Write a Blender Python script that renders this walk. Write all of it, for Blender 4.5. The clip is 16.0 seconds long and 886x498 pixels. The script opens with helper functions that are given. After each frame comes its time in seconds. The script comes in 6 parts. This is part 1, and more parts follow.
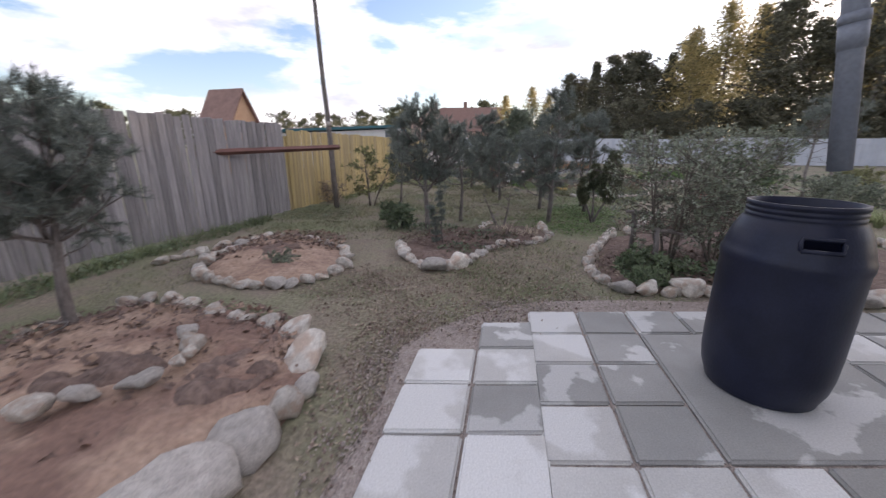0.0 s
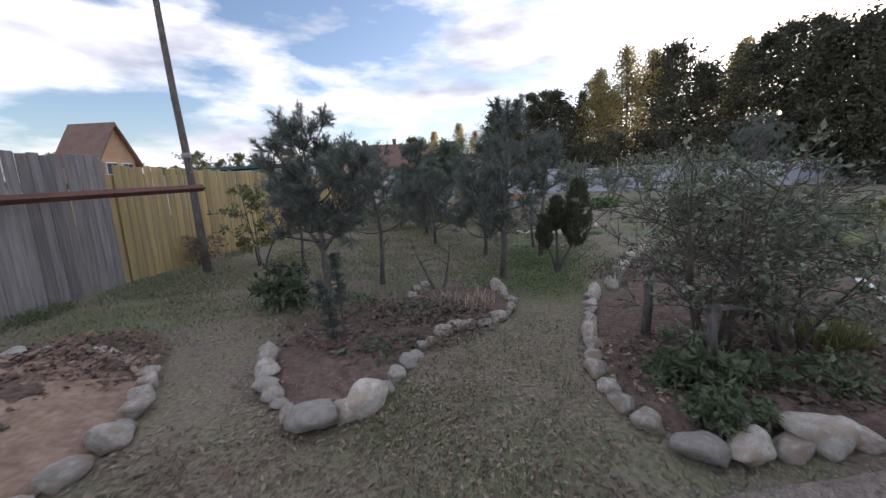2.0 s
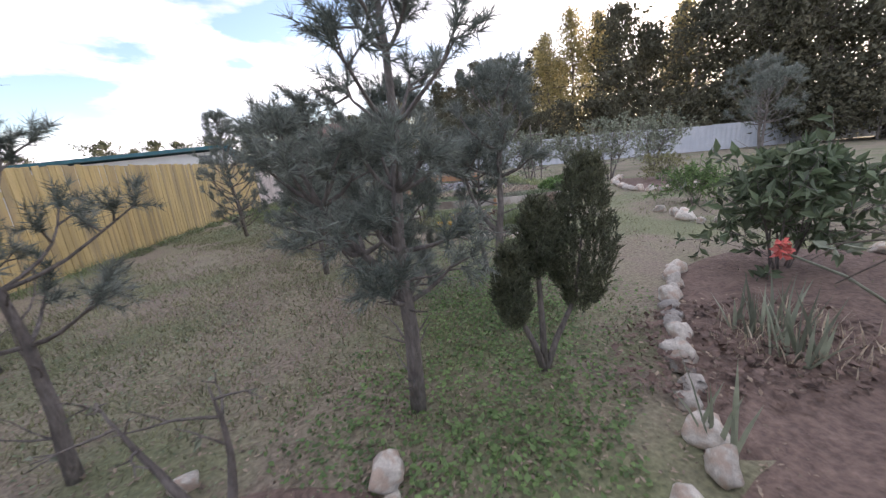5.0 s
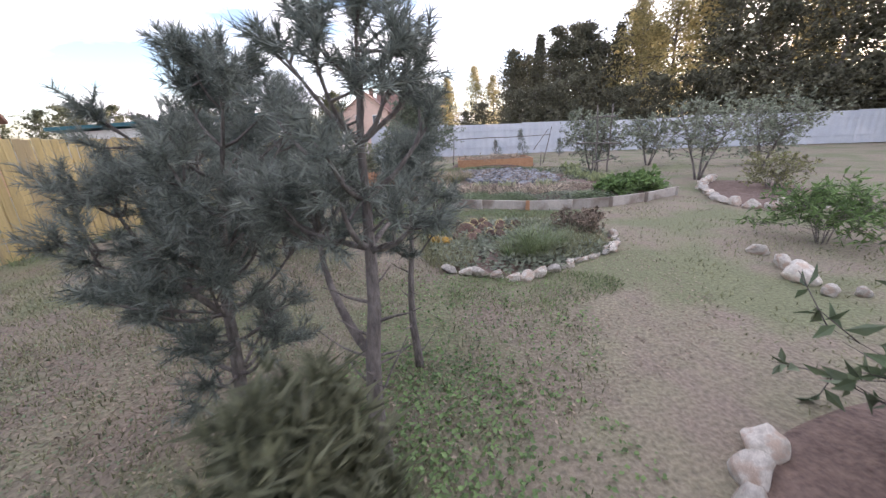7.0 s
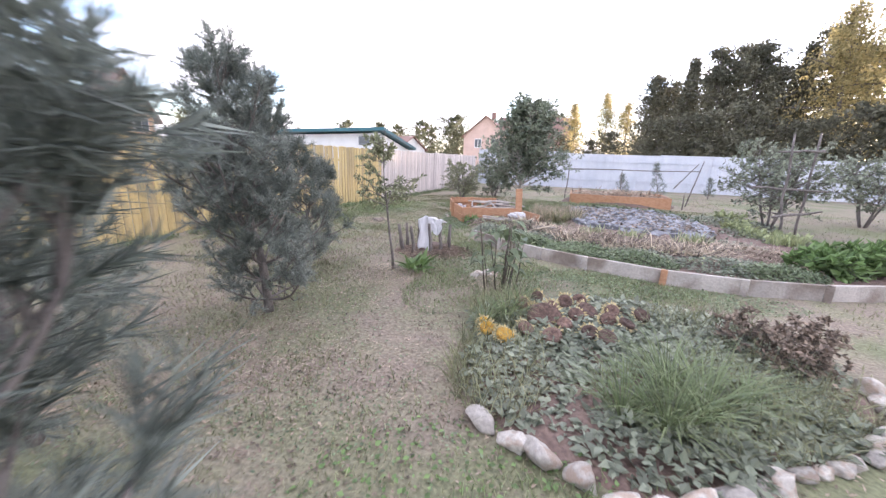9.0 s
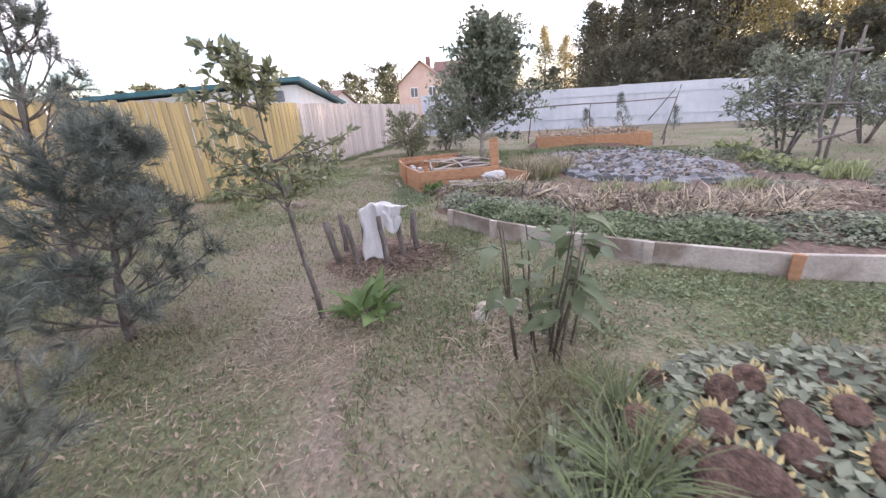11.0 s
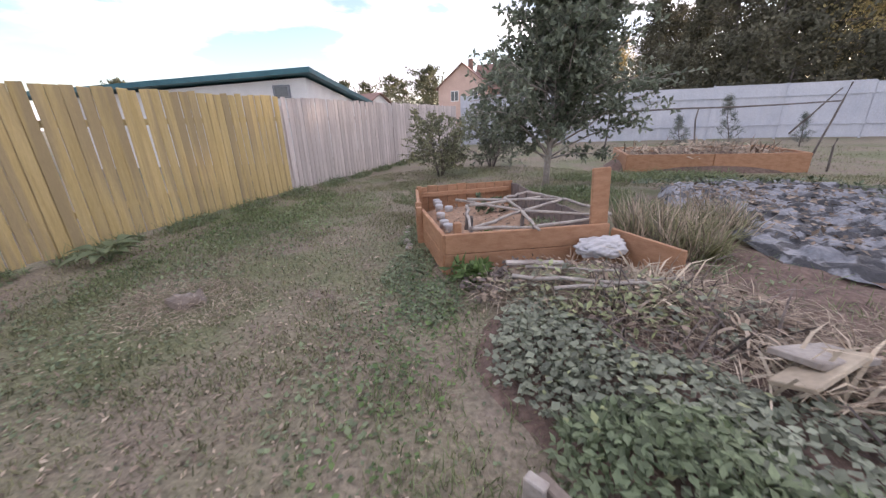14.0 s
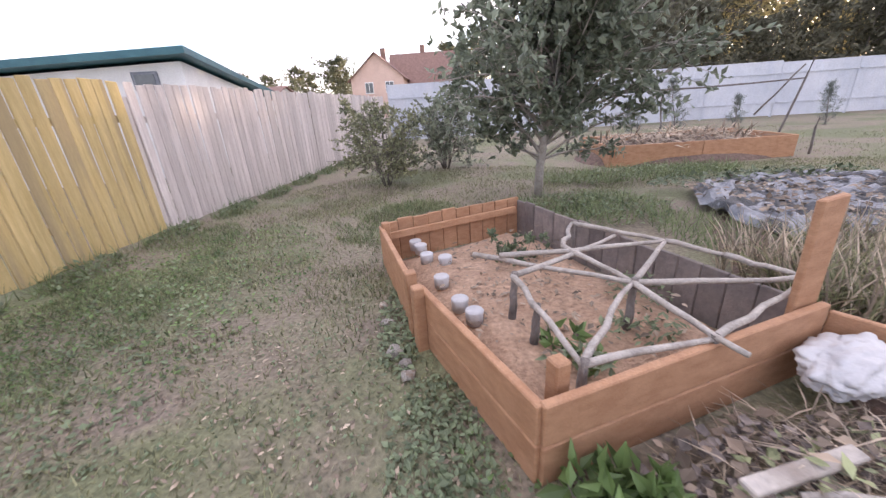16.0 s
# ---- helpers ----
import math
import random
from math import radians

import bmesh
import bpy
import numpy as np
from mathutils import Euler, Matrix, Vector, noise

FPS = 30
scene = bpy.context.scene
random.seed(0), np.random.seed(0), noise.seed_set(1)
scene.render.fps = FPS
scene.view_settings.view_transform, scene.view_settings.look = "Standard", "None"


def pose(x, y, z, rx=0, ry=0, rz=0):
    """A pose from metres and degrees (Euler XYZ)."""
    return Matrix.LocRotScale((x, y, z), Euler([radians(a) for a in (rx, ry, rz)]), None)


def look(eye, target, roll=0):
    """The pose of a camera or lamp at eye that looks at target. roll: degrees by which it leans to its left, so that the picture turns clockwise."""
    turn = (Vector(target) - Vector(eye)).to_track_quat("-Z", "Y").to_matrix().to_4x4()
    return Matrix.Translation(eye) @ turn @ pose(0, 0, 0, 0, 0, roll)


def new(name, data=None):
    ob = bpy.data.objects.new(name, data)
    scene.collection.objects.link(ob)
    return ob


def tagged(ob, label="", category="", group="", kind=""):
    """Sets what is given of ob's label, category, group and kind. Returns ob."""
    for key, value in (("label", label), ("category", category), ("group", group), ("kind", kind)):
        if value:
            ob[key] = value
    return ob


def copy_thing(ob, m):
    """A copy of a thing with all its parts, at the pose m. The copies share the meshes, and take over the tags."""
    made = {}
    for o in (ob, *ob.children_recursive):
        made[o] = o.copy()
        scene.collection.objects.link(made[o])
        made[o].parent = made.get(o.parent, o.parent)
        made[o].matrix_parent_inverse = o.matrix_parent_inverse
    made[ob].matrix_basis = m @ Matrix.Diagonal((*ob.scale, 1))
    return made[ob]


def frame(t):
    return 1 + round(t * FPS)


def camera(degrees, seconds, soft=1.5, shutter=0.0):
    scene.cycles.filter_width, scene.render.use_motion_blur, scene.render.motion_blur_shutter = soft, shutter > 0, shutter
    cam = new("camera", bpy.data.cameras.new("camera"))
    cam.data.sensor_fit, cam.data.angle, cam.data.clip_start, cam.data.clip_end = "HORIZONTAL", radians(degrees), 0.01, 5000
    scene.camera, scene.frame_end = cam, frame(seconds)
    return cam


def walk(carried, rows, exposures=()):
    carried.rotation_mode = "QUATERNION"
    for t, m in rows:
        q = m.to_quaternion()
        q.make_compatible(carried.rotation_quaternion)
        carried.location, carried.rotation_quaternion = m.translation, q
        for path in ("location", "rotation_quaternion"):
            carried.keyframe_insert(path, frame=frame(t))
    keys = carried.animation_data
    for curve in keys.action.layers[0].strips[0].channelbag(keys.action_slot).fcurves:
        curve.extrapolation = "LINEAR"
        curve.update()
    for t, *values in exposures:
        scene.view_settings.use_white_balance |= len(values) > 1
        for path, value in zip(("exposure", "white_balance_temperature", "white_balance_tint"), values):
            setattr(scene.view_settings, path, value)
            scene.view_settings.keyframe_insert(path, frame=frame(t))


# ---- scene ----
cam = camera(101.1, 16.0, soft=1.35, shutter=0.22)
PATH = [
    (0, (0.038, -1.282, 1.300), (0.034, 0.644, 0.760), 0.1),
    (0.5, (0.039, -0.868, 1.305), (0.317, 1.053, 0.824), -1.9),
    (1, (0.136, -0.418, 1.302), (0.293, 1.510, 0.793), -2.6),
    (1.5, (0.215, 0.122, 1.258), (0.533, 2.068, 0.925), -2.7),
    (2, (0.349, 0.660, 1.262), (0.682, 2.599, 0.897), -2.0),
    (2.5, (0.535, 1.196, 1.246), (0.972, 3.119, 0.916), -1.8),
    (3, (0.737, 1.656, 1.169), (1.183, 3.561, 0.759), -1.6),
    (3.5, (0.922, 2.126, 1.163), (1.341, 4.013, 0.653), -2.3),
    (4, (1.164, 2.589, 1.272), (1.490, 4.535, 0.945), -2.2),
    (4.5, (1.395, 3.032, 1.272), (1.725, 4.958, 0.848), -1.9),
    (5, (1.610, 3.434, 1.268), (2.161, 5.292, 0.780), -4.9),
    (5.2, (1.724, 3.576, 1.260), (2.256, 5.461, 0.855), -4.1),
    (7.3, (3.301, 5.000, 1.506), (3.353, 6.902, 0.890), -1.3),
    (7.5, (3.422, 5.140, 1.493), (3.340, 7.049, 0.902), -0.4),
    (8, (3.625, 5.642, 1.477), (3.147, 7.483, 0.856), -0.2),
    (8.2, (3.675, 5.867, 1.462), (3.290, 7.778, 1.016), 2.4),
    (10.3, (3.313, 8.449, 1.325), (2.950, 10.314, 0.701), 1.3),
    (10.5, (3.237, 8.629, 1.308), (2.941, 10.498, 0.659), 2.0),
    (11, (3.097, 9.093, 1.267), (2.986, 10.959, 0.555), -3.3),
    (11.5, (2.899, 9.559, 1.242), (2.610, 11.427, 0.589), -5.8),
    (12, (2.689, 10.136, 1.240), (2.603, 12.028, 0.595), -4.5),
    (12.5, (2.671, 10.672, 1.237), (2.687, 12.594, 0.682), -2.7),
    (12.8, (2.689, 11.049, 1.179), (2.895, 13.004, 0.813), -1.2),
    (13, (2.687, 11.250, 1.246), (2.965, 13.135, 0.638), 0.4),
    (13.3, (2.756, 11.698, 1.265), (2.840, 13.643, 0.811), 0.5),
    (13.5, (2.800, 11.861, 1.231), (2.722, 13.756, 0.596), 1.9),
    (14, (2.840, 12.364, 1.207), (2.553, 14.221, 0.526), -2.0),
    (14.5, (2.748, 12.860, 1.217), (2.474, 14.690, 0.459), -1.8),
    (15, (2.518, 13.315, 1.172), (2.259, 15.182, 0.505), -0.2),
    (15.5, (2.304, 13.791, 1.209), (2.250, 15.668, 0.518), -2.4),
    (16, (2.130, 14.226, 1.192), (2.230, 16.084, 0.459), -3.8),
]
EXPOSURES = [(0, 0.62, 6400, 20), (0.5, 0.38, 6300, 18), (0.9, 0.3, 6250, 18), (1.5, 0.2, 6100, 16), (2.5, 0.3, 6150, 16), (3.0, 0.75, 6250, 18), (3.5, 1.22, 6300, 19), (5, 1.0, 6350, 20), (7.5, 1.55, 6300, 22), (8, 1.95, 6200, 22), (10.5, 1.70, 6450, 24), (11.5, 1.46, 6500, 24), (12.5, 1.0, 6500, 24), (13.0, 0.78, 6500, 24), (13.5, 0.88, 6500, 24), (14.5, 1.25, 6550, 24), (15.3, 1.5, 6550, 26), (16, 1.52, 6550, 25)]
walk(cam, [(t, look(eye, target, roll)) for t, eye, target, roll in PATH], exposures=EXPOSURES)

# ---- light ----
SUN_AZ, SUN_EL = 57.0, 8.5
scene.view_settings.exposure = 0.0
world = bpy.data.worlds.new("sky")
scene.world = world
world.use_nodes = True
wn, wl = world.node_tree.nodes, world.node_tree.links
wn.clear()
w_out = wn.new("ShaderNodeOutputWorld")
w_sky = wn.new("ShaderNodeTexSky")
w_sky.sky_type, w_sky.sun_disc = "NISHITA", False
w_sky.sun_elevation, w_sky.sun_rotation = radians(SUN_EL + 12), radians(SUN_AZ)
w_blue = wn.new("ShaderNodeBackground")
w_blue.inputs[1].default_value = 0.15
wl.new(w_sky.outputs[0], w_blue.inputs[0])
w_co = wn.new("ShaderNodeTexCoord")
w_map = wn.new("ShaderNodeMapping")
w_map.inputs[3].default_value = (1.0, 1.0, 3.2)
wl.new(w_co.outputs["Generated"], w_map.inputs[0])
w_noise = wn.new("ShaderNodeTexNoise")
w_noise.inputs["Scale"].default_value, w_noise.inputs["Detail"].default_value = 2.6, 7.0
w_noise.inputs["Roughness"].default_value = 0.55
wl.new(w_map.outputs[0], w_noise.inputs[0])
w_ramp = wn.new("ShaderNodeValToRGB")
w_ramp.color_ramp.elements[0].position, w_ramp.color_ramp.elements[1].position = 0.44, 0.56
wl.new(w_noise.outputs[0], w_ramp.inputs[0])
w_noise2 = wn.new("ShaderNodeTexNoise")
w_noise2.inputs["Scale"].default_value, w_noise2.inputs["Detail"].default_value = 3.4, 5.0
wl.new(w_map.outputs[0], w_noise2.inputs[0])
w_ramp2 = wn.new("ShaderNodeValToRGB")
w_ramp2.color_ramp.elements[0].color, w_ramp2.color_ramp.elements[1].color = (0.48, 0.50, 0.56, 1), (1.0, 0.985, 0.96, 1)
w_ramp2.color_ramp.elements[0].position, w_ramp2.color_ramp.elements[1].position = 0.38, 0.56
wl.new(w_noise2.outputs[0], w_ramp2.inputs[0])
w_cloud = wn.new("ShaderNodeBackground")
w_cloud.inputs[1].default_value = 1.12
wl.new(w_ramp2.outputs[0], w_cloud.inputs[0])
w_mix = wn.new("ShaderNodeMixShader")
wl.new(w_ramp.outputs[0], w_mix.inputs[0])
wl.new(w_blue.outputs[0], w_mix.inputs[1])
wl.new(w_cloud.outputs[0], w_mix.inputs[2])
wl.new(w_mix.outputs[0], w_out.inputs[0])

sun = new("sun", bpy.data.lights.new("sun", "SUN"))
sun.data.energy, sun.data.angle, sun.data.color = 4.6, radians(0.6), (1.0, 0.80, 0.55)
_d = Vector((math.sin(radians(SUN_AZ)) * math.cos(radians(SUN_EL)), math.cos(radians(SUN_AZ)) * math.cos(radians(SUN_EL)), math.sin(radians(SUN_EL))))
sun.matrix_world = look((20 * _d.x, 20 * _d.y, 20 * _d.z + 5), (0, 0, 5))


# ---- materials ----
def mat(name, a, b, scale=8.0, rough=0.85, bump=0.2, fine=60.0, island=0.0, metal=0.0, stretch=(1, 1, 1), lo=0.35, hi=0.65, c=None, cscale=0.8, cedge=(0.48, 0.6), thin=0.0, per_object=0.0, grain=0.28):
    """Two-scale procedural surface: colours a and b by a broad noise, a third colour c in patches, fine grain and bump."""
    m = bpy.data.materials.new(name)
    m.use_nodes = True
    n, l = m.node_tree.nodes, m.node_tree.links
    bs = n["Principled BSDF"]
    bs.inputs["Roughness"].default_value, bs.inputs["Metallic"].default_value = rough, metal
    co = n.new("ShaderNodeTexCoord")
    mp = n.new("ShaderNodeMapping")
    mp.inputs[3].default_value = stretch
    l.new(co.outputs["Object"], mp.inputs[0])
    t1 = n.new("ShaderNodeTexNoise")
    t1.inputs["Scale"].default_value, t1.inputs["Detail"].default_value, t1.inputs["Roughness"].default_value = scale, 6.0, 0.6
    l.new(mp.outputs[0], t1.inputs[0])
    if per_object:
        oi = n.new("ShaderNodeObjectInfo")
        mul = n.new("ShaderNodeMath")
        mul.operation = "MULTIPLY"
        mul.inputs[1].default_value = 37.0
        l.new(oi.outputs["Random"], mul.inputs[0])
        cb = n.new("ShaderNodeCombineXYZ")
        l.new(mul.outputs[0], cb.inputs[0])
        l.new(cb.outputs[0], mp.inputs[1])
    r = n.new("ShaderNodeValToRGB")
    e = r.color_ramp.elements
    e[0].position, e[1].position, e[0].color, e[1].color = lo, hi, (*a, 1), (*b, 1)
    l.new(t1.outputs[0], r.inputs[0])
    last = r.outputs[0]
    if c:
        t3 = n.new("ShaderNodeTexNoise")
        t3.inputs["Scale"].default_value, t3.inputs["Detail"].default_value = cscale, 5.0
        l.new(mp.outputs[0], t3.inputs[0])
        r3 = n.new("ShaderNodeValToRGB")
        r3.color_ramp.elements[0].position, r3.color_ramp.elements[1].position = cedge
        l.new(t3.outputs[0], r3.inputs[0])
        mx = n.new("ShaderNodeMixRGB")
        mx.inputs[2].default_value = (*c, 1)
        l.new(r3.outputs[0], mx.inputs[0])
        l.new(last, mx.inputs[1])
        last = mx.outputs[0]
    t2 = n.new("ShaderNodeTexNoise")
    t2.inputs["Scale"].default_value, t2.inputs["Detail"].default_value = fine, 4.0
    l.new(mp.outputs[0], t2.inputs[0])
    hs = n.new("ShaderNodeHueSaturation")
    mr = n.new("ShaderNodeMapRange")
    mr.inputs[3].default_value, mr.inputs[4].default_value = 1 - grain, 1 + grain
    l.new(t2.outputs[0], mr.inputs[0])
    val = mr.outputs[0]
    for amount, node, out in ((island, "ShaderNodeNewGeometry", "Random Per Island"), (per_object, "ShaderNodeObjectInfo", "Random")):
        if amount:
            g = n.new(node)
            mi = n.new("ShaderNodeMapRange")
            mi.inputs[3].default_value, mi.inputs[4].default_value = 1 - amount, 1 + amount
            l.new(g.outputs[out], mi.inputs[0])
            mm = n.new("ShaderNodeMath")
            mm.operation = "MULTIPLY"
            l.new(val, mm.inputs[0])
            l.new(mi.outputs[0], mm.inputs[1])
            val = mm.outputs[0]
    l.new(val, hs.inputs["Value"])
    l.new(last, hs.inputs["Color"])
    l.new(hs.outputs[0], bs.inputs["Base Color"])
    if bump:
        bp = n.new("ShaderNodeBump")
        bp.inputs["Strength"].default_value, bp.inputs["Distance"].default_value = bump, 0.02
        l.new(t2.outputs[0], bp.inputs["Height"])
        l.new(bp.outputs[0], bs.inputs["Normal"])
    if thin:
        tr = n.new("ShaderNodeBsdfTranslucent")
        l.new(hs.outputs[0], tr.inputs[0])
        ms = n.new("ShaderNodeMixShader")
        ms.inputs[0].default_value = thin
        l.new(bs.outputs[0], ms.inputs[1])
        l.new(tr.outputs[0], ms.inputs[2])
        l.new(ms.outputs[0], n["Material Output"].inputs[0])
    return m


M = dict(
    ground=mat("ground_soil_and_grass", (0.235, 0.19, 0.15), (0.235, 0.215, 0.145), 2.2, 0.95, 0.9, 38, c=(0.17, 0.18, 0.10), cscale=0.55, grain=0.75),
    soil=mat("dark_garden_soil", (0.125, 0.085, 0.07), (0.20, 0.14, 0.115), 9, 0.95, 1.0, 30, grain=0.7),
    clay=mat("reddish_sandy_soil", (0.32, 0.215, 0.155), (0.42, 0.30, 0.225), 5, 0.95, 1.0, 26, c=(0.21, 0.13, 0.10), cscale=1.6, grain=0.55),
    sand=mat("orange_sand", (0.34, 0.22, 0.15), (0.44, 0.30, 0.21), 7, 0.95, 0.9, 40, grain=0.6),
    stone=mat("pale_fieldstone", (0.50, 0.455, 0.40), (0.74, 0.695, 0.63), 3, 0.85, 0.8, 22, per_object=0.22, c=(0.52, 0.41, 0.33), cscale=1.2, grain=0.4),
    stone_grey=mat("grey_boulder", (0.40, 0.365, 0.33), (0.56, 0.52, 0.475), 4, 0.85, 0.8, 24, per_object=0.15, grain=0.35),
    slab=mat("concrete_slab", (0.45, 0.44, 0.42), (0.52, 0.51, 0.485), 3, 0.8, 0.15, 120, per_object=0.12, c=(0.60, 0.595, 0.58), cscale=1.7, cedge=(0.47, 0.51)),
    slab_dark=mat("worn_concrete_slab", (0.28, 0.275, 0.26), (0.33, 0.325, 0.31), 3, 0.8, 0.15, 120, per_object=0.1, c=(0.50, 0.495, 0.48), cscale=2.3, cedge=(0.55, 0.575)),
    gravel=mat("small_gravel", (0.27, 0.215, 0.19), (0.42, 0.36, 0.32), 40, 0.95, 1.0, 90, grain=0.7),
    greywood=mat("weathered_grey_board", (0.21, 0.195, 0.20), (0.34, 0.315, 0.315), 3, 0.85, 0.5, 30, stretch=(12, 12, 1), per_object=0.22),
    yellowwood=mat("yellow_board", (0.48, 0.36, 0.155), (0.59, 0.46, 0.225), 2.5, 0.75, 0.4, 30, stretch=(12, 12, 1), per_object=0.10, c=(0.40, 0.31, 0.17), cscale=0.6),
    palewood=mat("pale_grey_board", (0.52, 0.46, 0.44), (0.66, 0.60, 0.575), 3, 0.85, 0.4, 30, stretch=(12, 12, 1), per_object=0.14),
    bedwood=mat("orange_brown_board", (0.36, 0.185, 0.10), (0.46, 0.26, 0.15), 3, 0.7, 0.3, 35, stretch=(3, 3, 8), per_object=0.08),
    bedwood_in=mat("grey_stained_board", (0.15, 0.13, 0.125), (0.25, 0.21, 0.19), 4, 0.85, 0.4, 35, per_object=0.2),
    edging=mat("bare_edging_board", (0.36, 0.325, 0.29), (0.46, 0.42, 0.38), 4, 0.85, 0.4, 40, per_object=0.12, c=(0.22, 0.18, 0.15), cscale=1.8),
    beam=mat("red_brown_beam", (0.12, 0.055, 0.045), (0.18, 0.085, 0.07), 6, 0.75, 0.3, 50),
    bark=mat("pine_bark", (0.115, 0.10, 0.092), (0.22, 0.195, 0.18), 14, 0.95, 0.9, 60, stretch=(1, 1, 0.4), grain=0.5),
    bark_pale=mat("pale_peeled_stick", (0.30, 0.27, 0.24), (0.46, 0.42, 0.38), 12, 0.85, 0.5, 60),
    needle=mat("pine_needles", (0.135, 0.160, 0.136), (0.245, 0.265, 0.232), 1.5, 0.6, 0, 20, island=0.4, thin=0.2),
    juniper=mat("juniper_scales", (0.072, 0.085, 0.052), (0.14, 0.145, 0.085), 2.0, 0.7, 0, 20, island=0.45, thin=0.15),
    leaf_dark=mat("dark_garden_leaf", (0.085, 0.12, 0.062), (0.15, 0.185, 0.11), 1.2, 0.55, 0, 20, island=0.45, thin=0.25),
    leaf_grey=mat("grey_green_leaf", (0.18, 0.205, 0.145), (0.29, 0.315, 0.235), 1.2, 0.6, 0, 20, island=0.45, thin=0.25),
    leaf_yellow=mat("yellow_green_leaf", (0.20, 0.20, 0.09), (0.30, 0.30, 0.15), 1.2, 0.6, 0, 20, island=0.45, thin=0.3),
    leaf_green=mat("fresh_green_leaf", (0.11, 0.18, 0.06), (0.18, 0.27, 0.10), 1.2, 0.55, 0, 20, island=0.45, thin=0.3),
    leaf_forest=mat("forest_leaf", (0.090, 0.093, 0.064), (0.165, 0.152, 0.098), 0.15, 0.75, 0, 3, island=0.35, thin=0.3),
    leaf_birch=mat("birch_leaf", (0.33, 0.285, 0.14), (0.55, 0.47, 0.23), 0.2, 0.65, 0, 3, island=0.35, thin=0.6),
    leaf_far=mat("far_wood_leaf", (0.13, 0.14, 0.085), (0.21, 0.205, 0.12), 0.2, 0.7, 0, 3, island=0.45, thin=0.3),
    grass=mat("short_grass", (0.185, 0.20, 0.11), (0.285, 0.28, 0.165), 0.9, 0.7, 0, 20, island=0.5, thin=0.3),
    grass_green=mat("greener_grass", (0.14, 0.19, 0.085), (0.24, 0.28, 0.14), 0.9, 0.65, 0, 20, island=0.45, thin=0.3),
    straw_pale=mat("pale_dry_blades", (0.42, 0.345, 0.26), (0.60, 0.52, 0.40), 2, 0.8, 0, 30, island=0.4, thin=0.2),
    sack=mat("dull_white_plastic", (0.44, 0.44, 0.455), (0.54, 0.54, 0.55), 6, 0.6, 0.35, 40, grain=0.1),
    straw=mat("dry_straw", (0.26, 0.20, 0.15), (0.48, 0.40, 0.31), 2, 0.85, 0, 30, island=0.55, thin=0.15),
    litter=mat("dead_leaves", (0.17, 0.125, 0.095), (0.31, 0.25, 0.19), 2, 0.85, 0, 30, island=0.55),
    # cloth: near-black c blotches paint the shade of small folds into its colour
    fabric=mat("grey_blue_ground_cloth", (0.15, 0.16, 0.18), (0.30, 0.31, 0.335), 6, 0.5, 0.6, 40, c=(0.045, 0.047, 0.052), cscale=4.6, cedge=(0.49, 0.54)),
    barrel=mat("dark_blue_plastic", (0.008, 0.010, 0.022), (0.014, 0.017, 0.036), 4, 0.38, 0.05, 80),
    pipe=mat("blue_grey_pipe", (0.15, 0.165, 0.20), (0.19, 0.205, 0.24), 4, 0.5, 0.05, 60),
    white=mat("white_cloth", (0.70, 0.68, 0.68), (0.80, 0.79, 0.79), 5, 0.9, 0.3, 60),
    white_metal=mat("white_metal_sheet", (0.44, 0.47, 0.53), (0.55, 0.57, 0.62), 0.7, 0.5, 0.05, 30),
    plaster=mat("white_plaster", (0.66, 0.66, 0.66), (0.74, 0.74, 0.74), 2, 0.9, 0.2, 40),
    pink=mat("pink_plaster", (0.58, 0.415, 0.345), (0.66, 0.485, 0.41), 1, 0.9, 0.1, 20),
    teal=mat("teal_metal_roof", (0.02, 0.10, 0.13), (0.035, 0.14, 0.17), 3, 0.45, 0.05, 40),
    rust=mat("red_brown_roof", (0.19, 0.11, 0.09), (0.26, 0.155, 0.125), 3, 0.7, 0.2, 30),
    orange=mat("orange_planks", (0.52, 0.32, 0.20), (0.60, 0.39, 0.25), 3, 0.7, 0.2, 30),
    glass=mat("dark_window_glass", (0.08, 0.09, 0.11), (0.12, 0.13, 0.15), 2, 0.1, 0, 20),
    whiteframe=mat("white_window_frame", (0.7, 0.7, 0.7), (0.78, 0.78, 0.78), 2, 0.5, 0, 20),
    sun_disc=mat("dried_sunflower_seeds", (0.095, 0.058, 0.047), (0.235, 0.15, 0.115), 30, 0.9, 1.0, 90, per_object=0.5),
    sun_disc_y=mat("fresh_sunflower_seeds", (0.36, 0.19, 0.035), (0.55, 0.34, 0.06), 30, 0.9, 1.0, 90, per_object=0.2),
    petal=mat("sunflower_petals", (0.42, 0.34, 0.16), (0.58, 0.50, 0.30), 5, 0.8, 0, 30, island=0.3, thin=0.2),
    flower_red=mat("red_flower", (0.55, 0.10, 0.09), (0.65, 0.18, 0.15), 8, 0.6, 0, 30, island=0.3, thin=0.2),
    leaf_fruit=mat("fruit_tree_leaf", (0.145, 0.175, 0.12), (0.245, 0.28, 0.205), 1.2, 0.5, 0, 20, island=0.4, thin=0.3),
    leaf_rowan=mat("rowan_leaf", (0.19, 0.215, 0.14), (0.31, 0.31, 0.17), 2.5, 0.55, 0, 20, island=0.4, thin=0.3),
    leaf_bed=mat("seedling_leaf", (0.145, 0.19, 0.105), (0.235, 0.285, 0.165), 1.2, 0.55, 0, 20, island=0.45, thin=0.3),
    leaf_mid=mat("mid_green_leaf", (0.14, 0.185, 0.10), (0.22, 0.27, 0.16), 1.2, 0.5, 0, 20, island=0.4, thin=0.3),
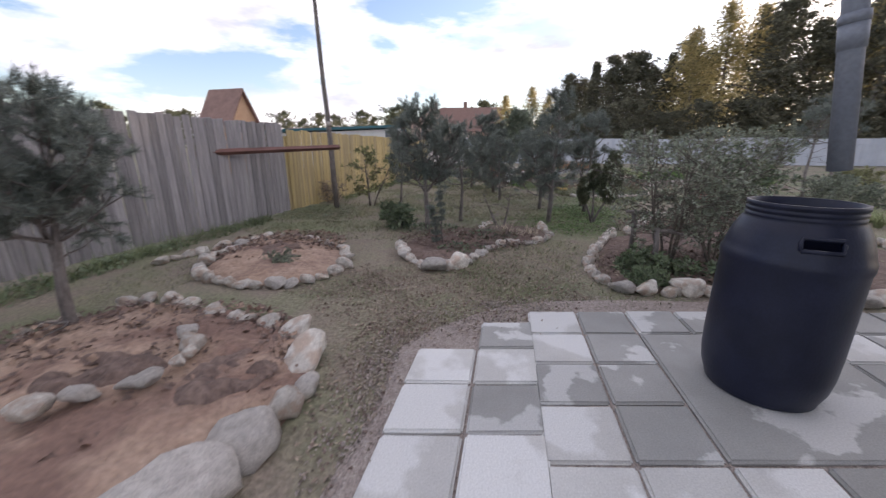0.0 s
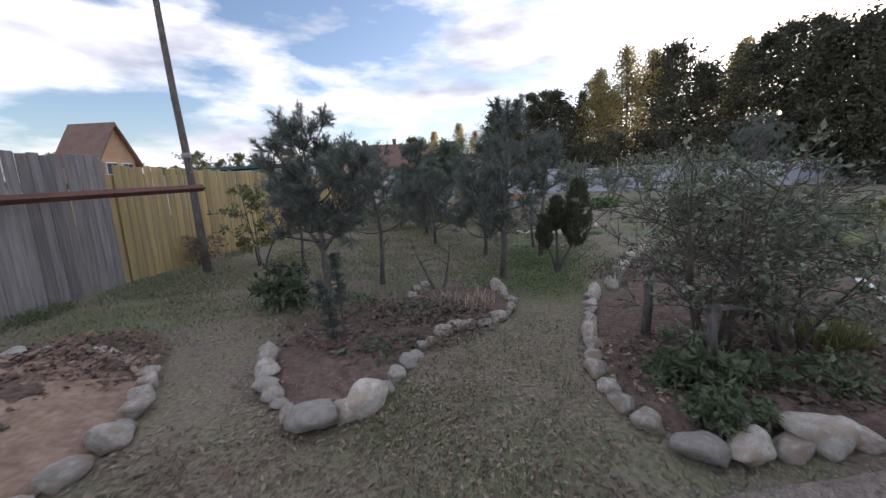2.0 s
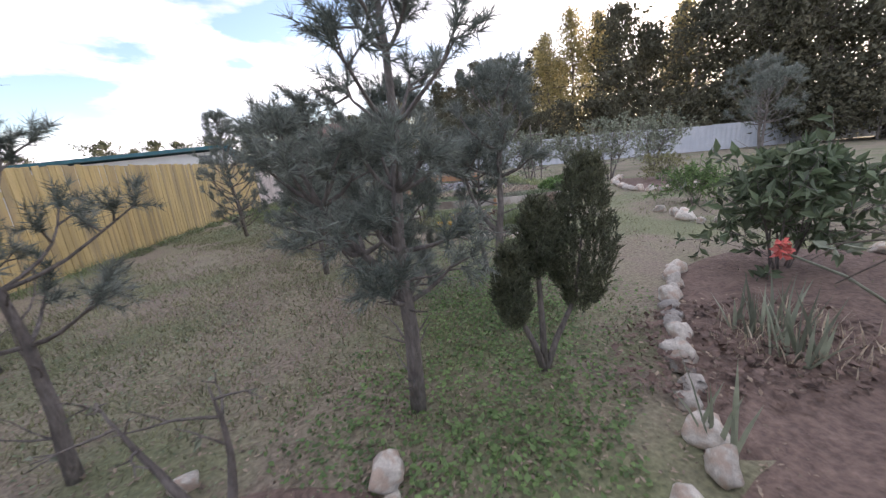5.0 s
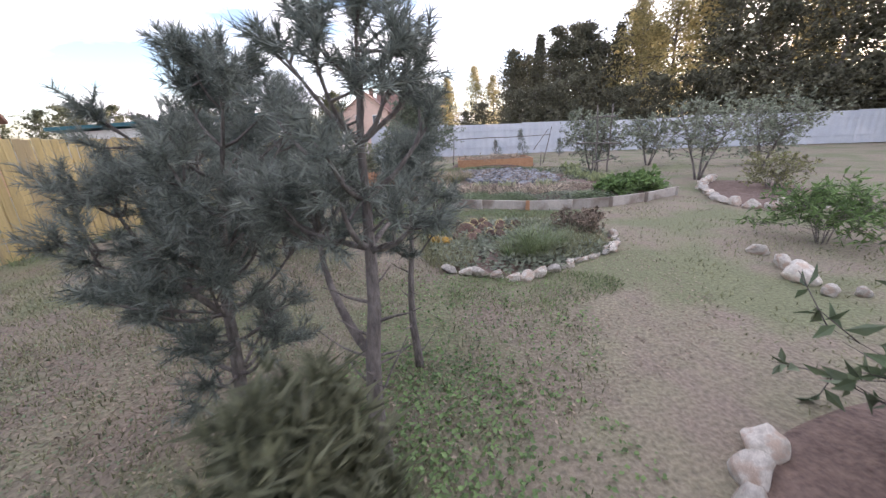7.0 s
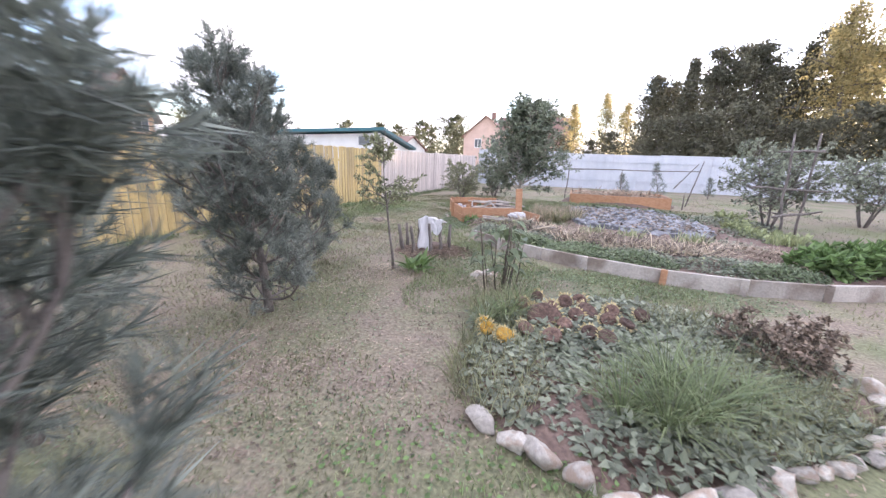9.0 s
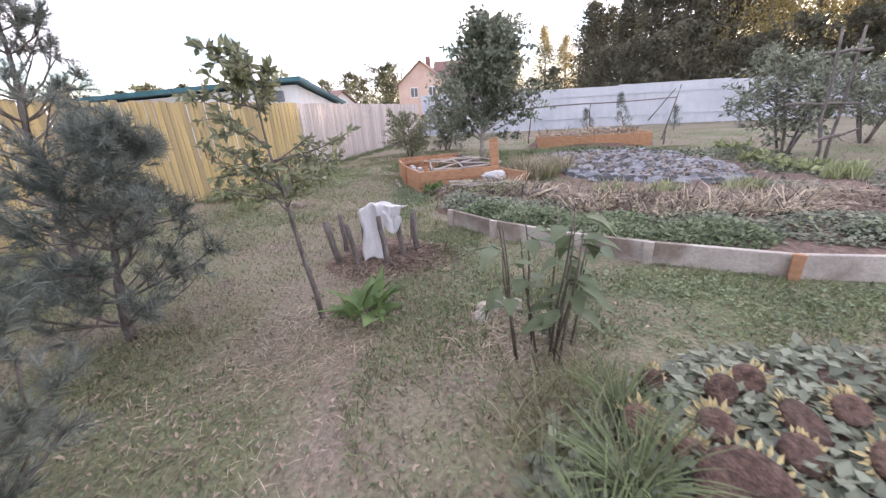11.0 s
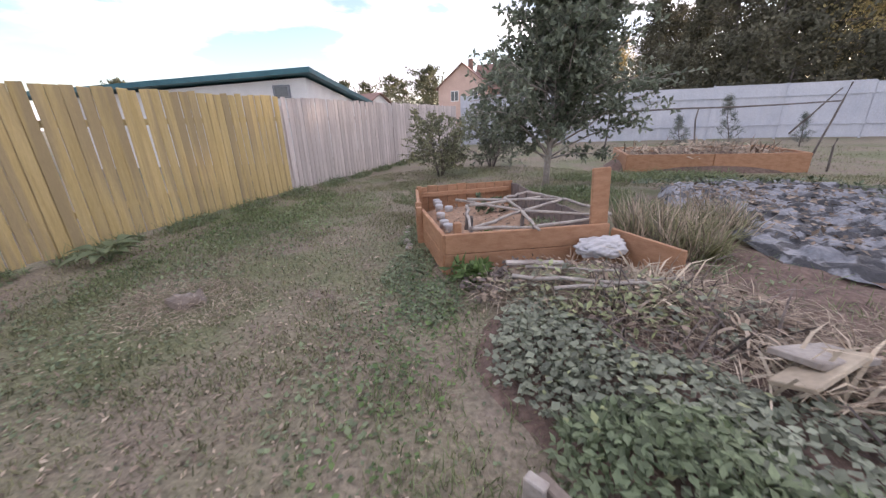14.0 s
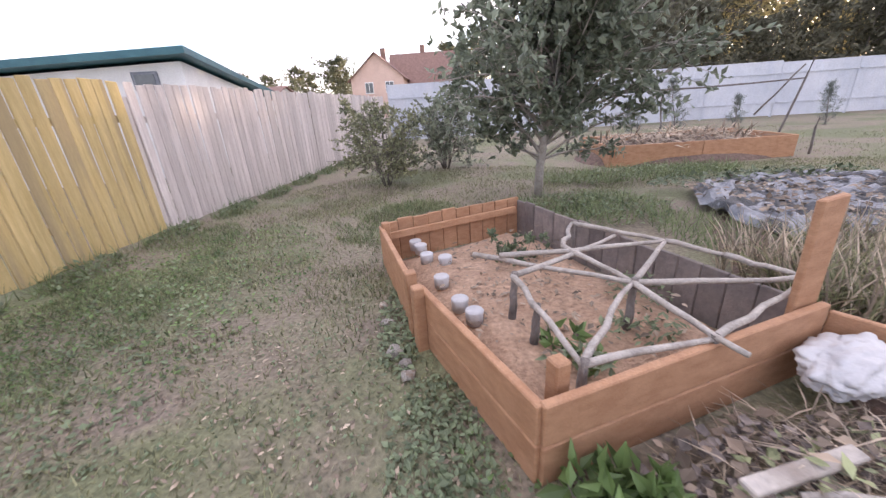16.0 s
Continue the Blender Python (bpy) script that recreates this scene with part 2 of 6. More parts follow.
    leaf_pale=mat("pale_green_blade", (0.30, 0.34, 0.17), (0.42, 0.45, 0.26), 1.2, 0.55, 0, 20, island=0.3, thin=0.3),
    compost=mat("dark_compost", (0.10, 0.083, 0.076), (0.20, 0.165, 0.145), 9, 0.95, 0.8, 30, island=0.4, grain=0.6),
    rag=mat("white_rag", (0.80, 0.80, 0.83), (0.88, 0.88, 0.90), 4, 0.9, 0.35, 45, grain=0.05),
    stem=mat("dark_stem", (0.08, 0.066, 0.052), (0.15, 0.125, 0.10), 10, 0.8, 0.2, 40),
)

M["barrel"].node_tree.nodes["Principled BSDF"].inputs["Specular IOR Level"].default_value = 0.28


# ---- mesh helpers ----
def mesh_of(name, verts, faces, material, smooth=False):
    me = bpy.data.meshes.new(name)
    me.from_pydata([tuple(v) for v in verts], [], [tuple(f) for f in faces])
    me.materials.append(material)
    if smooth:
        me.polygons.foreach_set("use_smooth", [True] * len(me.polygons))
    me.update()
    return me


def part(name, me, parent=None, label="", at=None, kind=""):
    ob = new(name, me)
    if at is not None:
        ob.matrix_basis = at if isinstance(at, Matrix) else Matrix.Translation(at)
    if parent:
        ob.parent = parent
    if label or kind:
        tagged(ob, label, kind=kind)
    return ob


def holder(name, at, label, category, group="", kind=""):
    ob = new(name)
    ob.empty_display_size = 0.1
    ob.matrix_basis = at if isinstance(at, Matrix) else Matrix.Translation(at)
    return tagged(ob, label, category, group, kind)


def bm_mesh(name, bm, material, smooth=False):
    me = bpy.data.meshes.new(name)
    bm.to_mesh(me)
    bm.free()
    me.materials.append(material)
    if smooth:
        me.polygons.foreach_set("use_smooth", [True] * len(me.polygons))
    return me


def box_mesh(name, size, material, bevel=0.006, origin=(0, 0, 0)):
    """A board or block with bevelled edges; origin is the centre of its underside."""
    bm = bmesh.new()
    bmesh.ops.create_cube(bm, size=1.0, matrix=Matrix.LocRotScale((origin[0], origin[1], origin[2] + size[2] / 2), None, size))
    if bevel:
        bmesh.ops.bevel(bm, geom=list(bm.edges), offset=bevel, segments=1, affect="EDGES")
    return bm_mesh(name, bm, material)


def tube(points, radii, sides=6, cap=True):
    """Vertices and faces of a tapered tube through points."""
    pts = [Vector(p) for p in points]
    vs, fs = [], []
    for i, p in enumerate(pts):
        d = (pts[min(i + 1, len(pts) - 1)] - pts[max(i - 1, 0)]).normalized()
        a = d.orthogonal().normalized() if abs(d.z) > 0.98 else d.cross(Vector((0, 0, 1))).normalized()
        b = d.cross(a)
        for k in range(sides):
            w = 2 * math.pi * k / sides
            vs.append(p + (a * math.cos(w) + b * math.sin(w)) * radii[i])
    for i in range(len(pts) - 1):
        for k in range(sides):
            fs.append((i * sides + k, i * sides + (k + 1) % sides, (i + 1) * sides + (k + 1) % sides, (i + 1) * sides + k))
    if cap:
        fs.append(tuple(range(sides - 1, -1, -1)))
        fs.append(tuple((len(pts) - 1) * sides + k for k in range(sides)))
    return vs, fs


def join(chunks):
    vs, fs = [], []
    for v, f in chunks:
        o = len(vs)
        vs.extend(v)
        fs.extend(tuple(i + o for i in q) for q in f)
    return vs, fs


def lathe(profile, sides=32):
    vs, fs = [], []
    for r, z in profile:
        for k in range(sides):
            w = 2 * math.pi * k / sides
            vs.append((r * math.cos(w), r * math.sin(w), z))
    for i in range(len(profile) - 1):
        for k in range(sides):
            fs.append((i * sides + k, i * sides + (k + 1) % sides, (i + 1) * sides + (k + 1) % sides, (i + 1) * sides + k))
    return vs, fs


def leaf(c, d, n, length, width, fold=0.15):
    """A four-sided leaf from c along d, with normal n."""
    s = d.cross(n).normalized()
    m = c + d * length * 0.45 + n * length * fold * 0.3
    return [c, m + s * width / 2, c + d * length - n * length * fold, m - s * width / 2], [(0, 1, 2, 3)]


def rand_dir(rng, up=0.0):
    v = Vector((rng.gauss(0, 1), rng.gauss(0, 1), rng.gauss(0, 1) + up))
    return v.normalized()


def needle_shoot(rng, p, d, length, count, needle_len, width=0.0019):
    """Thin needles set all along a shoot."""
    vs, fs = [], []
    for _ in range(count):
        f = rng.random() ** 0.8
        base = p + d * length * f
        q = (d * rng.uniform(0.45, 1.1) + rand_dir(rng) * 0.75).normalized()
        s = q.orthogonal().normalized()
        s.rotate(Matrix.Rotation(rng.uniform(0, 6.28), 3, q))
        L = needle_len * rng.uniform(0.7, 1.15)
        o = len(vs)
        vs += [base - s * width, base + s * width, base + q * L]
        fs.append((o, o + 1, o + 2))
    return vs, fs


def smooth_loop(pts, n=6, closed=True):
    out = []
    k = len(pts)
    span = range(k if closed else k - 1)
    for i in span:
        if closed:
            p = [Vector((*pts[(i + j) % k][:2], 0)) for j in (-1, 0, 1, 2)]
        else:
            p = [Vector((*pts[min(max(i + j, 0), k - 1)][:2], 0)) for j in (-1, 0, 1, 2)]
        for s in range(n):
            t = s / n
            out.append(0.5 * (2 * p[1] + (p[2] - p[0]) * t + (2 * p[0] - 5 * p[1] + 4 * p[2] - p[3]) * t * t + (3 * p[1] - p[0] - 3 * p[2] + p[3]) * t ** 3))
    if not closed:
        out.append(Vector((*pts[-1][:2], 0)))
    return out


# ---- ground ----
def ground_z(x, y):
    return 0.018 * noise.noise(Vector((x * 0.9, y * 0.9, 0))) + 0.008 * noise.noise(Vector((x * 4, y * 4, 3)))


def axis(lo, hi, step, far):
    xs = list(np.arange(lo, hi + 1e-6, step))
    d = step
    a, b = xs[0], xs[-1]
    while b < far:
        d *= 1.5
        a, b = a - d, b + d
        xs = [a] + xs + [b]
    return xs


gx, gy = axis(-6, 12, 0.2, 1800), axis(-3, 24, 0.2, 1800)
gv = [(x, y, ground_z(x, y) if -8 < x < 15 and -4 < y < 27 else 0.0) for y in gy for x in gx]
gf = [(j * len(gx) + i, j * len(gx) + i + 1, (j + 1) * len(gx) + i + 1, (j + 1) * len(gx) + i) for j in range(len(gy) - 1) for i in range(len(gx) - 1)]
tagged(part("ground", mesh_of("ground", gv, gf, M["ground"], True)), "trodden garden lawn of thin grass and bare earth", "ground", kind="structure")


def soil_bed(name, outline, height, material, label, rough=0.03, rings=14, seed=0):
    """A low mound of soil inside an outline."""
    loop = smooth_loop(outline, 6)
    c = sum(loop, Vector()) / len(loop)
    vs, fs = [(c.x, c.y, height)], []
    n = len(loop)
    for r in range(1, rings + 1):
        f = r / rings
        for p in loop:
            q = c.lerp(p, f)
            z = height * (1 - f ** 4) + (rough * noise.noise(Vector((q.x * 5, q.y * 5, seed))) + rough * 0.6 * noise.noise(Vector((q.x * 14, q.y * 14, seed)))) * min(1, 3 * (1.02 - f))
            vs.append((q.x, q.y, max(z, 0.012 - 0.05 * (f > 0.97)) if f < 1 else -0.03))
    for k in range(n):
        fs.append((0, 1 + k, 1 + (k + 1) % n))
    for r in range(rings - 1):
        for k in range(n):
            a, b = 1 + r * n, 1 + (r + 1) * n
            fs.append((a + k, b + k, b + (k + 1) % n, a + (k + 1) % n))
    return tagged(part(name, mesh_of(name, vs, fs, material, True)), label, "soil bed", kind="structure")


# ---- stones ----
def stone_mesh(seed, material):
    rng = random.Random(seed)
    bm = bmesh.new()
    bmesh.ops.create_icosphere(bm, subdivisions=3, radius=1.0)
    cuts = [(rand_dir(rng), rng.uniform(0.5, 0.84)) for _ in range(13)]
    off = Vector((seed * 3.1, seed * 1.7, 0))
    for v in bm.verts:
        for d, h in cuts:
            k = v.co.dot(d)
            if k > h:
                v.co -= d * (k - h) * 0.93
        v.co *= 1.06 + 0.20 * noise.noise(v.co * 1.5 + off) + 0.09 * noise.noise(v.co * 4.5 + off) + 0.03 * noise.noise(v.co * 12 + off)
    return bm_mesh("border_stone", bm, material, True)


STONES = [stone_mesh(i, M["stone"]) for i in range(11)] + [stone_mesh(20 + i, M["stone_grey"]) for i in range(3)]
srng = random.Random(5)


def stone(x, y, size, label="rounded pale fieldstone edging the flower bed", group="stones edging the beds", pick=None, turn=None, flat=0.75, long=1.15):
    me = STONES[srng.randrange(len(STONES)) if pick is None else pick]
    ob = part("border_stone", me)
    r = size / 2
    ob.matrix_basis = Matrix.LocRotScale((x, y, r * flat * 0.62), Euler((srng.uniform(-0.35, 0.35), srng.uniform(-0.35, 0.35), srng.uniform(0, 6.28) if turn is None else turn)), (r * long * srng.uniform(0.9, 1.1), r * srng.uniform(0.85, 1.05), r * flat * srng.uniform(0.9, 1.15)))
    return tagged(ob, label, "stone", group)


def chain(pts, size, closed=False, label="rounded pale fieldstone edging the flower bed", group="stones edging the beds", vary=0.3):
    """Stones laid end to end along a line."""
    loop = smooth_loop(pts, 10, closed)
    if closed:
        loop.append(loop[0])
    want, acc = 0.0, 0.0
    for a, b in zip(loop, loop[1:]):
        seg = (b - a).length
        while acc + seg >= want:
            p = a.lerp(b, (want - acc) / seg if seg else 0)
            s = size * srng.uniform(1 - vary, 1 + vary)
            stone(p.x + srng.uniform(-0.015, 0.015), p.y + srng.uniform(-0.015, 0.015), s, label, group, turn=math.atan2(b.y - a.y, b.x - a.x) + srng.uniform(-0.4, 0.4))
            want += s * 1.04
        acc += seg


# ---- trees ----
def bent(rng, a, d, length, steps, droop=0.0, wob=0.12):
    pts = [a.copy()]
    q = d.normalized()
    for i in range(steps):
        q = (q + rand_dir(rng) * wob + Vector((0, 0, droop))).normalized()
        pts.append(pts[-1] + q * length / steps)
    return pts


def tuft(rng, p, d, size, shoots, count, nlen):
    """A rounded tuft: short shoots fanned round d, each clothed in needles."""
    out = []
    for _ in range(shoots):
        sd = (d * 0.8 + rand_dir(rng, 0.45) * 0.8).normalized()
        out.append(needle_shoot(rng, p - sd * 0.02, sd, size * rng.uniform(0.7, 1.25), count, nlen, 0.0023))
    return out


def pine(name, x, y, height, low, spread, label, seed, trunk_r=0.035, shoots=5, lean=(0, 0), category="pine tree", mat_n="needle", taper=0.55, nlen=0.075, count=95, group="young pines", shoot=1.0, inner=0.5, leaders=1, dead=7, gap=0.165):
    """A young pine: crooked trunk, limbs that sweep outward and then up, and tufts of needles at the branch ends."""
    rng = random.Random(seed)
    t = holder(name, (x, y, 0), label, category, group)
    H = height - 0.16 * shoot
    trunk = bent(rng, Vector((0, 0, -0.03)), Vector((lean[0], lean[1], 1)), H, 8, 0.05, 0.10)
    axes = [(trunk, [trunk_r * (1 - 0.8 * i / 8) for i in range(9)], low, H)]
    for k in range(1, leaders):
        f = rng.uniform(0.38, 0.5)
        i = int(f * 8)
        az = rng.uniform(2.2, 3.9) if k == 1 else rng.uniform(0, 6.28)
        L = H * (1 - f) * rng.uniform(0.72, 0.9)
        side = bent(rng, trunk[i], Vector((math.cos(az) * 0.85, math.sin(az) * 0.6, 0.75)), L, 8, 0.13, 0.09)
        axes.append((side, [trunk_r * 0.5 * (1 - 0.7 * q / 8) for q in range(9)], max(low, trunk[i].z + 0.2), side[-1].z))
    wood = [tube(a[0], a[1], 8) for a in axes]
    green = []
    side_shoots = max(2, round(shoots * 0.5))
    per = max(10, count // 2)
    for n, (ax, _, z0, z1) in enumerate(axes):
        whorls = max(3, int((z1 - z0) / (gap * max(shoot, 0.5))) + 1)
        for w in range(whorls):
            f = w / max(1, whorls - 1)
            z = z0 + (z1 - 0.06 * shoot - z0) * f
            q = min(7.99, max(0.0, (z - ax[0].z) / (ax[-1].z - ax[0].z) * 8))
            k = int(q)
            base = ax[k].lerp(ax[k + 1], q - k)
            reach = spread * (1 - taper * f) * math.sin(math.pi * (0.2 + 0.68 * f)) ** 0.6 * (0.72 if n else 1.0)
            a0 = rng.uniform(0, 6.28)
            limbs = rng.choice((3, 4, 4, 5))
            for b in range(limbs):
                az = a0 + 6.28 * b / limbs + rng.uniform(-0.4, 0.4)
                L = reach * rng.uniform(0.55, 1.15)
                d = Vector((math.cos(az), math.sin(az), rng.uniform(-0.05, 0.35) + 0.45 * f))
                limb = bent(rng, base, d, L, 5, 0.15, 0.17)
                wood.append(tube(limb, [trunk_r * 0.33 * (1 - 0.6 * i / 5) * (1 - 0.4 * f) for i in range(6)], 5, False))
                ends = [(limb[-1], (limb[-1] - limb[-2]).normalized())]
                for _s in range(side_shoots):
                    g = rng.uniform(inner, 0.95) * 5
                    i = min(4, int(g))
                    p = limb[i].lerp(limb[i + 1], g - i)
                    sd = ((limb[i + 1] - limb[i]).normalized() * 0.7 + rand_dir(rng, 0.7) * 0.85).normalized()
                    e = p + sd * rng.uniform(0.06, 0.2) * shoot * min(1.0, 0.45 + L)
                    wood.append(tube([p, e], [0.006 * shoot, 0.004 * shoot], 4, False))
                    ends.append((e, sd))
                for e, sd in ends:
                    green += tuft(rng, e, sd, 0.13 * shoot, 5, per, nlen * 0.9)
        top = ax[-1]
        for _s in range(3):
            green += tuft(rng, top, (Vector((0, 0, 1)) + rand_dir(rng) * 0.4).normalized(), 0.12 * shoot, 3, per, nlen * 0.86)
    for _s in range(dead if low > 0.3 else dead // 3):
        q = rng.uniform(0.5, 8 * min(0.7, (low + 0.3) / H))
        k = min(7, int(q))
        p = trunk[k].lerp(trunk[k + 1], q - k)
        az = rng.uniform(0, 6.28)
        tw = bent(rng, p, Vector((math.cos(az), math.sin(az), rng.uniform(0.1, 0.6))), spread * rng.uniform(0.25, 0.7), 4, 0.06, 0.25)
        wood.append(tube(tw, [trunk_r * 0.2, trunk_r * 0.16, trunk_r * 0.12, trunk_r * 0.08, trunk_r * 0.04], 4, False))
    part("trunk", mesh_of("trunk", *join(wood), M["bark"], True), t, "rough dark bark")
    part("needles", mesh_of("needles", *join(green), M[mat_n]), t, "long blue-green needles in tufts")
    return t


def leafy(name, x, y, height, low, spread, label, category, seed, mat_l, leaf_len=0.07, stems=1, limbs=26, twigs=6, leaves=9, trunk_r=0.03, lean=(0, 0), bark="bark", group="", squash=1.0, droop=-0.02, leaf_w=0.5):
    """A broad-leaved tree or bush: one or more stems, limbs, twigs, single leaves."""
    rng = random.Random(seed)
    t = holder(name, (x, y, 0), label, category, group)
    wood, green = [], []
    for s in range(stems):
        ang = 6.28 * s / stems + rng.uniform(-0.4, 0.4)
        out = 0.0 if stems == 1 else 0.28
        st = bent(rng, Vector((0.05 * math.cos(ang) * (stems > 1), 0.05 * math.sin(ang) * (stems > 1), -0.03)), Vector((lean[0] + out * math.cos(ang), lean[1] + out * math.sin(ang), 1)), height * rng.uniform(0.8, 0.95), 7, 0.02, 0.1)
        wood.append(tube(st, [trunk_r * (1 - 0.85 * i / 7) for i in range(8)], 7))
        for b in range(limbs):
            f = rng.uniform(max(0.05, low / height), 1.0)
            i = min(6, int(f * 7))
            base = st[i].lerp(st[i + 1], f * 7 - i)
            g = (f - low / height) / (1 - low / height)
            reach = spread * (0.55 + 0.9 * math.sin(math.pi * min(1, 0.15 + 0.8 * g)) * 0.5) * rng.uniform(0.5, 1.1) * (1.15 - 0.55 * g)
            az = rng.uniform(0, 6.28)
            limb = bent(rng, base, Vector((math.cos(az), math.sin(az), rng.uniform(0.2, 0.9) * squash)), reach, 4, droop, 0.2)
            wood.append(tube(limb, [trunk_r * 0.3 * (1 - 0.7 * k / 4) for k in range(5)], 4, False))
            for w in range(twigs):
                f2 = rng.uniform(0.3, 1.0)
                k = min(3, int(f2 * 4))
                p = limb[k].lerp(limb[k + 1], f2 * 4 - k)
                d = (limb[k + 1] - limb[k]).normalized() + rand_dir(rng) * 0.9
                d.normalize()
                tl = reach * rng.uniform(0.18, 0.4)
                wood.append(tube([p, p + d * tl], [0.004, 0.002], 3, False))
                for q in range(leaves):
                    c = p + d * tl * rng.uniform(0.1, 1.05)
                    ld = (d * 0.4 + rand_dir(rng)).normalized()
                    ln = (rand_dir(rng, 0.8)).cross(ld)
                    if ln.length < 0.05:
                        continue
                    L = leaf_len * rng.uniform(0.6, 1.2)
                    green.append(leaf(c, ld, ln.normalized(), L, L * leaf_w))
        part("stem" if stems > 1 else "trunk", mesh_of("stem", *join(wood), M[bark], True), t)
        wood = []
    part("foliage", mesh_of("foliage", *join(green), M[mat_l]), t)
    return t


def wood_tree(name, seed, height, mat_l, shape, size=0.5, clumps=90, per=38, width=0.3):
    """A large tree of the wood edge: trunk, limbs and a crown of many leaf sprays."""
    rng = random.Random(seed)
    t = holder(name, (0, 0, -80), "", "tree")
    trunk = bent(rng, Vector((0, 0, -0.2)), Vector((0, 0, 1)), height * 0.92, 8, 0.03, 0.05)
    tr = height * 0.014
    wood = [tube(trunk, [tr * (1 - 0.85 * i / 8) for i in range(9)], 7)]
    green = []
    for c in range(clumps):
        f = rng.uniform(0.06 if shape != "birch" else 0.12, 1.0)
        i = min(7, int(f * 8))
        base = trunk[i].lerp(trunk[i + 1], f * 8 - i)
        if shape == "spruce":
            reach = width * height * (1.02 - f) * rng.uniform(0.6, 1.05)
        else:
            reach = width * height * math.sin(math.pi * (0.13 + 0.84 * f)) ** 0.85 * rng.choice((0.45, 0.7, 0.85, 1.0, 1.25)) * rng.uniform(0.85, 1.1)
        az = rng.uniform(0, 6.28)
        d = Vector((math.cos(az), math.sin(az), -0.15 if shape == "spruce" else rng.uniform(0.15, 0.8)))
        limb = bent(rng, base, d, reach, 4, -0.03 if shape != "birch" else -0.12, 0.15)
        if c % 3 == 0:
            wood.append(tube(limb, [tr * 0.3 * (1 - 0.7 * k / 4) for k in range(5)], 4, False))
        for q in range(per):
            f2 = rng.uniform(0.25, 1.08)
            k = min(3, int(f2 * 4))
            p = limb[k].lerp(limb[k + 1], f2 * 4 - k) + rand_dir(rng) * rng.uniform(0, 0.085) * height * (0.5 if shape == "spruce" else 1.05 - 0.55 * f)
            if shape == "birch":
                p.z -= abs(rng.gauss(0, 0.05)) * height
            ld = rand_dir(rng, -0.6 if shape == "birch" else 0)
            ln = rand_dir(rng).cross(ld)
            if ln.length < 0.05:
                continue
            L = size * rng.uniform(0.5, 1.25)
            green.append(leaf(p, ld, ln.normalized(), L, L * 0.55))
    part("trunk", mesh_of("trunk", *join(wood), M["bark"], True), t)
    part("crown", mesh_of("crown", *join(green), M[mat_l]), t)
    return t


# ---- distance: wood edge ----
W = {
    "oak": wood_tree("broadleaf_tree", 1, 11, "leaf_forest", "round", 0.28, 160, 50, 0.34),
    "oak2": wood_tree("broadleaf_tree", 2, 12, "leaf_forest", "round", 0.28, 160, 50, 0.27),
    "spruce": wood_tree("spruce_tree", 3, 12, "leaf_forest", "spruce", 0.27, 190, 46, 0.24),
    "birch": wood_tree("birch_tree", 4, 13, "leaf_birch", "birch", 0.23, 130, 56, 0.20),
    "low": wood_tree("broadleaf_tree", 6, 5, "leaf_forest", "round", 0.26, 70, 36, 0.5),
    "far": wood_tree("broadleaf_tree", 5, 8, "leaf_far", "round", 0.40, 70, 36, 0.42),
}
LAB = {"oak": "dark broad-leaved tree at the edge of the wood", "oak2": "tall dark broad-leaved tree at the edge of the wood", "spruce": "dark pointed spruce at the edge of the wood", "low": "low dark tree in the undergrowth of the wood edge", "birch": "tall drooping birch turning yellow behind the fence", "far": "pale green tree in the far treeline"}
frng = random.Random(11)


def wood(kind, x, y, k=1.0):
    ob = copy_thing(W[kind], Matrix.LocRotScale((x, y, 0), Euler((0, 0, frng.uniform(0, 6.28))), (k * frng.uniform(0.92, 1.08), k * frng.uniform(0.92, 1.08), k)))
    ob.scale = (k, k, k)
    return tagged(ob, LAB[kind], "tree", "far treeline" if kind == "far" else "trees of the wood edge")


for kind, az, dist, k in (
    ("birch", 9, 62, 0.8), ("birch", 13, 58, 0.85), ("birch", 15.5, 58, 0.75), ("oak2", 18.5, 52, 0.95), ("spruce", 21.5, 47, 1.0), ("oak2", 24.5, 46, 1.0),
    ("oak2", 28, 45, 1.0), ("spruce", 31, 46, 1.0), ("birch", 35, 44, 0.92), ("birch", 38, 45, 1.05), ("birch", 41, 44, 0.98), ("oak2", 44, 41, 1.0), ("oak", 47, 40, 1.05),
    ("birch", 49.5, 43, 1.0), ("oak2", 53, 37, 1.0), ("oak", 59.5, 36, 1.05), ("oak2", 64, 36, 1.1), ("oak", 69, 38, 1.0), ("birch", 75, 40, 1.0), ("oak", 82, 42, 1.0),
    ("oak", 18, 66, 1.0), ("oak2", 24, 62, 1.1), ("spruce", 29, 60, 1.1), ("oak", 35, 60, 1.1), ("oak2", 41, 58, 1.2), ("oak", 47, 56, 1.2), ("birch", 56.5, 60, 0.9), ("oak2", 62, 52, 1.2), ("birch", 52, 43, 1.1), ("oak2", 55.5, 41, 1.15), ("oak", 61, 38, 1.1), ("oak", 20, 54, 1.0), ("oak2", 26.5, 51, 1.1), ("oak", 30, 50, 1.0), ("oak2", 33.5, 52, 1.0), ("oak2", 58, 44, 1.2), ("oak2", 66.5, 41, 1.15), ("oak", 72, 42, 1.15),
):
    a = radians(az)
    k *= 1.12 if az < 32 else 1.32 if az < 47 else 1.12
    wood(kind, 1.5 + dist * 1.08 * math.sin(a), 5 + dist * 1.08 * math.cos(a), k)
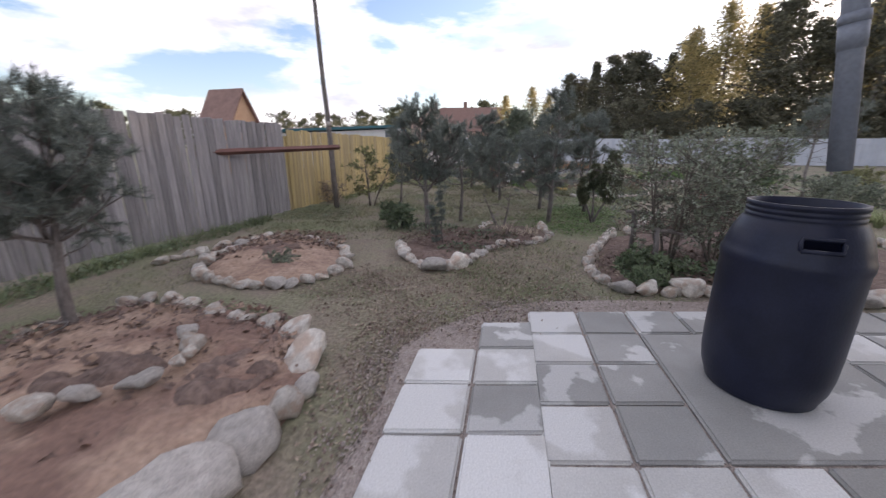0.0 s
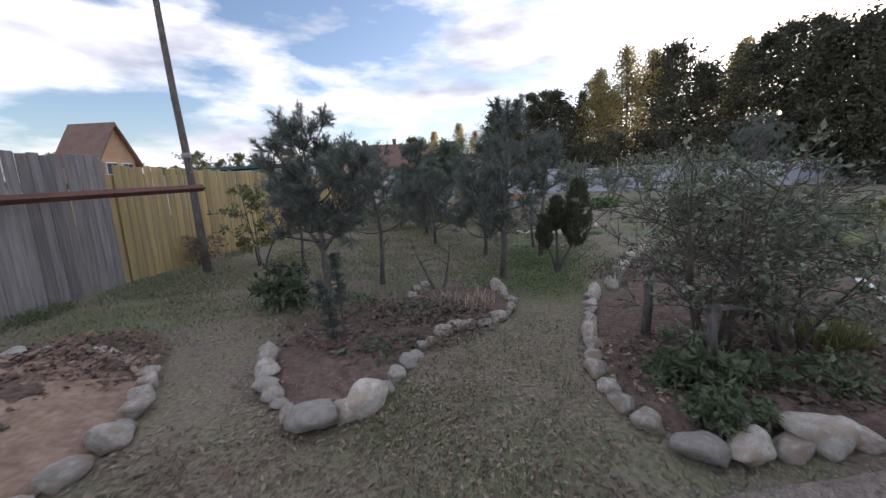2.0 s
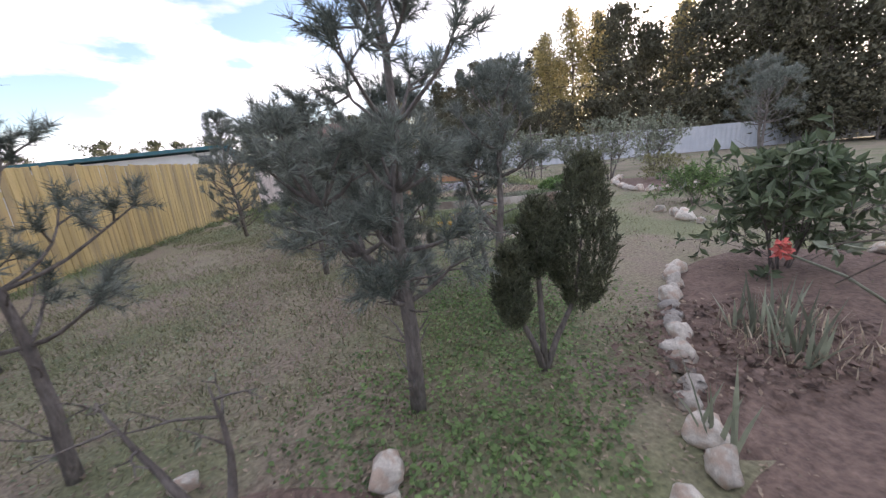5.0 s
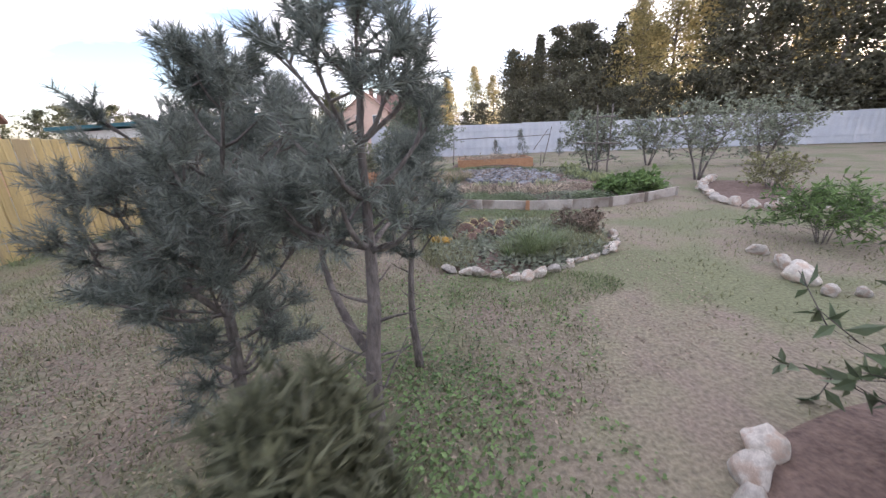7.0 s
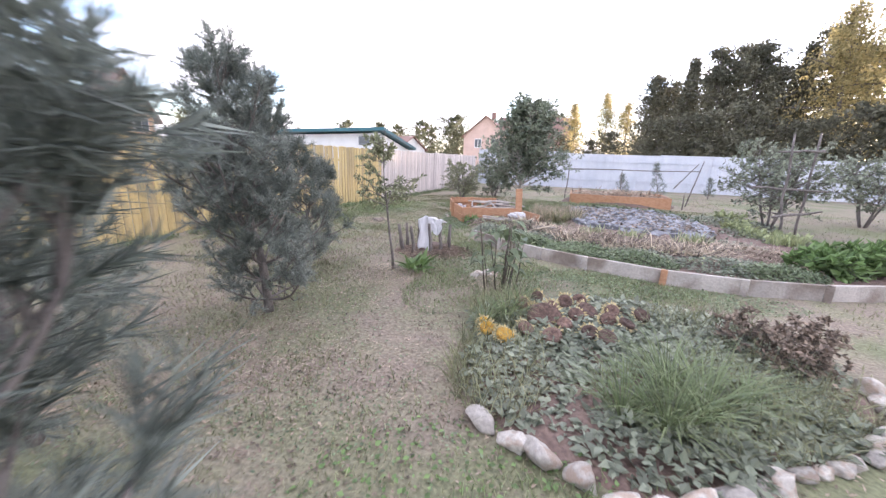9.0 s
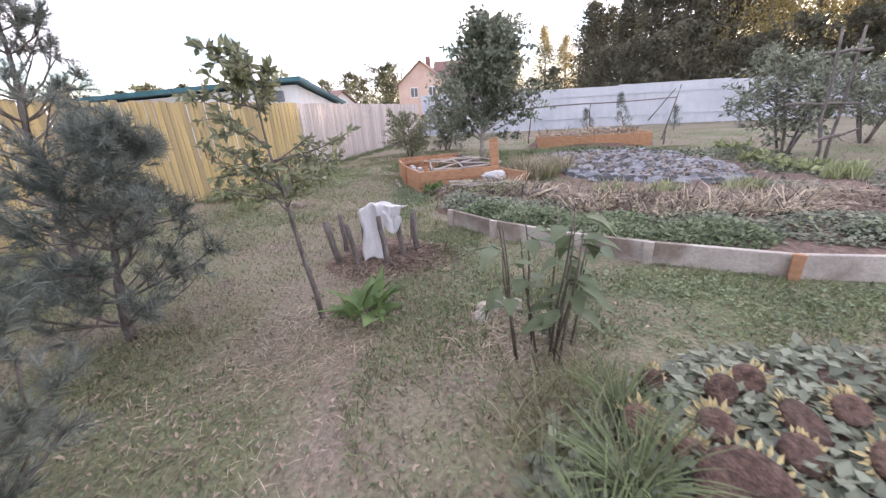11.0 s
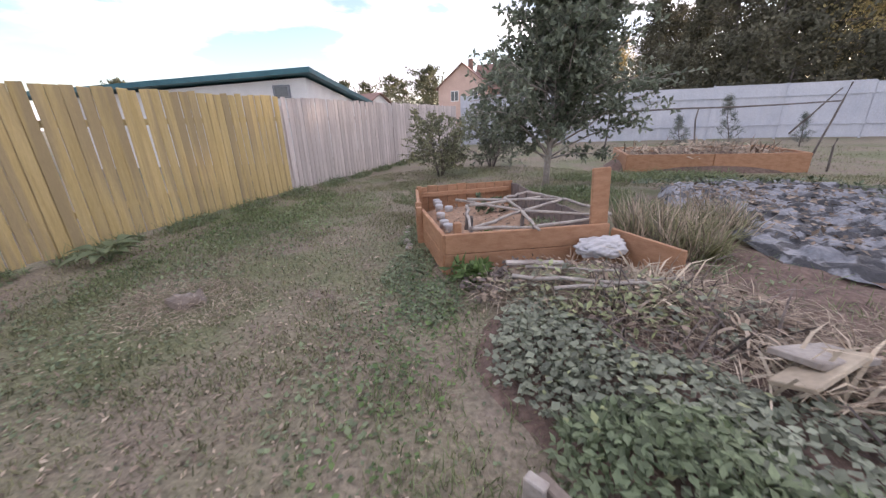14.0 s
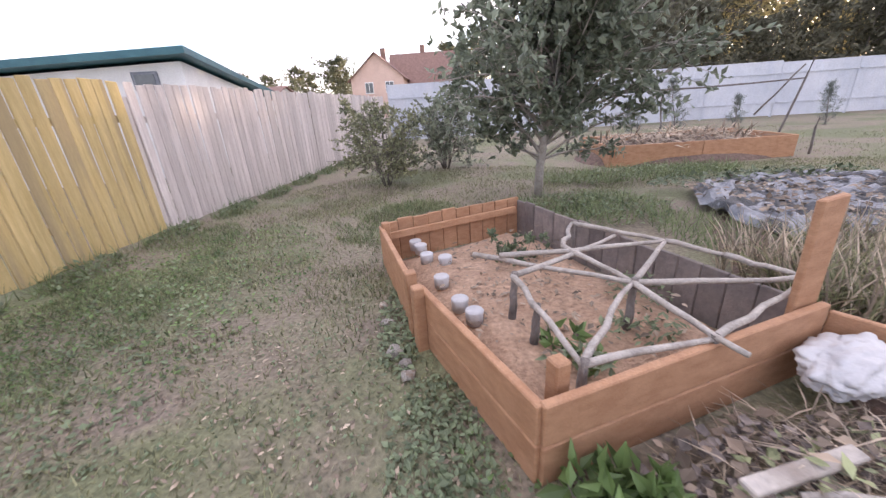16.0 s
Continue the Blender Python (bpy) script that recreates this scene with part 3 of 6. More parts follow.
for i in range(26):
    az = -44 + i * 2.15 + frng.uniform(-0.8, 0.8)
    if az > 9:
        break
    dist = frng.uniform(95, 120) if az < -10 else frng.uniform(80, 100)
    wood("far", 1.5 + dist * math.sin(radians(az)), 5 + dist * math.cos(radians(az)), frng.uniform(1.0, 1.6))
for i in range(24):
    az = 8 + i * 3.0 + frng.uniform(-1, 1)
    dist = 38 - 2 * math.sin(i) if az > 18 else 52
    wood("low", 1.5 + dist * math.sin(radians(az)), 5 + dist * math.cos(radians(az)), frng.uniform(0.8, 1.3))
for o in list(W.values()):
    for c in o.children_recursive:
        bpy.data.objects.remove(c)
    bpy.data.objects.remove(o)


# ---- fences ----
def slat_fence(name, line, height, material, label, pitch=0.125, width=0.118, wob=0.02, lean=0.012, rails=True, seed=1):
    rng = random.Random(seed)
    f = holder(name, (0, 0, 0), label, "fence", kind="structure")
    meshes = []
    for k in range(5):
        bm = bmesh.new()
        bmesh.ops.create_cube(bm, size=1.0, matrix=Matrix.LocRotScale((0, 0, 0.5), None, (width * rng.uniform(0.93, 1.0), 0.02, 1)))
        bmesh.ops.bevel(bm, geom=[e for e in bm.edges if abs(e.verts[0].co.z - e.verts[1].co.z) > 0.5], offset=0.007, segments=1, affect="EDGES")
        for v in bm.verts:
            if v.co.z > 0.5:
                v.co.z += rng.uniform(-0.006, 0.006)
            v.co.x += rng.uniform(-0.004, 0.004)
        meshes.append(bm_mesh("slat", bm, material))
    pts = [Vector((*p, 0)) for p in line]
    want, acc = 0.0, 0.0
    for a, b in zip(pts, pts[1:]):
        seg, d = (b - a).length, (b - a).normalized()
        ang = math.atan2(d.y, d.x)
        while acc + seg >= want:
            p = a + d * (want - acc)
            s = part("slat", meshes[rng.randrange(5)], f)
            s.matrix_basis = Matrix.LocRotScale((p.x, p.y, 0.02 + rng.uniform(0, 0.03)), Euler((rng.uniform(-0.006, 0.006), rng.gauss(0, lean), ang)), (1, 1, height + rng.uniform(-wob, wob)))
            want += pitch
        if rails:
            nrm = Vector((d.y, -d.x, 0)) * -0.035
            for z in (0.35, height - 0.35):
                rail = part("rail", box_mesh("rail", (seg, 0.035, 0.07), material, 0.004), f)
                rail.matrix_basis = Matrix.LocRotScale(((a + b) / 2 + nrm + Vector((0, 0, z))), Euler((0, 0, ang)), None)
            for q in range(int(seg / 2.5) + 1):
                p = a + d * min(seg, q * 2.5) + nrm * 2.6
                part("post", box_mesh("post", (0.08, 0.08, height - 0.08), material, 0.005), f, at=Matrix.LocRotScale(p, Euler((0, 0, ang)), None))
        acc += seg
    return f


slat_fence("fence_1", [(-4.66, -2.20), (-4.36, 0.65), (-4.04, 2.93), (-3.52, 4.56), (-3.13, 6.17)], 1.68, M["greywood"], "tall weathered grey plank fence", 0.118, 0.117, 0.018, 0.006, seed=3)
slat_fence("fence_2", [(-3.08, 6.34), (-2.69, 7.98), (-2.22, 10.24), (-1.4, 15.3), (-1.08, 17.3), (-0.84, 18.5)], 1.58, M["yellowwood"], "new yellow plank fence with dark gaps", 0.122, 0.117, 0.007, 0.005, seed=4)
slat_fence("fence_3", [(-0.80, 18.64), (-0.42, 20.3), (0.02, 22.4), (1.1, 28.3)], 1.56, M["palewood"], "bleached pale grey plank fence", 0.12, 0.112, 0.015, 0.006, seed=5)

wf = holder("fence_4", (0, 0, 0), "white sheet-metal fence along the far plot boundary", "fence", kind="structure")
xs = [1.3 + 2.4 * i for i in range(19)]
for i, x in enumerate(xs):
    y, y2 = (28.6 if v < 13 else 28.6 - (v - 13) * 0.22 for v in (x, x + 2.4))
    h = (1.98, 1.9, 1.94, 1.88)[(i // 2) % 4]
    vs, fs = [], []
    for k in range(25):
        u = k / 24
        dy = 0.02 if (k % 4) in (1, 2) else 0.0
        for z in (0.05, h):
            vs.append((x + 2.37 * u, y + (y2 - y) * u - dy, z))
    fs = [(2 * k, 2 * k + 2, 2 * k + 3, 2 * k + 1) for k in range(24)]
    part("panel", mesh_of("panel", vs, fs, M["white_metal"]), wf)
    part("post", box_mesh("post", (0.06, 0.06, h + 0.02), M["white_metal"], 0.004), wf, at=(x, y + 0.05, 0))
    for z in (0.5, 1.5):
        rail = part("rail", box_mesh("rail", (2.4, 0.03, 0.04), M["white_metal"], 0.003), wf)
        rail.matrix_basis = Matrix.LocRotScale((x + 1.2, (y + y2) / 2 - 0.04, z), Euler((0, 0, math.atan2(y2 - y, 2.4))), None)


# ---- distant buildings ----
def gable_house(name, x, y, turn, w, d, h, rise, wall, roof, label, windows, over=0.4, chimney=False, gable=None):
    """w along its gable end, d along its ridge. windows: (u, z, width, height) on the gable end at -d/2."""
    t = holder(name, pose(x, y, 0, 0, 0, turn), label, "house")
    vs = [(-w / 2, -d / 2, 0), (w / 2, -d / 2, 0), (w / 2, d / 2, 0), (-w / 2, d / 2, 0), (-w / 2, -d / 2, h), (w / 2, -d / 2, h), (w / 2, d / 2, h), (-w / 2, d / 2, h), (0, -d / 2, h + rise), (0, d / 2, h + rise)]
    fs = [(0, 1, 5, 8, 4), (2, 3, 7, 9, 6), (1, 2, 6, 5), (3, 0, 4, 7)]
    part("wall", mesh_of("wall", vs, fs, wall), t)
    k = (w / 2 + over) / (w / 2)
    rv, th = [], 0.12
    for s in (-1, 1):
        o = len(rv)
        rv += [(0, -d / 2 - over, h + rise + th), (0, d / 2 + over, h + rise + th), (s * w / 2 * k, d / 2 + over, h + rise - rise * k + th), (s * w / 2 * k, -d / 2 - over, h + rise - rise * k + th)]
        rv += [(a, b, c - th) for a, b, c in rv[o:o + 4]]
    rf = []
    for o in (0, 8):
        rf += [(o, o + 1, o + 2, o + 3), (o + 7, o + 6, o + 5, o + 4), (o, o + 3, o + 7, o + 4), (o + 1, o + 5, o + 6, o + 2), (o + 2, o + 6, o + 7, o + 3)]
    part("roof", mesh_of("roof", rv, rf, roof), t)
    for u, z, ww, wh in windows:
        win = part("window", box_mesh("window", (ww, 0.12, wh), M["whiteframe"], 0.02), t, at=(u, -d / 2 - 0.04, z))
        for s in (-1, 1):
            part("pane", box_mesh("pane", (ww * 0.4, 0.04, wh * 0.84), M["glass"], 0), win, at=(s * ww * 0.235, -0.055, wh * 0.08))
    if chimney:
        part("chimney", box_mesh("chimney", (0.7, 0.7, 1.6), M["rust"], 0.03), t, at=(0.3, d * 0.1, h + rise - 0.4))
    return t


gable_house("house", -2.0, 75.5, -6, 7.4, 9, 5.3, 3.1, M["pink"], M["rust"], "pink plastered two-storey house with a brown gable roof", [(-1.2, 3.3, 1.2, 1.5), (1.7, 3.3, 1.2, 1.5)], chimney=True)
gable_house("house", 5.6, 79, 84, 8.0, 12, 4.6, 4.4, M["pink"], M["rust"], "pink house wing with a large brown roof", [], chimney=True)
gable_house("garden_house", -10.7, 18.05, 75, 1.55, 1.65, 2.6, 1.3, M["orange"], M["rust"], "small garden house with a steep red-brown roof behind the fence", [(-0.34, 1.95, 0.46, 0.5), (0.34, 1.95, 0.46, 0.5)], over=0.2)
gable_house("house", -20.5, 66, 70, 7.0, 16, 2.6, 1.8, M["plaster"], M["rust"], "low distant house with a red-brown roof", [])

shed = holder("shed", pose(-2.75, 23.4, 0, 0, 0, 8), "white plastered shed with a teal metal roof behind the fence", "shed")
vs = [(-8, 0, 0), (0, 0, 0), (0.5, 6, 0), (-8, 6, 0), (-8, 0, 2.05), (0, 0, 2.42), (0.5, 6, 1.75), (-8, 6, 1.6)]
part("wall", mesh_of("wall", vs, [(0, 1, 5, 4), (1, 2, 6, 5), (2, 3, 7, 6), (3, 0, 4, 7)], M["plaster"]), shed)
rv = [(-8.5, -0.35, 2.12), (0.25, -0.35, 2.52), (0.8, 6.3, 1.82), (-8.5, 6.3, 1.62)]
rv += [(a, b, c + 0.14) for a, b, c in rv]
part("roof", mesh_of("roof", rv, [(4, 5, 6, 7), (3, 2, 1, 0), (0, 1, 5, 4), (1, 2, 6, 5), (2, 3, 7, 6), (3, 0, 4, 7)], M["teal"]), shed, "teal metal sheet")
win = part("window", box_mesh("window", (0.5, 0.08, 0.36), M["pipe"], 0.01), shed, at=(-0.75, -0.02, 1.88))
part("pane", box_mesh("pane", (0.38, 0.03, 0.26), M["glass"], 0), win, at=(0, -0.04, 0.05))


# ---- paving, gravel, barrel ----
soil_bed("gravel_strip", [(-0.44, -0.83), (-0.38, 0.34), (-0.31, 0.94), (0.17, 1.40), (0.62, 1.65), (1.34, 1.74), (2.21, 1.72), (3.11, 1.58), (3.36, 0.47), (2.97, -0.82), (1.04, -1.21)], 0.014, M["gravel"], "thin gravel round the paving", 0.006)
pav = holder("pavement", pose(0.71, 1.41, 0, 0, 0, 0), "terrace of square concrete paving slabs", "pavement", kind="structure")
sl_rng = random.Random(8)


def slab_mesh(w, d, h, material):
    bm = bmesh.new()
    bmesh.ops.create_cube(bm, size=1.0, matrix=Matrix.LocRotScale((0, 0, h / 2), None, (w, d, h)))
    bmesh.ops.bevel(bm, geom=[e for e in bm.edges if all(v.co.z > h * 0.9 for v in e.verts)] + [e for e in bm.edges if abs(e.verts[0].co.z - e.verts[1].co.z) > h * 0.9], offset=0.012, segments=3, affect="EDGES")
    for v in bm.verts:
        v.co.x += 0.17 * v.co.y
    return bm_mesh("paving_slab", bm, material)


SL = [slab_mesh(0.373, 0.354, 0.05, M["slab"]), slab_mesh(0.373, 0.354, 0.05, M["slab_dark"])]
for c in range(-2, 9):
    first = {-2: 1}.get(c, 0)
    shift = {-1: -0.20, -2: -0.20}.get(c, 0.0)
    for r in range(first, 8):
        if 2 <= c <= 4 and 1 <= r <= 3:
            continue
        kind = 0 if sl_rng.random() < 0.55 else 1
        if c == 0:
            kind = (0, 0, 1, 0, 0, 0, 1, 0)[r]
        if c == 1:
            kind = (1, 1, 1, 1, 0, 0, 1, 0)[r]
        if c == -1:
            kind = (1, 0, 1, 0, 0, 0, 0, 1)[r]
        s = part("paving_slab", SL[kind], pav)
        s.matrix_basis = Matrix.LocRotScale((0.16 + 0.387 * c - 0.063 * r, -0.185 - 0.368 * r + shift, -0.016 + sl_rng.uniform(-0.004, 0.004)), Euler((sl_rng.uniform(-0.006, 0.006), sl_rng.uniform(-0.006, 0.006), sl_rng.uniform(-0.012, 0.012))), None)
big = part("paving_slab", slab_mesh(1.15, 1.085, 0.05, M["slab_dark"]), pav, "large worn concrete slab under the barrel")
big.matrix_basis = Matrix.LocRotScale((0.16 + 0.387 * 3 - 0.126, -0.185 - 0.368 * 2, -0.014), None, None)

bar = holder("water_barrel", pose(1.77, 0.465, 0.036, 0, 0, 246) @ Matrix.Diagonal((0.92, 0.92, 0.985, 1.0)), "dark blue plastic rain barrel with two moulded grips on the paving", "barrel")
prof = [(0.0, 0.0), (0.245, 0.0), (0.262, 0.012), (0.268, 0.035), (0.292, 0.10), (0.303, 0.18), (0.307, 0.30), (0.307, 0.55), (0.306, 0.72), (0.312, 0.74), (0.312, 0.775), (0.303, 0.79), (0.296, 0.82), (0.291, 0.84), (0.275, 0.89), (0.27, 0.90), (0.245, 0.945), (0.232, 0.955),
        (0.236, 0.96), (0.236, 0.972), (0.229, 0.975), (0.229, 0.982), (0.236, 0.985), (0.236, 0.997), (0.229, 1.0), (0.229, 1.007), (0.237, 1.01), (0.237, 1.03), (0.222, 1.03), (0.22, 0.95), (0.258, 0.892), (0.276, 0.838), (0.285, 0.80), (0.29, 0.3), (0.25, 0.03), (0.0, 0.03)]
bv, bf = lathe(prof, 48)
rings_cut = [i for i in range(len(prof) - 1) if 0.835 < (prof[i][1] + prof[i + 1][1]) / 2 < 0.895 and prof[i][0] > 0.25]
bf = [f for n, f in enumerate(bf) if not (n // 48 in rings_cut and n % 48 in (46, 47, 0, 1, 22, 23, 24, 25))]
part("body", mesh_of("body", bv, bf, M["barrel"], True), bar)
for a in (0, 180):
    rim = [(radius, ang, z) for radius, ang, z in ((0.294, -15, 0.84), (0.294, 0, 0.84), (0.294, 15, 0.84), (0.284, 16, 0.87), (0.277, 15, 0.895), (0.277, 0, 0.897), (0.277, -15, 0.895), (0.284, -16, 0.87), (0.294, -15, 0.84))]
    part("grip", mesh_of("grip", *tube([(r * math.cos(radians(w + a)), r * math.sin(radians(w + a)), z) for r, w, z in rim], [0.010] * 9, 8), M["barrel"], True), bar, "moulded rim of the hand grip")
part("water", mesh_of("water", [(0.27 * math.cos(k * 0.2618), 0.27 * math.sin(k * 0.2618), 0.6) for k in range(24)], [tuple(range(24))], M["glass"]), bar, "dark standing water")

# plain house corner behind the terrace, that carries the downpipe
hw = holder("house_wall", (0, 0, 0), "plain plastered house corner beside the terrace", "house wall", kind="structure")
part("wall", box_mesh("wall", (5.0, 6.5, 2.7), M["plaster"], 0.01, (5.45, -3.6, -0.02)), hw)
part("eave", box_mesh("eave", (6.0, 7.5, 0.16), M["rust"], 0.01, (5.3, -3.6, 2.69)), hw)
dp = holder("downpipe", (0, 0, 0), "blue-grey plastic downpipe ending above the rain barrel", "downpipe")
part("pipe", mesh_of("pipe", *join([tube([(1.84, 0.42, 1.20), (1.74, 0.45, 1.88), (1.66, 0.47, 2.42), (1.72, 0.44, 2.56), (2.3, 0.12, 2.68), (2.42, 0.02, 2.74)], [0.043] * 6, 16, True)]), M["pipe"], True), dp)
part("collar", mesh_of("collar", *tube([(1.753, 0.446, 1.80), (1.747, 0.448, 1.84)], [0.051, 0.051], 16), M["pipe"], True), dp)
part("collar", mesh_of("collar", *tube([(1.767, 0.442, 1.70), (1.753, 0.446, 1.80)], [0.047, 0.048], 16), M["pipe"], True), dp)


# ---- beds of the front garden ----
soil_bed("rockery_soil", [(-0.95, -0.46), (-0.70, 0.23), (-0.70, 0.66), (-1.03, 1.19), (-1.77, 1.48), (-2.52, 1.61), (-2.96, 1.05), (-2.99, -0.06), (-2.20, -1.10), (-1.41, -1.05)], 0.10, M["clay"], "mounded reddish sandy soil of the rockery", 0.03, seed=1)
for (x, y, s, p, f) in ((-0.99, -0.27, 0.42, 12, 0.6), (-0.83, 0.06, 0.30, 11, 0.7), (-0.77, 0.27, 0.2, 2, 0.75), (-0.72, 0.44, 0.17, 13, 0.75), (-0.81, 0.71, 0.28, 4, 0.7), (-1.00, 1.07, 0.26, 5, 0.7), (-1.23, 1.16, 0.2, 0, 0.7), (-1.44, 1.21, 0.14, 3, 0.7)):
    stone(x, y, s, "large pale boulder at the edge of the rockery", "rockery boulders", p, flat=f, turn=1.2, long=1.25)
def bed_z(loc_z, obs):
    for o in obs:
        o.location.z += loc_z
before = set(bpy.data.objects)
chain([(-1.80, 0.10), (-1.72, 0.19), (-1.59, 0.27), (-1.49, 0.37), (-1.43, 0.54), (-1.47, 0.69), (-1.63, 0.81)], 0.125, label="small pale stone of the inner rockery row", group="inner rockery stones")
bed_z(0.13, [o for o in bpy.data.objects if o not in before])
soil_bed("rockery_inner_soil", [(-1.46, 0.62), (-1.53, 0.40), (-1.78, 0.24), (-2.14, 0.22), (-2.23, 0.54), (-1.92, 0.79)], 0.13, M["soil"], "dark soil inside the rockery", 0.07, seed=2)
soil_bed("rockery_dark_soil", [(-0.90, 0.65), (-0.94, 0.31), (-1.23, 0.07), (-1.45, 0.30), (-1.33, 0.63), (-1.12, 0.89)], 0.11, M["soil"], "dark soil between the rockery stones", 0.07, seed=3)
chain([(-1.55, 1.25), (-1.85, 1.37), (-2.35, 1.62), (-2.71, 1.52)], 0.14, label="pale stone along the back of the rockery", group="rockery back stones")
chain([(-2.82, 1.26), (-2.85, 1.10), (-2.89, 0.96)], 0.13, label="pale stone along the back of the rockery", group="rockery back stones")

isl = [(-1.07, 2.70), (-1.15, 2.26), (-1.43, 2.02), (-1.74, 1.94), (-2.25, 2.10), (-2.63, 2.49), (-2.70, 3.15), (-2.56, 3.77), (-2.14, 3.90), (-1.69, 3.65), (-1.27, 3.28)]
isl_c = (sum(p[0] for p in isl) / len(isl), sum(p[1] for p in isl) / len(isl))
soil_bed("island_soil", [(isl_c[0] + (x - isl_c[0]) * 0.97, isl_c[1] + (y - isl_c[1]) * 0.97) for x, y in isl], 0.09, M["clay"], "reddish sandy soil inside the round stone bed", 0.035, seed=4)
chain(isl, 0.16, True, "pale stone ringing the round sandy bed", "stones ringing the round bed")
chain([(-3.20, 2.66), (-3.07, 2.99), (-2.90, 3.31), (-2.81, 3.53)], 0.17, label="pale stone in a short row by the fence", group="stones by the fence")

mid = [(1.66, 4.70), (1.64, 4.41), (1.65, 4.10), (1.52, 3.84), (1.29, 3.63), (1.06, 3.58), (0.81, 3.49), (0.64, 3.30), (0.48, 3.03), (0.34, 2.78), (0.15, 2.58), (-0.05, 2.51), (-0.24, 2.65), (-0.39, 2.85), (-0.46, 3.06), (-0.50, 3.33), (-0.56, 3.59)]
soil_bed("middle_bed_soil", mid + [(-0.23, 4.13), (0.50, 4.48), (1.05, 4.92)], 0.035, M["soil"], "dark soil and leaf litter of the middle bed", 0.025, seed=5)
chain(mid, 0.15)
stone(-0.05, 2.51, 0.27, "large dark grey stone at the tip of the bed", pick=11, flat=0.8)
stone(0.21, 2.59, 0.27, "large pale stone at the tip of the bed", pick=1, flat=0.75)
for x, y in ((0.85, 4.99), (0.73, 4.84), (0.65, 4.55)):
    stone(x, y, 0.13)

right_front = [(2.57, 4.10), (2.31, 3.73), (2.11, 3.45), (1.98, 3.22), (1.78, 2.88), (1.64, 2.61), (1.60, 2.35), (1.61, 2.10), (1.69, 1.91), (1.83, 1.83), (2.03, 1.83), (2.24, 1.81), (2.44, 1.78), (2.60, 1.71), (2.79, 1.65), (3.00, 1.62), (3.35, 1.59), (3.84, 1.59)]
soil_bed("right_bed_soil", right_front + [(5.35, 1.73), (5.95, 3.77), (4.35, 4.47), (3.28, 4.33)], 0.045, M["soil"], "dark soil of the rose bed", 0.03, seed=6)
chain(right_front[:8], 0.155)
chain(right_front[8:], 0.19, vary=0.25)
stone(2.25, 1.83, 0.27, "large reddish boulder in front of the rose bed", pick=4, flat=0.9)
right_back = [(2.89, 4.23), (3.00, 4.37), (3.12, 4.53), (3.26, 4.70), (3.45, 4.90), (3.65, 5.08), (3.86, 5.32), (4.21, 5.61), (4.83, 6.09)]
soil_bed("back_bed_soil", right_back + [(6.04, 6.20), (6.86, 5.24), (5.70, 3.99), (4.00, 3.85)], 0.04, M["soil"], "bare dark soil of the flower bed beside the lawn path", 0.03, seed=7)
chain(right_back, 0.17)
for x, y, s in ((7.18, 8.48, 0.22), (7.02, 8.00, 0.22), (6.84, 7.69, 0.3), (6.77, 7.37, 0.17), (7.00, 7.30, 0.14)):
    stone(x, y, s)
arc = [(11.5, 14.0), (10.4, 13.1), (9.7, 12.1), (9.3, 11.4), (9.25, 10.7), (9.7, 10.3), (10.5, 10.3)]
chain(arc, 0.27, label="pale stone of a far curved bed edge", group="stones of the far bed")
soil_bed("far_bed_soil", arc + [(11.8, 11.2), (12.4, 13.0)], 0.05, M["soil"], "soil of the far flower bed", 0.03, seed=8)

# sunflower bed
sfb = [(3.55, 8.60), (3.82, 8.42), (4.07, 8.31), (4.3, 8.20), (4.78, 8.46), (5.22, 8.68), (5.56, 8.86), (5.88, 9.2), (6.0, 9.65)]
soil_bed("sunflower_bed_soil", sfb + [(5.6, 10.5), (4.7, 10.75), (3.9, 10.6), (3.4, 10.0), (3.35, 9.3)], 0.05, M["soil"], "overgrown soil of the sunflower bed", 0.03, seed=9)
chain(sfb, 0.135, label="pale stone edging the sunflower bed", group="stones edging the sunflower bed", vary=0.4)
for x, y in ((3.25, 11.22), (3.33, 11.28), (3.42, 11.26), (3.2, 11.12)):
    stone(x, y, 0.12)

# pines of the front garden
pine("pine_tree", -0.22, 4.50, 1.84, 0.70, 0.66, "bushy young pine with a crooked trunk in the middle bed", 21, 0.042, 9, taper=0.05, lean=(-0.08, 0.05), leaders=3)
pine("pine_tree", 0.34, 5.24, 1.60, 0.66, 0.62, "slender young pine beside the middle bed", 22, 0.034, 5, gap=0.22, taper=0.2)
pine("pine_tree", 1.89, 5.08, 2.14, 0.62, 0.44, "tall narrow young pine with a second leader on the lawn", 23, 0.045, 4, gap=0.27, taper=0.3, lean=(-0.07, 0.0), leaders=2, dead=16)
pine("pine_tree", 2.93, 6.16, 1.88, 1.08, 0.46, "young pine with a rounded crown behind the juniper", 24, 0.045, 5, gap=0.2, taper=0.1, inner=0.45, lean=(-0.1, 0.03), leaders=2, dead=16)
pine("pine_tree", 3.12, 6.90, 1.50, 0.75, 0.34, "young pine with low spreading limbs", 25, 0.03, 3, taper=0.3, inner=0.7)
pine("pine_tree", -0.90, 6.73, 1.54, 0.64, 0.50, "young pine standing near the fence", 26, 0.03, 4)
pine("pine_tree", -0.14, 11.84, 2.54, 0.20, 0.83, "pine with low bushy limbs near the yellow fence", 27, 0.04, 5)
pine("pine_tree", 2.11, 6.60, 1.85, 0.28, 0.66, "young bushy pine with low spreading limbs on the lawn", 28, 0.04, 7, leaders=2, taper=0.35)
pine("pine_tree", 1.45, 7.95, 1.7, 0.3, 0.6, "spreading young pine beside the path", 30, 0.035, 5)
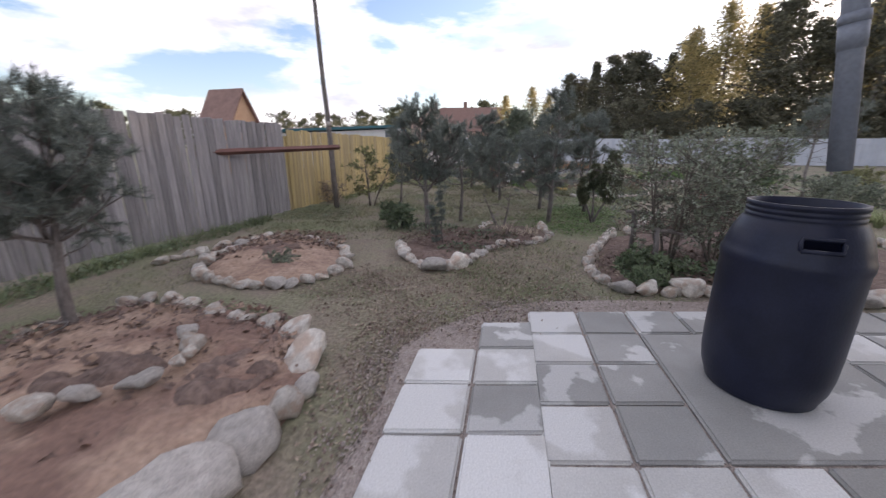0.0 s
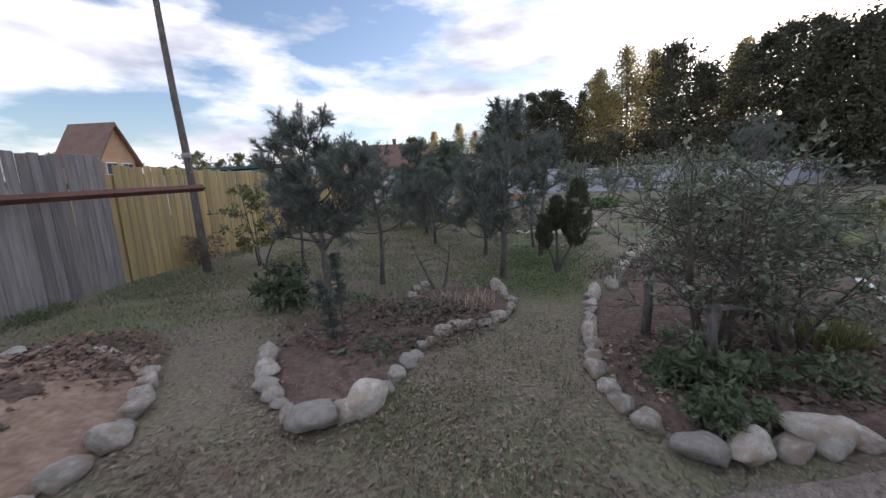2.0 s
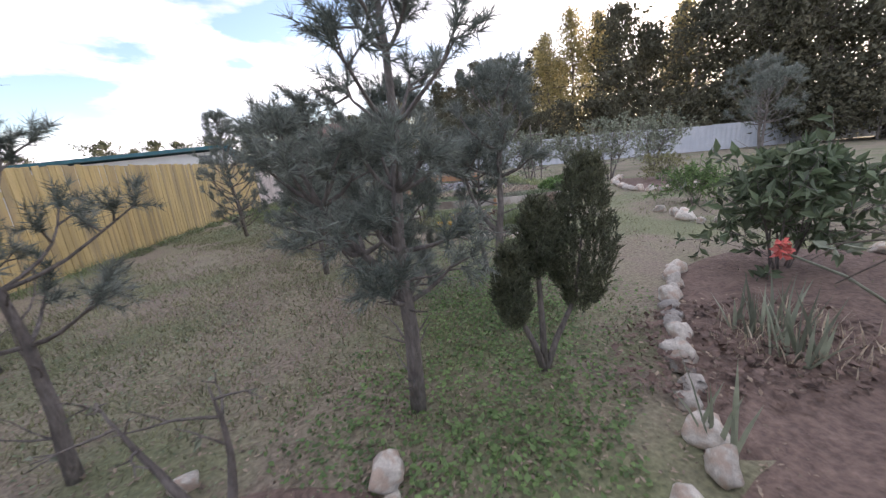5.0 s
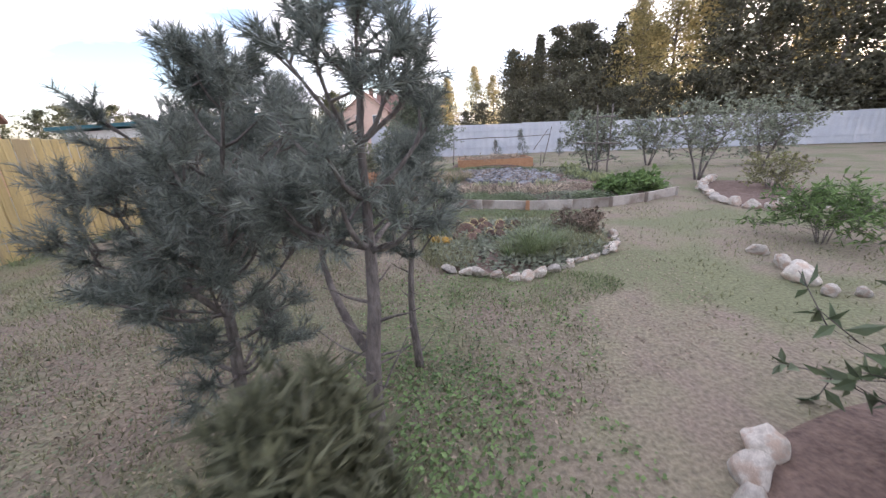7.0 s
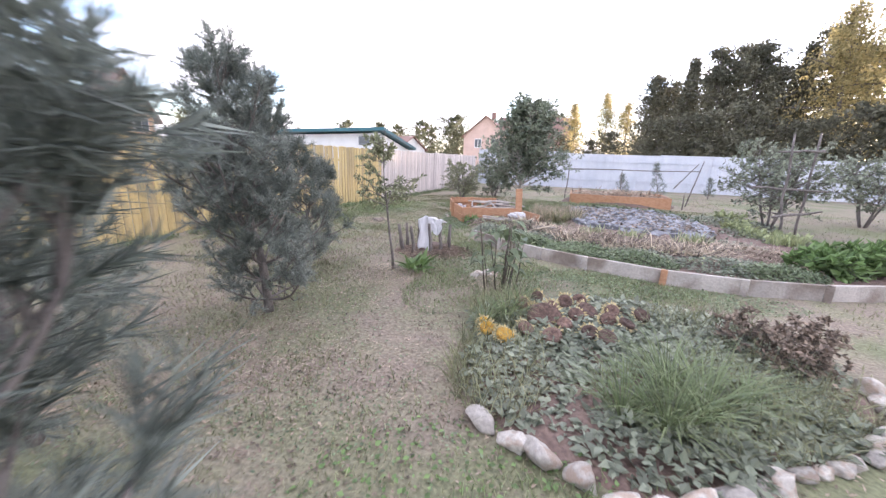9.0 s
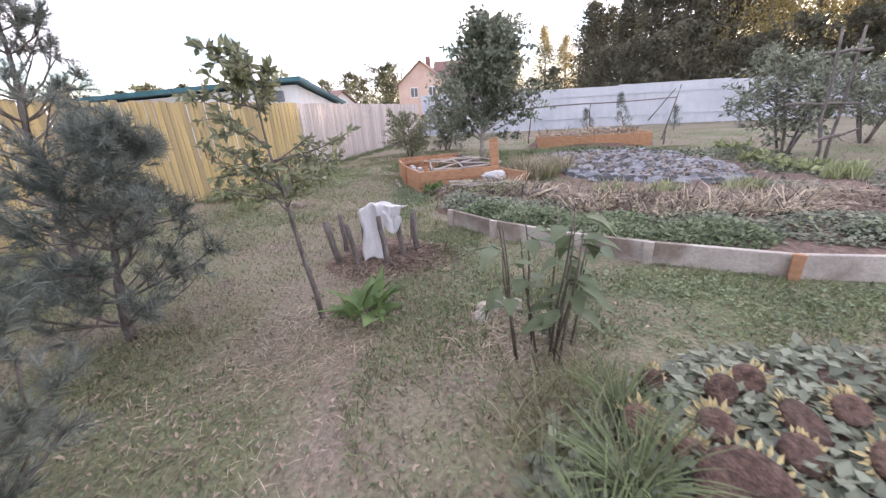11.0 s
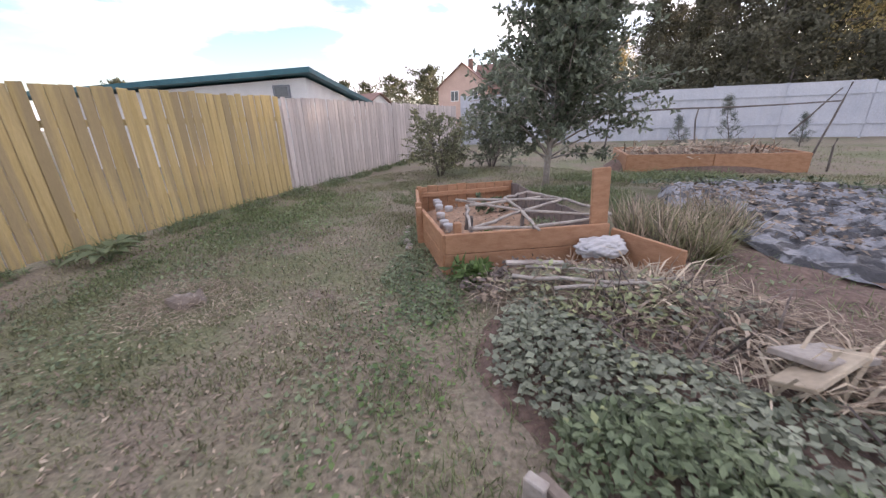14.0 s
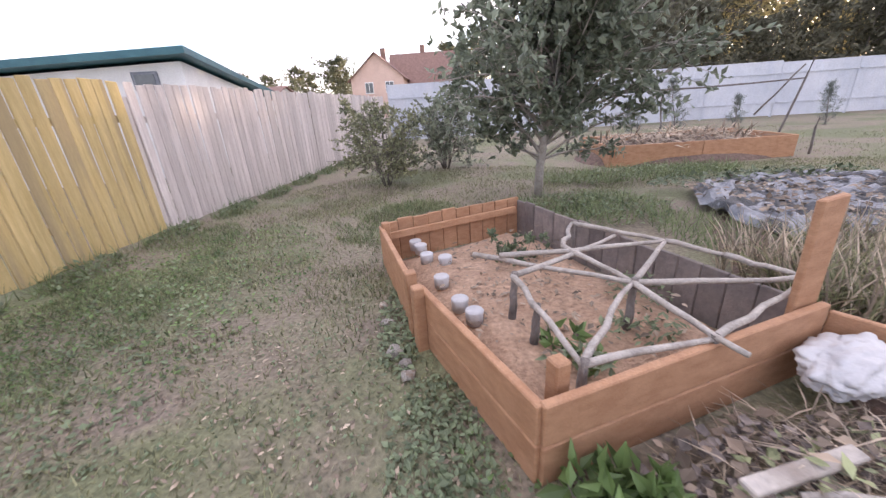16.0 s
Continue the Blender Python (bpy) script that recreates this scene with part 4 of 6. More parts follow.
pine("pine_tree", 1.50, 9.60, 2.10, 0.12, 0.85, "tall spreading pine close to the path", 37, 0.042, 11, inner=0.12, leaders=2, taper=0.35)
pine("pine_tree", 0.95, 11.0, 1.3, 0.1, 0.75, "low spreading pine with drooping needles", 31, 0.035, 9, inner=0.2)
pine("pine_tree", -2.64, 1.09, 1.52, 0.66, 0.78, "small pine with a flat dense crown beside the rockery", 32, 0.045, 10, lean=(-0.10, 0.02), taper=0.3, leaders=2)
pine("pine_tree", -0.05, 3.49, 0.62, 0.07, 0.06, "small narrow conifer in the middle bed", 33, 0.014, 4, nlen=0.03, taper=0.5, shoot=0.35, count=60)
pine("pine_tree", 0.03, 3.54, 0.78, 0.34, 0.06, "small conifer with a tufted top in the middle bed", 34, 0.012, 4, nlen=0.03, shoot=0.35, count=60)
pine("pine_tree", 11.47, 9.67, 2.74, 1.36, 1.08, "distant round-topped pine on the lawn", 35, 0.045, 4)
pine("pine_tree", 9.38, 8.27, 2.27, 1.38, 0.81, "distant small pine on the lawn", 36, 0.04, 4)

# juniper: three upright fans on thin stems
jun = holder("juniper", (2.68, 5.12, 0), "upright dark juniper with three dense plumes", "juniper")
jr = random.Random(41)
for (dx, dy, z0, z1, r) in ((0.25, 0.02, 0.36, 1.20, 0.18), (-0.03, 0.02, 0.6, 0.98, 0.10), (-0.21, -0.04, 0.36, 0.76, 0.095)):
    plume = []
    stem_v = (tube([(0, 0, -0.03), (dx * 0.35, dy * 0.35, z0 * 0.5), (dx * 0.9, dy * 0.9, z0 + 0.05), (dx * 1.05, dy, (z0 + z1) / 2)], [0.024, 0.018, 0.013, 0.006], 6))
    for k in range(int(1000 * (r / 0.23) ** 1.3)):
        f = jr.random()
        rr = r * math.sin(math.pi * (0.1 + 0.84 * f ** 0.8)) * math.sqrt(jr.uniform(0.15, 1))
        a = jr.uniform(0, 6.28)
        p = Vector((dx + rr * math.cos(a) + 0.1 * dx * f, dy + rr * math.sin(a), z0 + (z1 - z0) * f - 0.04))
        plume.append(needle_shoot(jr, p, (Vector((math.cos(a) * 0.25, math.sin(a) * 0.25, 1)) + rand_dir(jr) * 0.25).normalized(), 0.10, 26, 0.036, 0.0034))
    part("stem", mesh_of("stem", *stem_v, M["bark"], True), jun)
    part("plume", mesh_of("plume", *join(plume), M["juniper"]), jun)

leafy("bush", -1.60, 6.96, 1.46, 0.31, 0.49, "leafy bush turning yellow-green by the fence", "bush", 51, "leaf_yellow", 0.075, 3, 16, 5, 6, 0.018)
leafy("rose_bush", 2.51, 2.62, 1.56, 0.38, 0.72, "sprawling grey-green rose bush with thin dark stems", "bush", 52, "leaf_grey", 0.05, 6, 18, 5, 4, 0.017, bark="stem")
leafy("rose_bush", 3.40, 3.12, 1.53, 0.40, 0.74, "second sprawling grey-green rose bush", "bush", 53, "leaf_grey", 0.05, 5, 16, 5, 4, 0.016, bark="stem")
leafy("rose_bush", 3.03, 2.55, 1.09, 0.33, 0.48, "low dense rose bush behind a stub post", "bush", 54, "leaf_grey", 0.05, 5, 12, 5, 6, 0.014, bark="stem")
leafy("shrub", 1.00, 4.84, 0.67, 0.33, 0.35, "nearly bare forked shrub in the middle bed", "shrub", 55, "leaf_grey", 0.04, 2, 4, 2, 1, 0.022)
leafy("shrub", 2.14, 2.36, 0.30, 0.05, 0.2, "low green plant spilling over the stones", "shrub", 56, "leaf_mid", 0.06, 7, 7, 4, 7, 0.006)
leafy("shrub", 1.98, 2.04, 0.2, 0.03, 0.2, "dense ground-hugging green leaves", "shrub", 57, "leaf_mid", 0.05, 8, 6, 4, 8, 0.005)
leafy("shrub", -0.67, 4.65, 0.30, 0.02, 0.35, "low dark green leafy plant", "shrub", 58, "leaf_dark", 0.09, 7, 5, 3, 7, 0.006)
leafy("shrub", -0.88, 5.51, 0.32, 0.03, 0.27, "small dark bush on the lawn", "shrub", 59, "leaf_dark", 0.05, 6, 7, 4, 7, 0.006)
leafy("shrub", -2.66, 7.36, 0.56, 0.05, 0.37, "dry brownish shrub against the fence", "shrub", 60, "straw", 0.05, 8, 8, 4, 3, 0.006, bark="stem")
leafy("peony_bush", 5.42, 5.57, 1.22, 0.16, 0.74, "large dark leafy bush with a red bloom", "bush", 61, "leaf_dark", 0.13, 8, 10, 4, 5, 0.012, leaf_w=0.42)
leafy("shrub", 8.27, 8.66, 0.67, 0.10, 0.81, "low bright green leafy clump inside stones", "shrub", 62, "leaf_green", 0.11, 9, 8, 4, 6, 0.006, leaf_w=0.25)
leafy("bush", 11.3, 12.2, 0.85, 0.05, 0.75, "round yellow-green bush in the far bed", "bush", 63, "leaf_yellow", 0.06, 9, 10, 4, 6, 0.008)
leafy("bush", 9.5, 16.8, 2.1, 0.5, 1.1, "grey-green orchard bush before the white fence", "bush", 64, "leaf_grey", 0.10, 4, 26, 6, 6, 0.03)
leafy("bush", 12.6, 18.4, 1.9, 0.4, 1.1, "sparse orchard bush before the white fence", "bush", 65, "leaf_grey", 0.10, 4, 22, 6, 5, 0.03)
leafy("bush", 11.2, 14.2, 2.3, 0.6, 1.3, "bare-twigged grey orchard tree", "bush", 66, "leaf_grey", 0.10, 3, 26, 6, 5, 0.035)
leafy("bush", 15.5, 16.5, 2.4, 0.4, 1.4, "grey orchard bush near the boundary", "bush", 67, "leaf_grey", 0.11, 4, 26, 6, 5, 0.035)
leafy("fruit_tree", 3.66, 18.8, 3.05, 0.5, 1.5, "dark green fruit tree with a whitewashed trunk", "tree", 68, "leaf_fruit", 0.09, 1, 150, 12, 14, 0.06, bark="bark_pale", leaf_w=0.55, squash=1.9)
leafy("bush", 1.6, 20.4, 1.4, 0.1, 0.8, "pale green raspberry bush by the fence", "bush", 69, "leaf_rowan", 0.065, 11, 12, 5, 7, 0.01)
leafy("bush", 2.7, 21.6, 1.4, 0.1, 0.8, "tall weedy bush by the fence", "bush", 70, "leaf_grey", 0.09, 10, 12, 4, 6, 0.01)
leafy("rowan_tree", 2.13, 11.2, 1.78, 0.84, 0.46, "thin young rowan sapling turning yellow", "tree", 71, "leaf_rowan", 0.058, 1, 30, 6, 9, 0.02, lean=(-0.16, 0.02), leaf_w=0.46, squash=1.2)
for i, (x, y, h, w) in enumerate(((8.2, 24.5, 1.1, 0.3), (9.8, 25.0, 1.6, 0.4), (12.0, 25.4, 1.0, 0.3), (14.0, 24.5, 1.2, 0.35))):
    pine("spruce_sapling", x, y, h, 0.1, w, "small conifer before the white fence", 80 + i, 0.02, 4, taper=0.9, category="conifer", group="small conifers by the fence", count=26)

# pole and beam
pl = holder("pole", (-2.35, 6.75, 0), "tall crooked bare wooden pole by the fence", "pole")
part("shaft", mesh_of("shaft", *tube([(0.02, 0, -0.05), (0, 0, 0.6), (-0.01, 0, 1.25), (-0.03, 0, 1.9), (-0.07, 0.02, 2.5), (-0.09, 0, 3.3), (-0.13, 0.03, 4.4), (-0.14, 0.03, 6.2)], [0.06, 0.057, 0.052, 0.05, 0.046, 0.042, 0.034, 0.02], 9), M["bark"], True), pl)
part("splice", mesh_of("splice", *tube([(-0.025, 0, 1.72), (-0.03, 0, 1.8)], [0.063, 0.06], 9), M["bark_pale"], True), pl)
part("knot", mesh_of("knot", *tube([(-0.07, 0.02, 2.46), (-0.12, 0.02, 2.56)], [0.03, 0.012], 6), M["bark"], True), pl)
bmh = holder("crossbeam", (0, 0, 0), "red-brown wooden beam fixed to the pole", "beam")
part("beam", mesh_of("beam", *tube([(-2.13, 6.53, 1.29), (-3.74, 4.29, 1.20)], [0.05, 0.05], 4), M["beam"]), bmh)
part("post", mesh_of("post", *tube([(-3.71, 4.34, -0.05), (-3.71, 4.34, 1.18)], [0.04, 0.035], 7), M["bark"], True), bmh)


# ---- vegetable garden ----
def board(name, a, b, z0, z1, thick, material, parent, label=""):
    a, b = Vector((*a, 0)), Vector((*b, 0))
    L = (b - a).length
    ob = part(name, box_mesh(name, (L, thick, z1 - z0), material, 0.005), parent, label)
    ob.matrix_basis = Matrix.LocRotScale(((a.x + b.x) / 2, (a.y + b.y) / 2, z0), Euler((0, 0, math.atan2(b.y - a.y, b.x - a.x))), None)
    return ob


edge = [(2.98, 13.20), (3.42, 12.70), (4.01, 12.26), (4.60, 11.94), (5.45, 11.58), (6.25, 11.45), (7.1, 11.5), (8.0, 11.75), (9.05, 12.25)]
eb = holder("bed_edging", (0, 0, 0), "low edging of bare grey boards along the vegetable bed", "bed edging")
for a, b in zip(edge, edge[1:]):
    board("edging_board", a, b, -0.02, 0.185, 0.042, M["edging"], eb)
for i, p in enumerate(edge):
    part("stake", box_mesh("stake", (0.07, 0.04, 0.225), M["bedwood" if i == 4 else "edging"], 0.004), eb, at=pose(p[0] - 0.01, p[1] - 0.035, -0.03, 0, 0, -35))
soil_bed("vegetable_soil", [(3.04, 13.35), (3.5, 12.82), (4.66, 12.04), (5.45, 11.72), (7.1, 11.6), (9.0, 12.4), (9.8, 14.5), (9.4, 16.5), (7.8, 17.6), (5.4, 17.8), (4.2, 16.4), (3.5, 14.9), (2.82, 14.5), (2.70, 13.9)], 0.10, M["soil"], "vegetable bed soil", 0.04, 24, seed=12)


def cloth(name, outline, z, material, label, category, amp=0.05, fold=6.0, rings=26, kind="", seed=0):
    loop = smooth_loop(outline, 8)
    c = sum(loop, Vector()) / len(loop)
    n = len(loop)
    vs, fs = [(c.x, c.y, z)], []
    for r in range(1, rings + 1):
        f = r / rings
        for p in loop:
            q = c.lerp(p, f)
            hgt = z + amp * abs(noise.noise(Vector((q.x * fold * 0.5, q.y * fold, seed)))) * 1.6 + amp * 0.6 * noise.noise(Vector((q.x * fold * 2.2, q.y * fold * 2.6, seed)))
            vs.append((q.x + 0.03 * noise.noise(Vector((q.x * 9, q.y * 9, 1))), q.y + 0.03 * noise.noise(Vector((q.x * 9, q.y * 9, 2))), hgt - 0.04 * (f > 0.96)))
    for k in range(n):
        fs.append((0, 1 + k, 1 + (k + 1) % n))
    for r in range(rings - 1):
        for k in range(n):
            a, b = 1 + r * n, 1 + (r + 1) * n
            fs.append((a + k, b + k, b + (k + 1) % n, a + (k + 1) % n))
    return tagged(part(name, mesh_of(name, vs, fs, material, True)), label, category, kind=kind)


# real folds in the mesh; darker fold shade comes painted with the fabric colour
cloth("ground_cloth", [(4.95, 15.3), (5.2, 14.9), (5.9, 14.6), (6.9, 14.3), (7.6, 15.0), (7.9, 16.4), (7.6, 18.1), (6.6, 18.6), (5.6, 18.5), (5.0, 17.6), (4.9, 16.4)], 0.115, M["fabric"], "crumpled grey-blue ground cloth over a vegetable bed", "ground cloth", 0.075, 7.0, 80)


def tuft_stuff(name, area, count, lo, hi, material, label, seed, z=0.0, width=0.006, bend=0.5, category="grass", patchy=False):
    """Many thin blades in an area given as (x, y, radius_x, radius_y) ellipses."""
    rng = random.Random(seed)
    vs, fs = [], []
    tot = sum(a[2] * a[3] for a in area)
    for x0, y0, rx, ry in area:
        for _ in range(int(count * rx * ry / tot)):
            a, r = rng.uniform(0, 6.28), math.sqrt(rng.random())
            x, y = x0 + rx * r * math.cos(a), y0 + ry * r * math.sin(a)
            if patchy and noise.noise(Vector((x * 1.3, y * 1.3, 9))) + 0.6 * noise.noise(Vector((x * 4.1, y * 4.1, 4))) < rng.uniform(-0.7, 0.35):
                continue
            L = rng.uniform(lo, hi)
            q = Vector((rng.gauss(0, bend), rng.gauss(0, bend), 1)).normalized()
            s = Vector((rng.gauss(0, 1), rng.gauss(0, 1), 0)).normalized() * width
            b = Vector((x, y, z + ground_z(x, y) - 0.004))
            m = b + q * L * 0.6
            e = m + (q + Vector((q.x, q.y, -0.35)) * bend).normalized() * L * 0.4
            o = len(vs)
            vs += [b - s, b + s, m + s * 0.7, m - s * 0.7, e]
            fs += [(o, o + 1, o + 2, o + 3), (o + 3, o + 2, o + 4)]
    return tagged(part(name, mesh_of(name, vs, fs, material)), label, category, kind="stuff")


def litter_stuff(name, area, count, lo, hi, material, label, seed, z=0.0, flat=0.35, heap=0.0, wide=0.6, category="leaf litter"):
    rng = random.Random(seed)
    chunks = []
    tot = sum(a[2] * a[3] for a in area)
    for x0, y0, rx, ry in area:
        for _ in range(int(count * rx * ry / tot)):
            a, r = rng.uniform(0, 6.28), math.sqrt(rng.random())
            x, y = x0 + rx * r * math.cos(a), y0 + ry * r * math.sin(a)
            L = rng.uniform(lo, hi)
            d = Vector((rng.gauss(0, 1), rng.gauss(0, 1), rng.gauss(0, flat))).normalized()
            n = d.orthogonal().lerp(Vector((0, 0, 1)) - d * d.z, 0.85).normalized()
            c = Vector((x, y, z + ground_z(x, y) + heap * (1 - r * r) * rng.uniform(0.3, 1) + rng.uniform(0.004, 0.016)))
            chunks.append(leaf(c, d, n, L, L * wide, 0.1))
    return tagged(part(name, mesh_of(name, *join(chunks), material)), label, category, kind="stuff")


# first raised bed: four boarded sides, posts and a lattice of sticks
BFL, BFR, BBR = (2.44, 15.05), (3.76, 15.42), (3.05, 17.55)
rb = holder("raised_bed", (0, 0, 0), "raised garden bed of orange-brown boards under a stick lattice", "raised bed")
BM_ = (2.09, 15.92)
board("front_board", BFL, BFR, 0.0, 0.17, 0.035, M["bedwood"], rb)
board("front_board", BFL, BFR, 0.175, 0.34, 0.035, M["bedwood"], rb)
board("side_board", BM_, BFL, 0.0, 0.17, 0.035, M["bedwood"], rb)
board("side_board", BM_, BFL, 0.175, 0.335, 0.035, M["bedwood"], rb)
board("side_board", (1.80, 17.02), (2.05, 15.96), 0.0, 0.33, 0.035, M["bedwood"], rb)
def picket_row(a, b, h, n, material, name="picket"):
    a, b = Vector((*a, 0)), Vector((*b, 0))
    ang = math.atan2(b.y - a.y, b.x - a.x)
    me = box_mesh(name, ((b - a).length / n * 0.96, 0.025, h), material, 0.004)
    for i in range(n):
        p = a.lerp(b, (i + 0.5) / n)
        part(name, me, rb, at=Matrix.LocRotScale((p.x, p.y, srng.uniform(-0.02, 0.0)), Euler((srng.uniform(-0.02, 0.02), 0, ang)), None))
picket_row((1.80, 17.05), BBR, 0.36, 10, M["bedwood"])
picket_row(BBR, (3.72, 15.5), 0.33, 16, M["bedwood_in"])
board("rail", (1.86, 16.99), (3.0, 17.46), 0.22, 0.28, 0.03, M["bedwood"], rb)
for x, y, h in ((2.53, 15.16, 0.44), (2.04, 15.98, 0.42), (2.075, 15.84, 0.40), (1.84, 16.98, 0.40)):
    part("post", box_mesh("post", (0.06, 0.06, h), M["bedwood"], 0.006), rb, at=pose(x, y, -0.03, 0, 0, 18))
pb = part("tall_board", box_mesh("tall_board", (0.15, 0.03, 0.82), M["bedwood"], 0.006), rb, "tall upright orange-brown board", at=pose(3.70, 15.45, -0.03, 0, -3, 15))
board("side_board", (3.79, 15.42), (4.12, 14.88), 0.0, 0.30, 0.03, M["bedwood"], rb)
soil_bed("raised_bed_soil", [(2.50, 15.14), (3.1, 15.31), (3.66, 15.48), (3.36, 16.5), (3.02, 17.46), (2.4, 17.22), (1.88, 17.0), (2.0, 16.5), (2.13, 15.97), (2.3, 15.55)], 0.15, M["sand"], "orange sand filling the raised bed", 0.02, 18, seed=14)
lat = holder("stick_lattice", (0, 0, 0), "lattice of pale crooked sticks over the raised bed", "stick lattice")
def stick(a, b, r=0.016, sag=0.03, seed=0, parent=None, material="bark_pale", name="stick"):
    rng = random.Random(seed)
    a, b = Vector(a), Vector(b)
    pts = []
    for i in range(6):
        p = a.lerp(b, i / 5)
        if 0 < i < 5:
            p += Vector((rng.uniform(-sag, sag), rng.uniform(-sag, sag), rng.uniform(-sag, sag) * 0.6))
        pts.append(p)
    return part(name, mesh_of(name, *tube(pts, [r * (1.1 - 0.35 * i / 5) for i in range(6)], 7), M[material], True), parent)
for i, (a, b) in enumerate((
    ((2.41, 16.18, 0.37), (3.07, 15.66, 0.38)), ((3.07, 15.66, 0.38), (3.17, 15.14, 0.36)), ((2.55, 15.82, 0.39), (2.63, 15.2, 0.34)),
    ((2.63, 15.2, 0.34), (3.07, 15.66, 0.38)), ((3.07, 15.66, 0.38), (3.49, 16.06, 0.4)), ((2.63, 15.2, 0.34), (3.13, 15.25, 0.35)),
    ((3.13, 15.25, 0.35), (3.72, 15.52, 0.36)), ((3.07, 15.66, 0.38), (3.82, 15.59, 0.37)), ((2.54, 16.06, 0.4), (3.49, 16.06, 0.4)),
    ((2.55, 15.82, 0.39), (3.29, 16.24, 0.39)), ((3.17, 16.59, 0.37), (3.49, 16.06, 0.4)), ((3.49, 16.06, 0.4), (3.68, 15.86, 0.38)),
    ((3.68, 15.86, 0.38), (3.82, 15.59, 0.37)), ((2.92, 16.12, 0.4), (3.17, 16.59, 0.37)), ((2.92, 16.12, 0.4), (3.07, 15.66, 0.38)))):
    stick(a, b, 0.015, 0.014, i, lat)
for i, (x, y, h) in enumerate(((2.63, 15.2, 0.36), (2.55, 15.82, 0.41), (3.07, 15.66, 0.4), (3.13, 15.25, 0.37), (3.17, 16.59, 0.39), (2.6, 15.62, 0.34))):
    stick((x, y, 0.10), (x + 0.01, y, h), 0.021, 0.004, 30 + i, lat, "bark", "upright_stick")
cup = join([lathe([(0.0, 0.0), (0.045, 0.0), (0.05, 0.075), (0.046, 0.08), (0.0, 0.078)], 14)])
cup_me = mesh_of("plastic_pot", *cup, M["sack"], True)
for x, y in ((2.14, 16.7), (2.22, 16.3), (2.3, 16.0), (2.06, 17.0), (2.36, 15.86), (2.1, 16.9), (2.27, 16.62)):
    tagged(part("plastic_pot", cup_me, at=(x, y, 0.115)), "small upturned greyish plastic pot on the sand", "pot", "upturned pots in the raised bed")
leafy("lettuce", 2.78, 15.6, 0.2, 0.02, 0.14, "yellow-green lettuce plant in the raised bed", "plant", 91, "leaf_green", 0.09, 5, 4, 2, 4, 0.004)
leafy("lettuce", 2.67, 14.92, 0.17, 0.02, 0.13, "pale green lettuce beside the raised bed", "plant", 92, "leaf_green", 0.10, 5, 4, 2, 5, 0.004)
leafy("shrub", 2.75, 16.55, 0.4, 0.15, 0.15, "small green seedling bush in the raised bed", "plant", 93, "leaf_dark", 0.05, 3, 6, 3, 6, 0.005)

# second raised bed
rb2 = holder("raised_bed", (0, 0, 0), "long raised bed of orange boards heaped with dry stalks", "raised bed")
A2, B2, C2, D2 = (5.45, 20.4), (8.6, 20.2), (8.9, 22.0), (5.7, 22.2)
board("front_board", A2, (7.0, 20.3), 0.0, 0.36, 0.04, M["bedwood"], rb2)
board("front_board", (7.01, 20.3), B2, 0.0, 0.36, 0.04, M["bedwood"], rb2)
board("side_board", B2, C2, 0.0, 0.36, 0.04, M["bedwood"], rb2)
board("back_board", C2, D2, 0.0, 0.36, 0.04, M["bedwood"], rb2)
board("side_board", D2, A2, 0.0, 0.36, 0.04, M["bedwood"], rb2)
litter_stuff("dry_stalks", [(7.1, 21.2, 1.6, 0.85)], 1500, 0.12, 0.35, M["straw"], "dry stalks heaped in the raised bed", 95, z=0.28, flat=0.4, heap=0.2, wide=0.12)
soil_bed("raised_bed_fill", [(5.5, 20.45), (8.55, 20.25), (8.85, 21.95), (5.72, 22.15)], 0.30, M["soil"], "soil filling the long raised bed", 0.02, 10, seed=15)
tr = holder("trellis", (0, 0, 0), "rough trellis of thin poles over the far raised bed", "trellis")
for i, (a, b, r) in enumerate((((5.5, 22.4, -0.05), (5.55, 22.4, 1.45), 0.022), ((9.6, 21.6, -0.05), (9.9, 21.5, 1.6), 0.022), ((5.3, 22.4, 1.15), (9.9, 21.6, 1.25), 0.02), ((9.2, 21.8, 0.6), (9.75, 21.5, 1.5), 0.018), ((7.5, 22.3, -0.05), (7.5, 22.3, 1.2), 0.02), ((9.0, 20.3, -0.05), (9.02, 20.3, 0.6), 0.02))):
    stick(a, b, r, 0.03, 60 + i, tr, "bark", "pole")
tr2 = holder("bean_poles", (0, 0, 0), "leaning poles tied into a frame in the garden", "pole frame")
for i, (a, b) in enumerate((((8.9, 15.4, -0.05), (8.8, 15.5, 2.1)), ((9.5, 15.9, -0.05), (9.5, 15.9, 2.15)), ((8.2, 15.4, 1.05), (9.9, 15.9, 1.0)), ((8.6, 15.2, 0.5), (9.8, 15.8, 0.6)), ((9.5, 15.7, 1.8), (8.6, 15.5, 1.75)))):
    stick(a, b, 0.025, 0.03, 70 + i, tr2, "bark", "pole")

# compost heap in the front raised bed and white sack
litter_stuff("straw_heap", [(3.45, 14.7, 0.7, 0.45), (4.0, 14.4, 0.7, 0.6), (4.9, 13.9, 0.9, 0.6), (6.0, 13.5, 1.0, 0.6), (7.2, 13.4, 0.9, 0.6)], 17000, 0.05, 0.26, M["straw"], "heap of dry stalks and straw on the vegetable bed", 101, z=0.05, flat=0.3, heap=0.15, wide=0.03, category="straw")
litter_stuff("withered_leaves", [(3.3, 14.75, 0.65, 0.42), (3.9, 14.4, 0.7, 0.5), (5.0, 13.5, 1.0, 0.6), (7.0, 13.0, 1.4, 0.8)], 1500, 0.025, 0.075, M["litter"], "withered leaves on the heap", 102, z=0.08, flat=0.4, heap=0.17, wide=0.7)
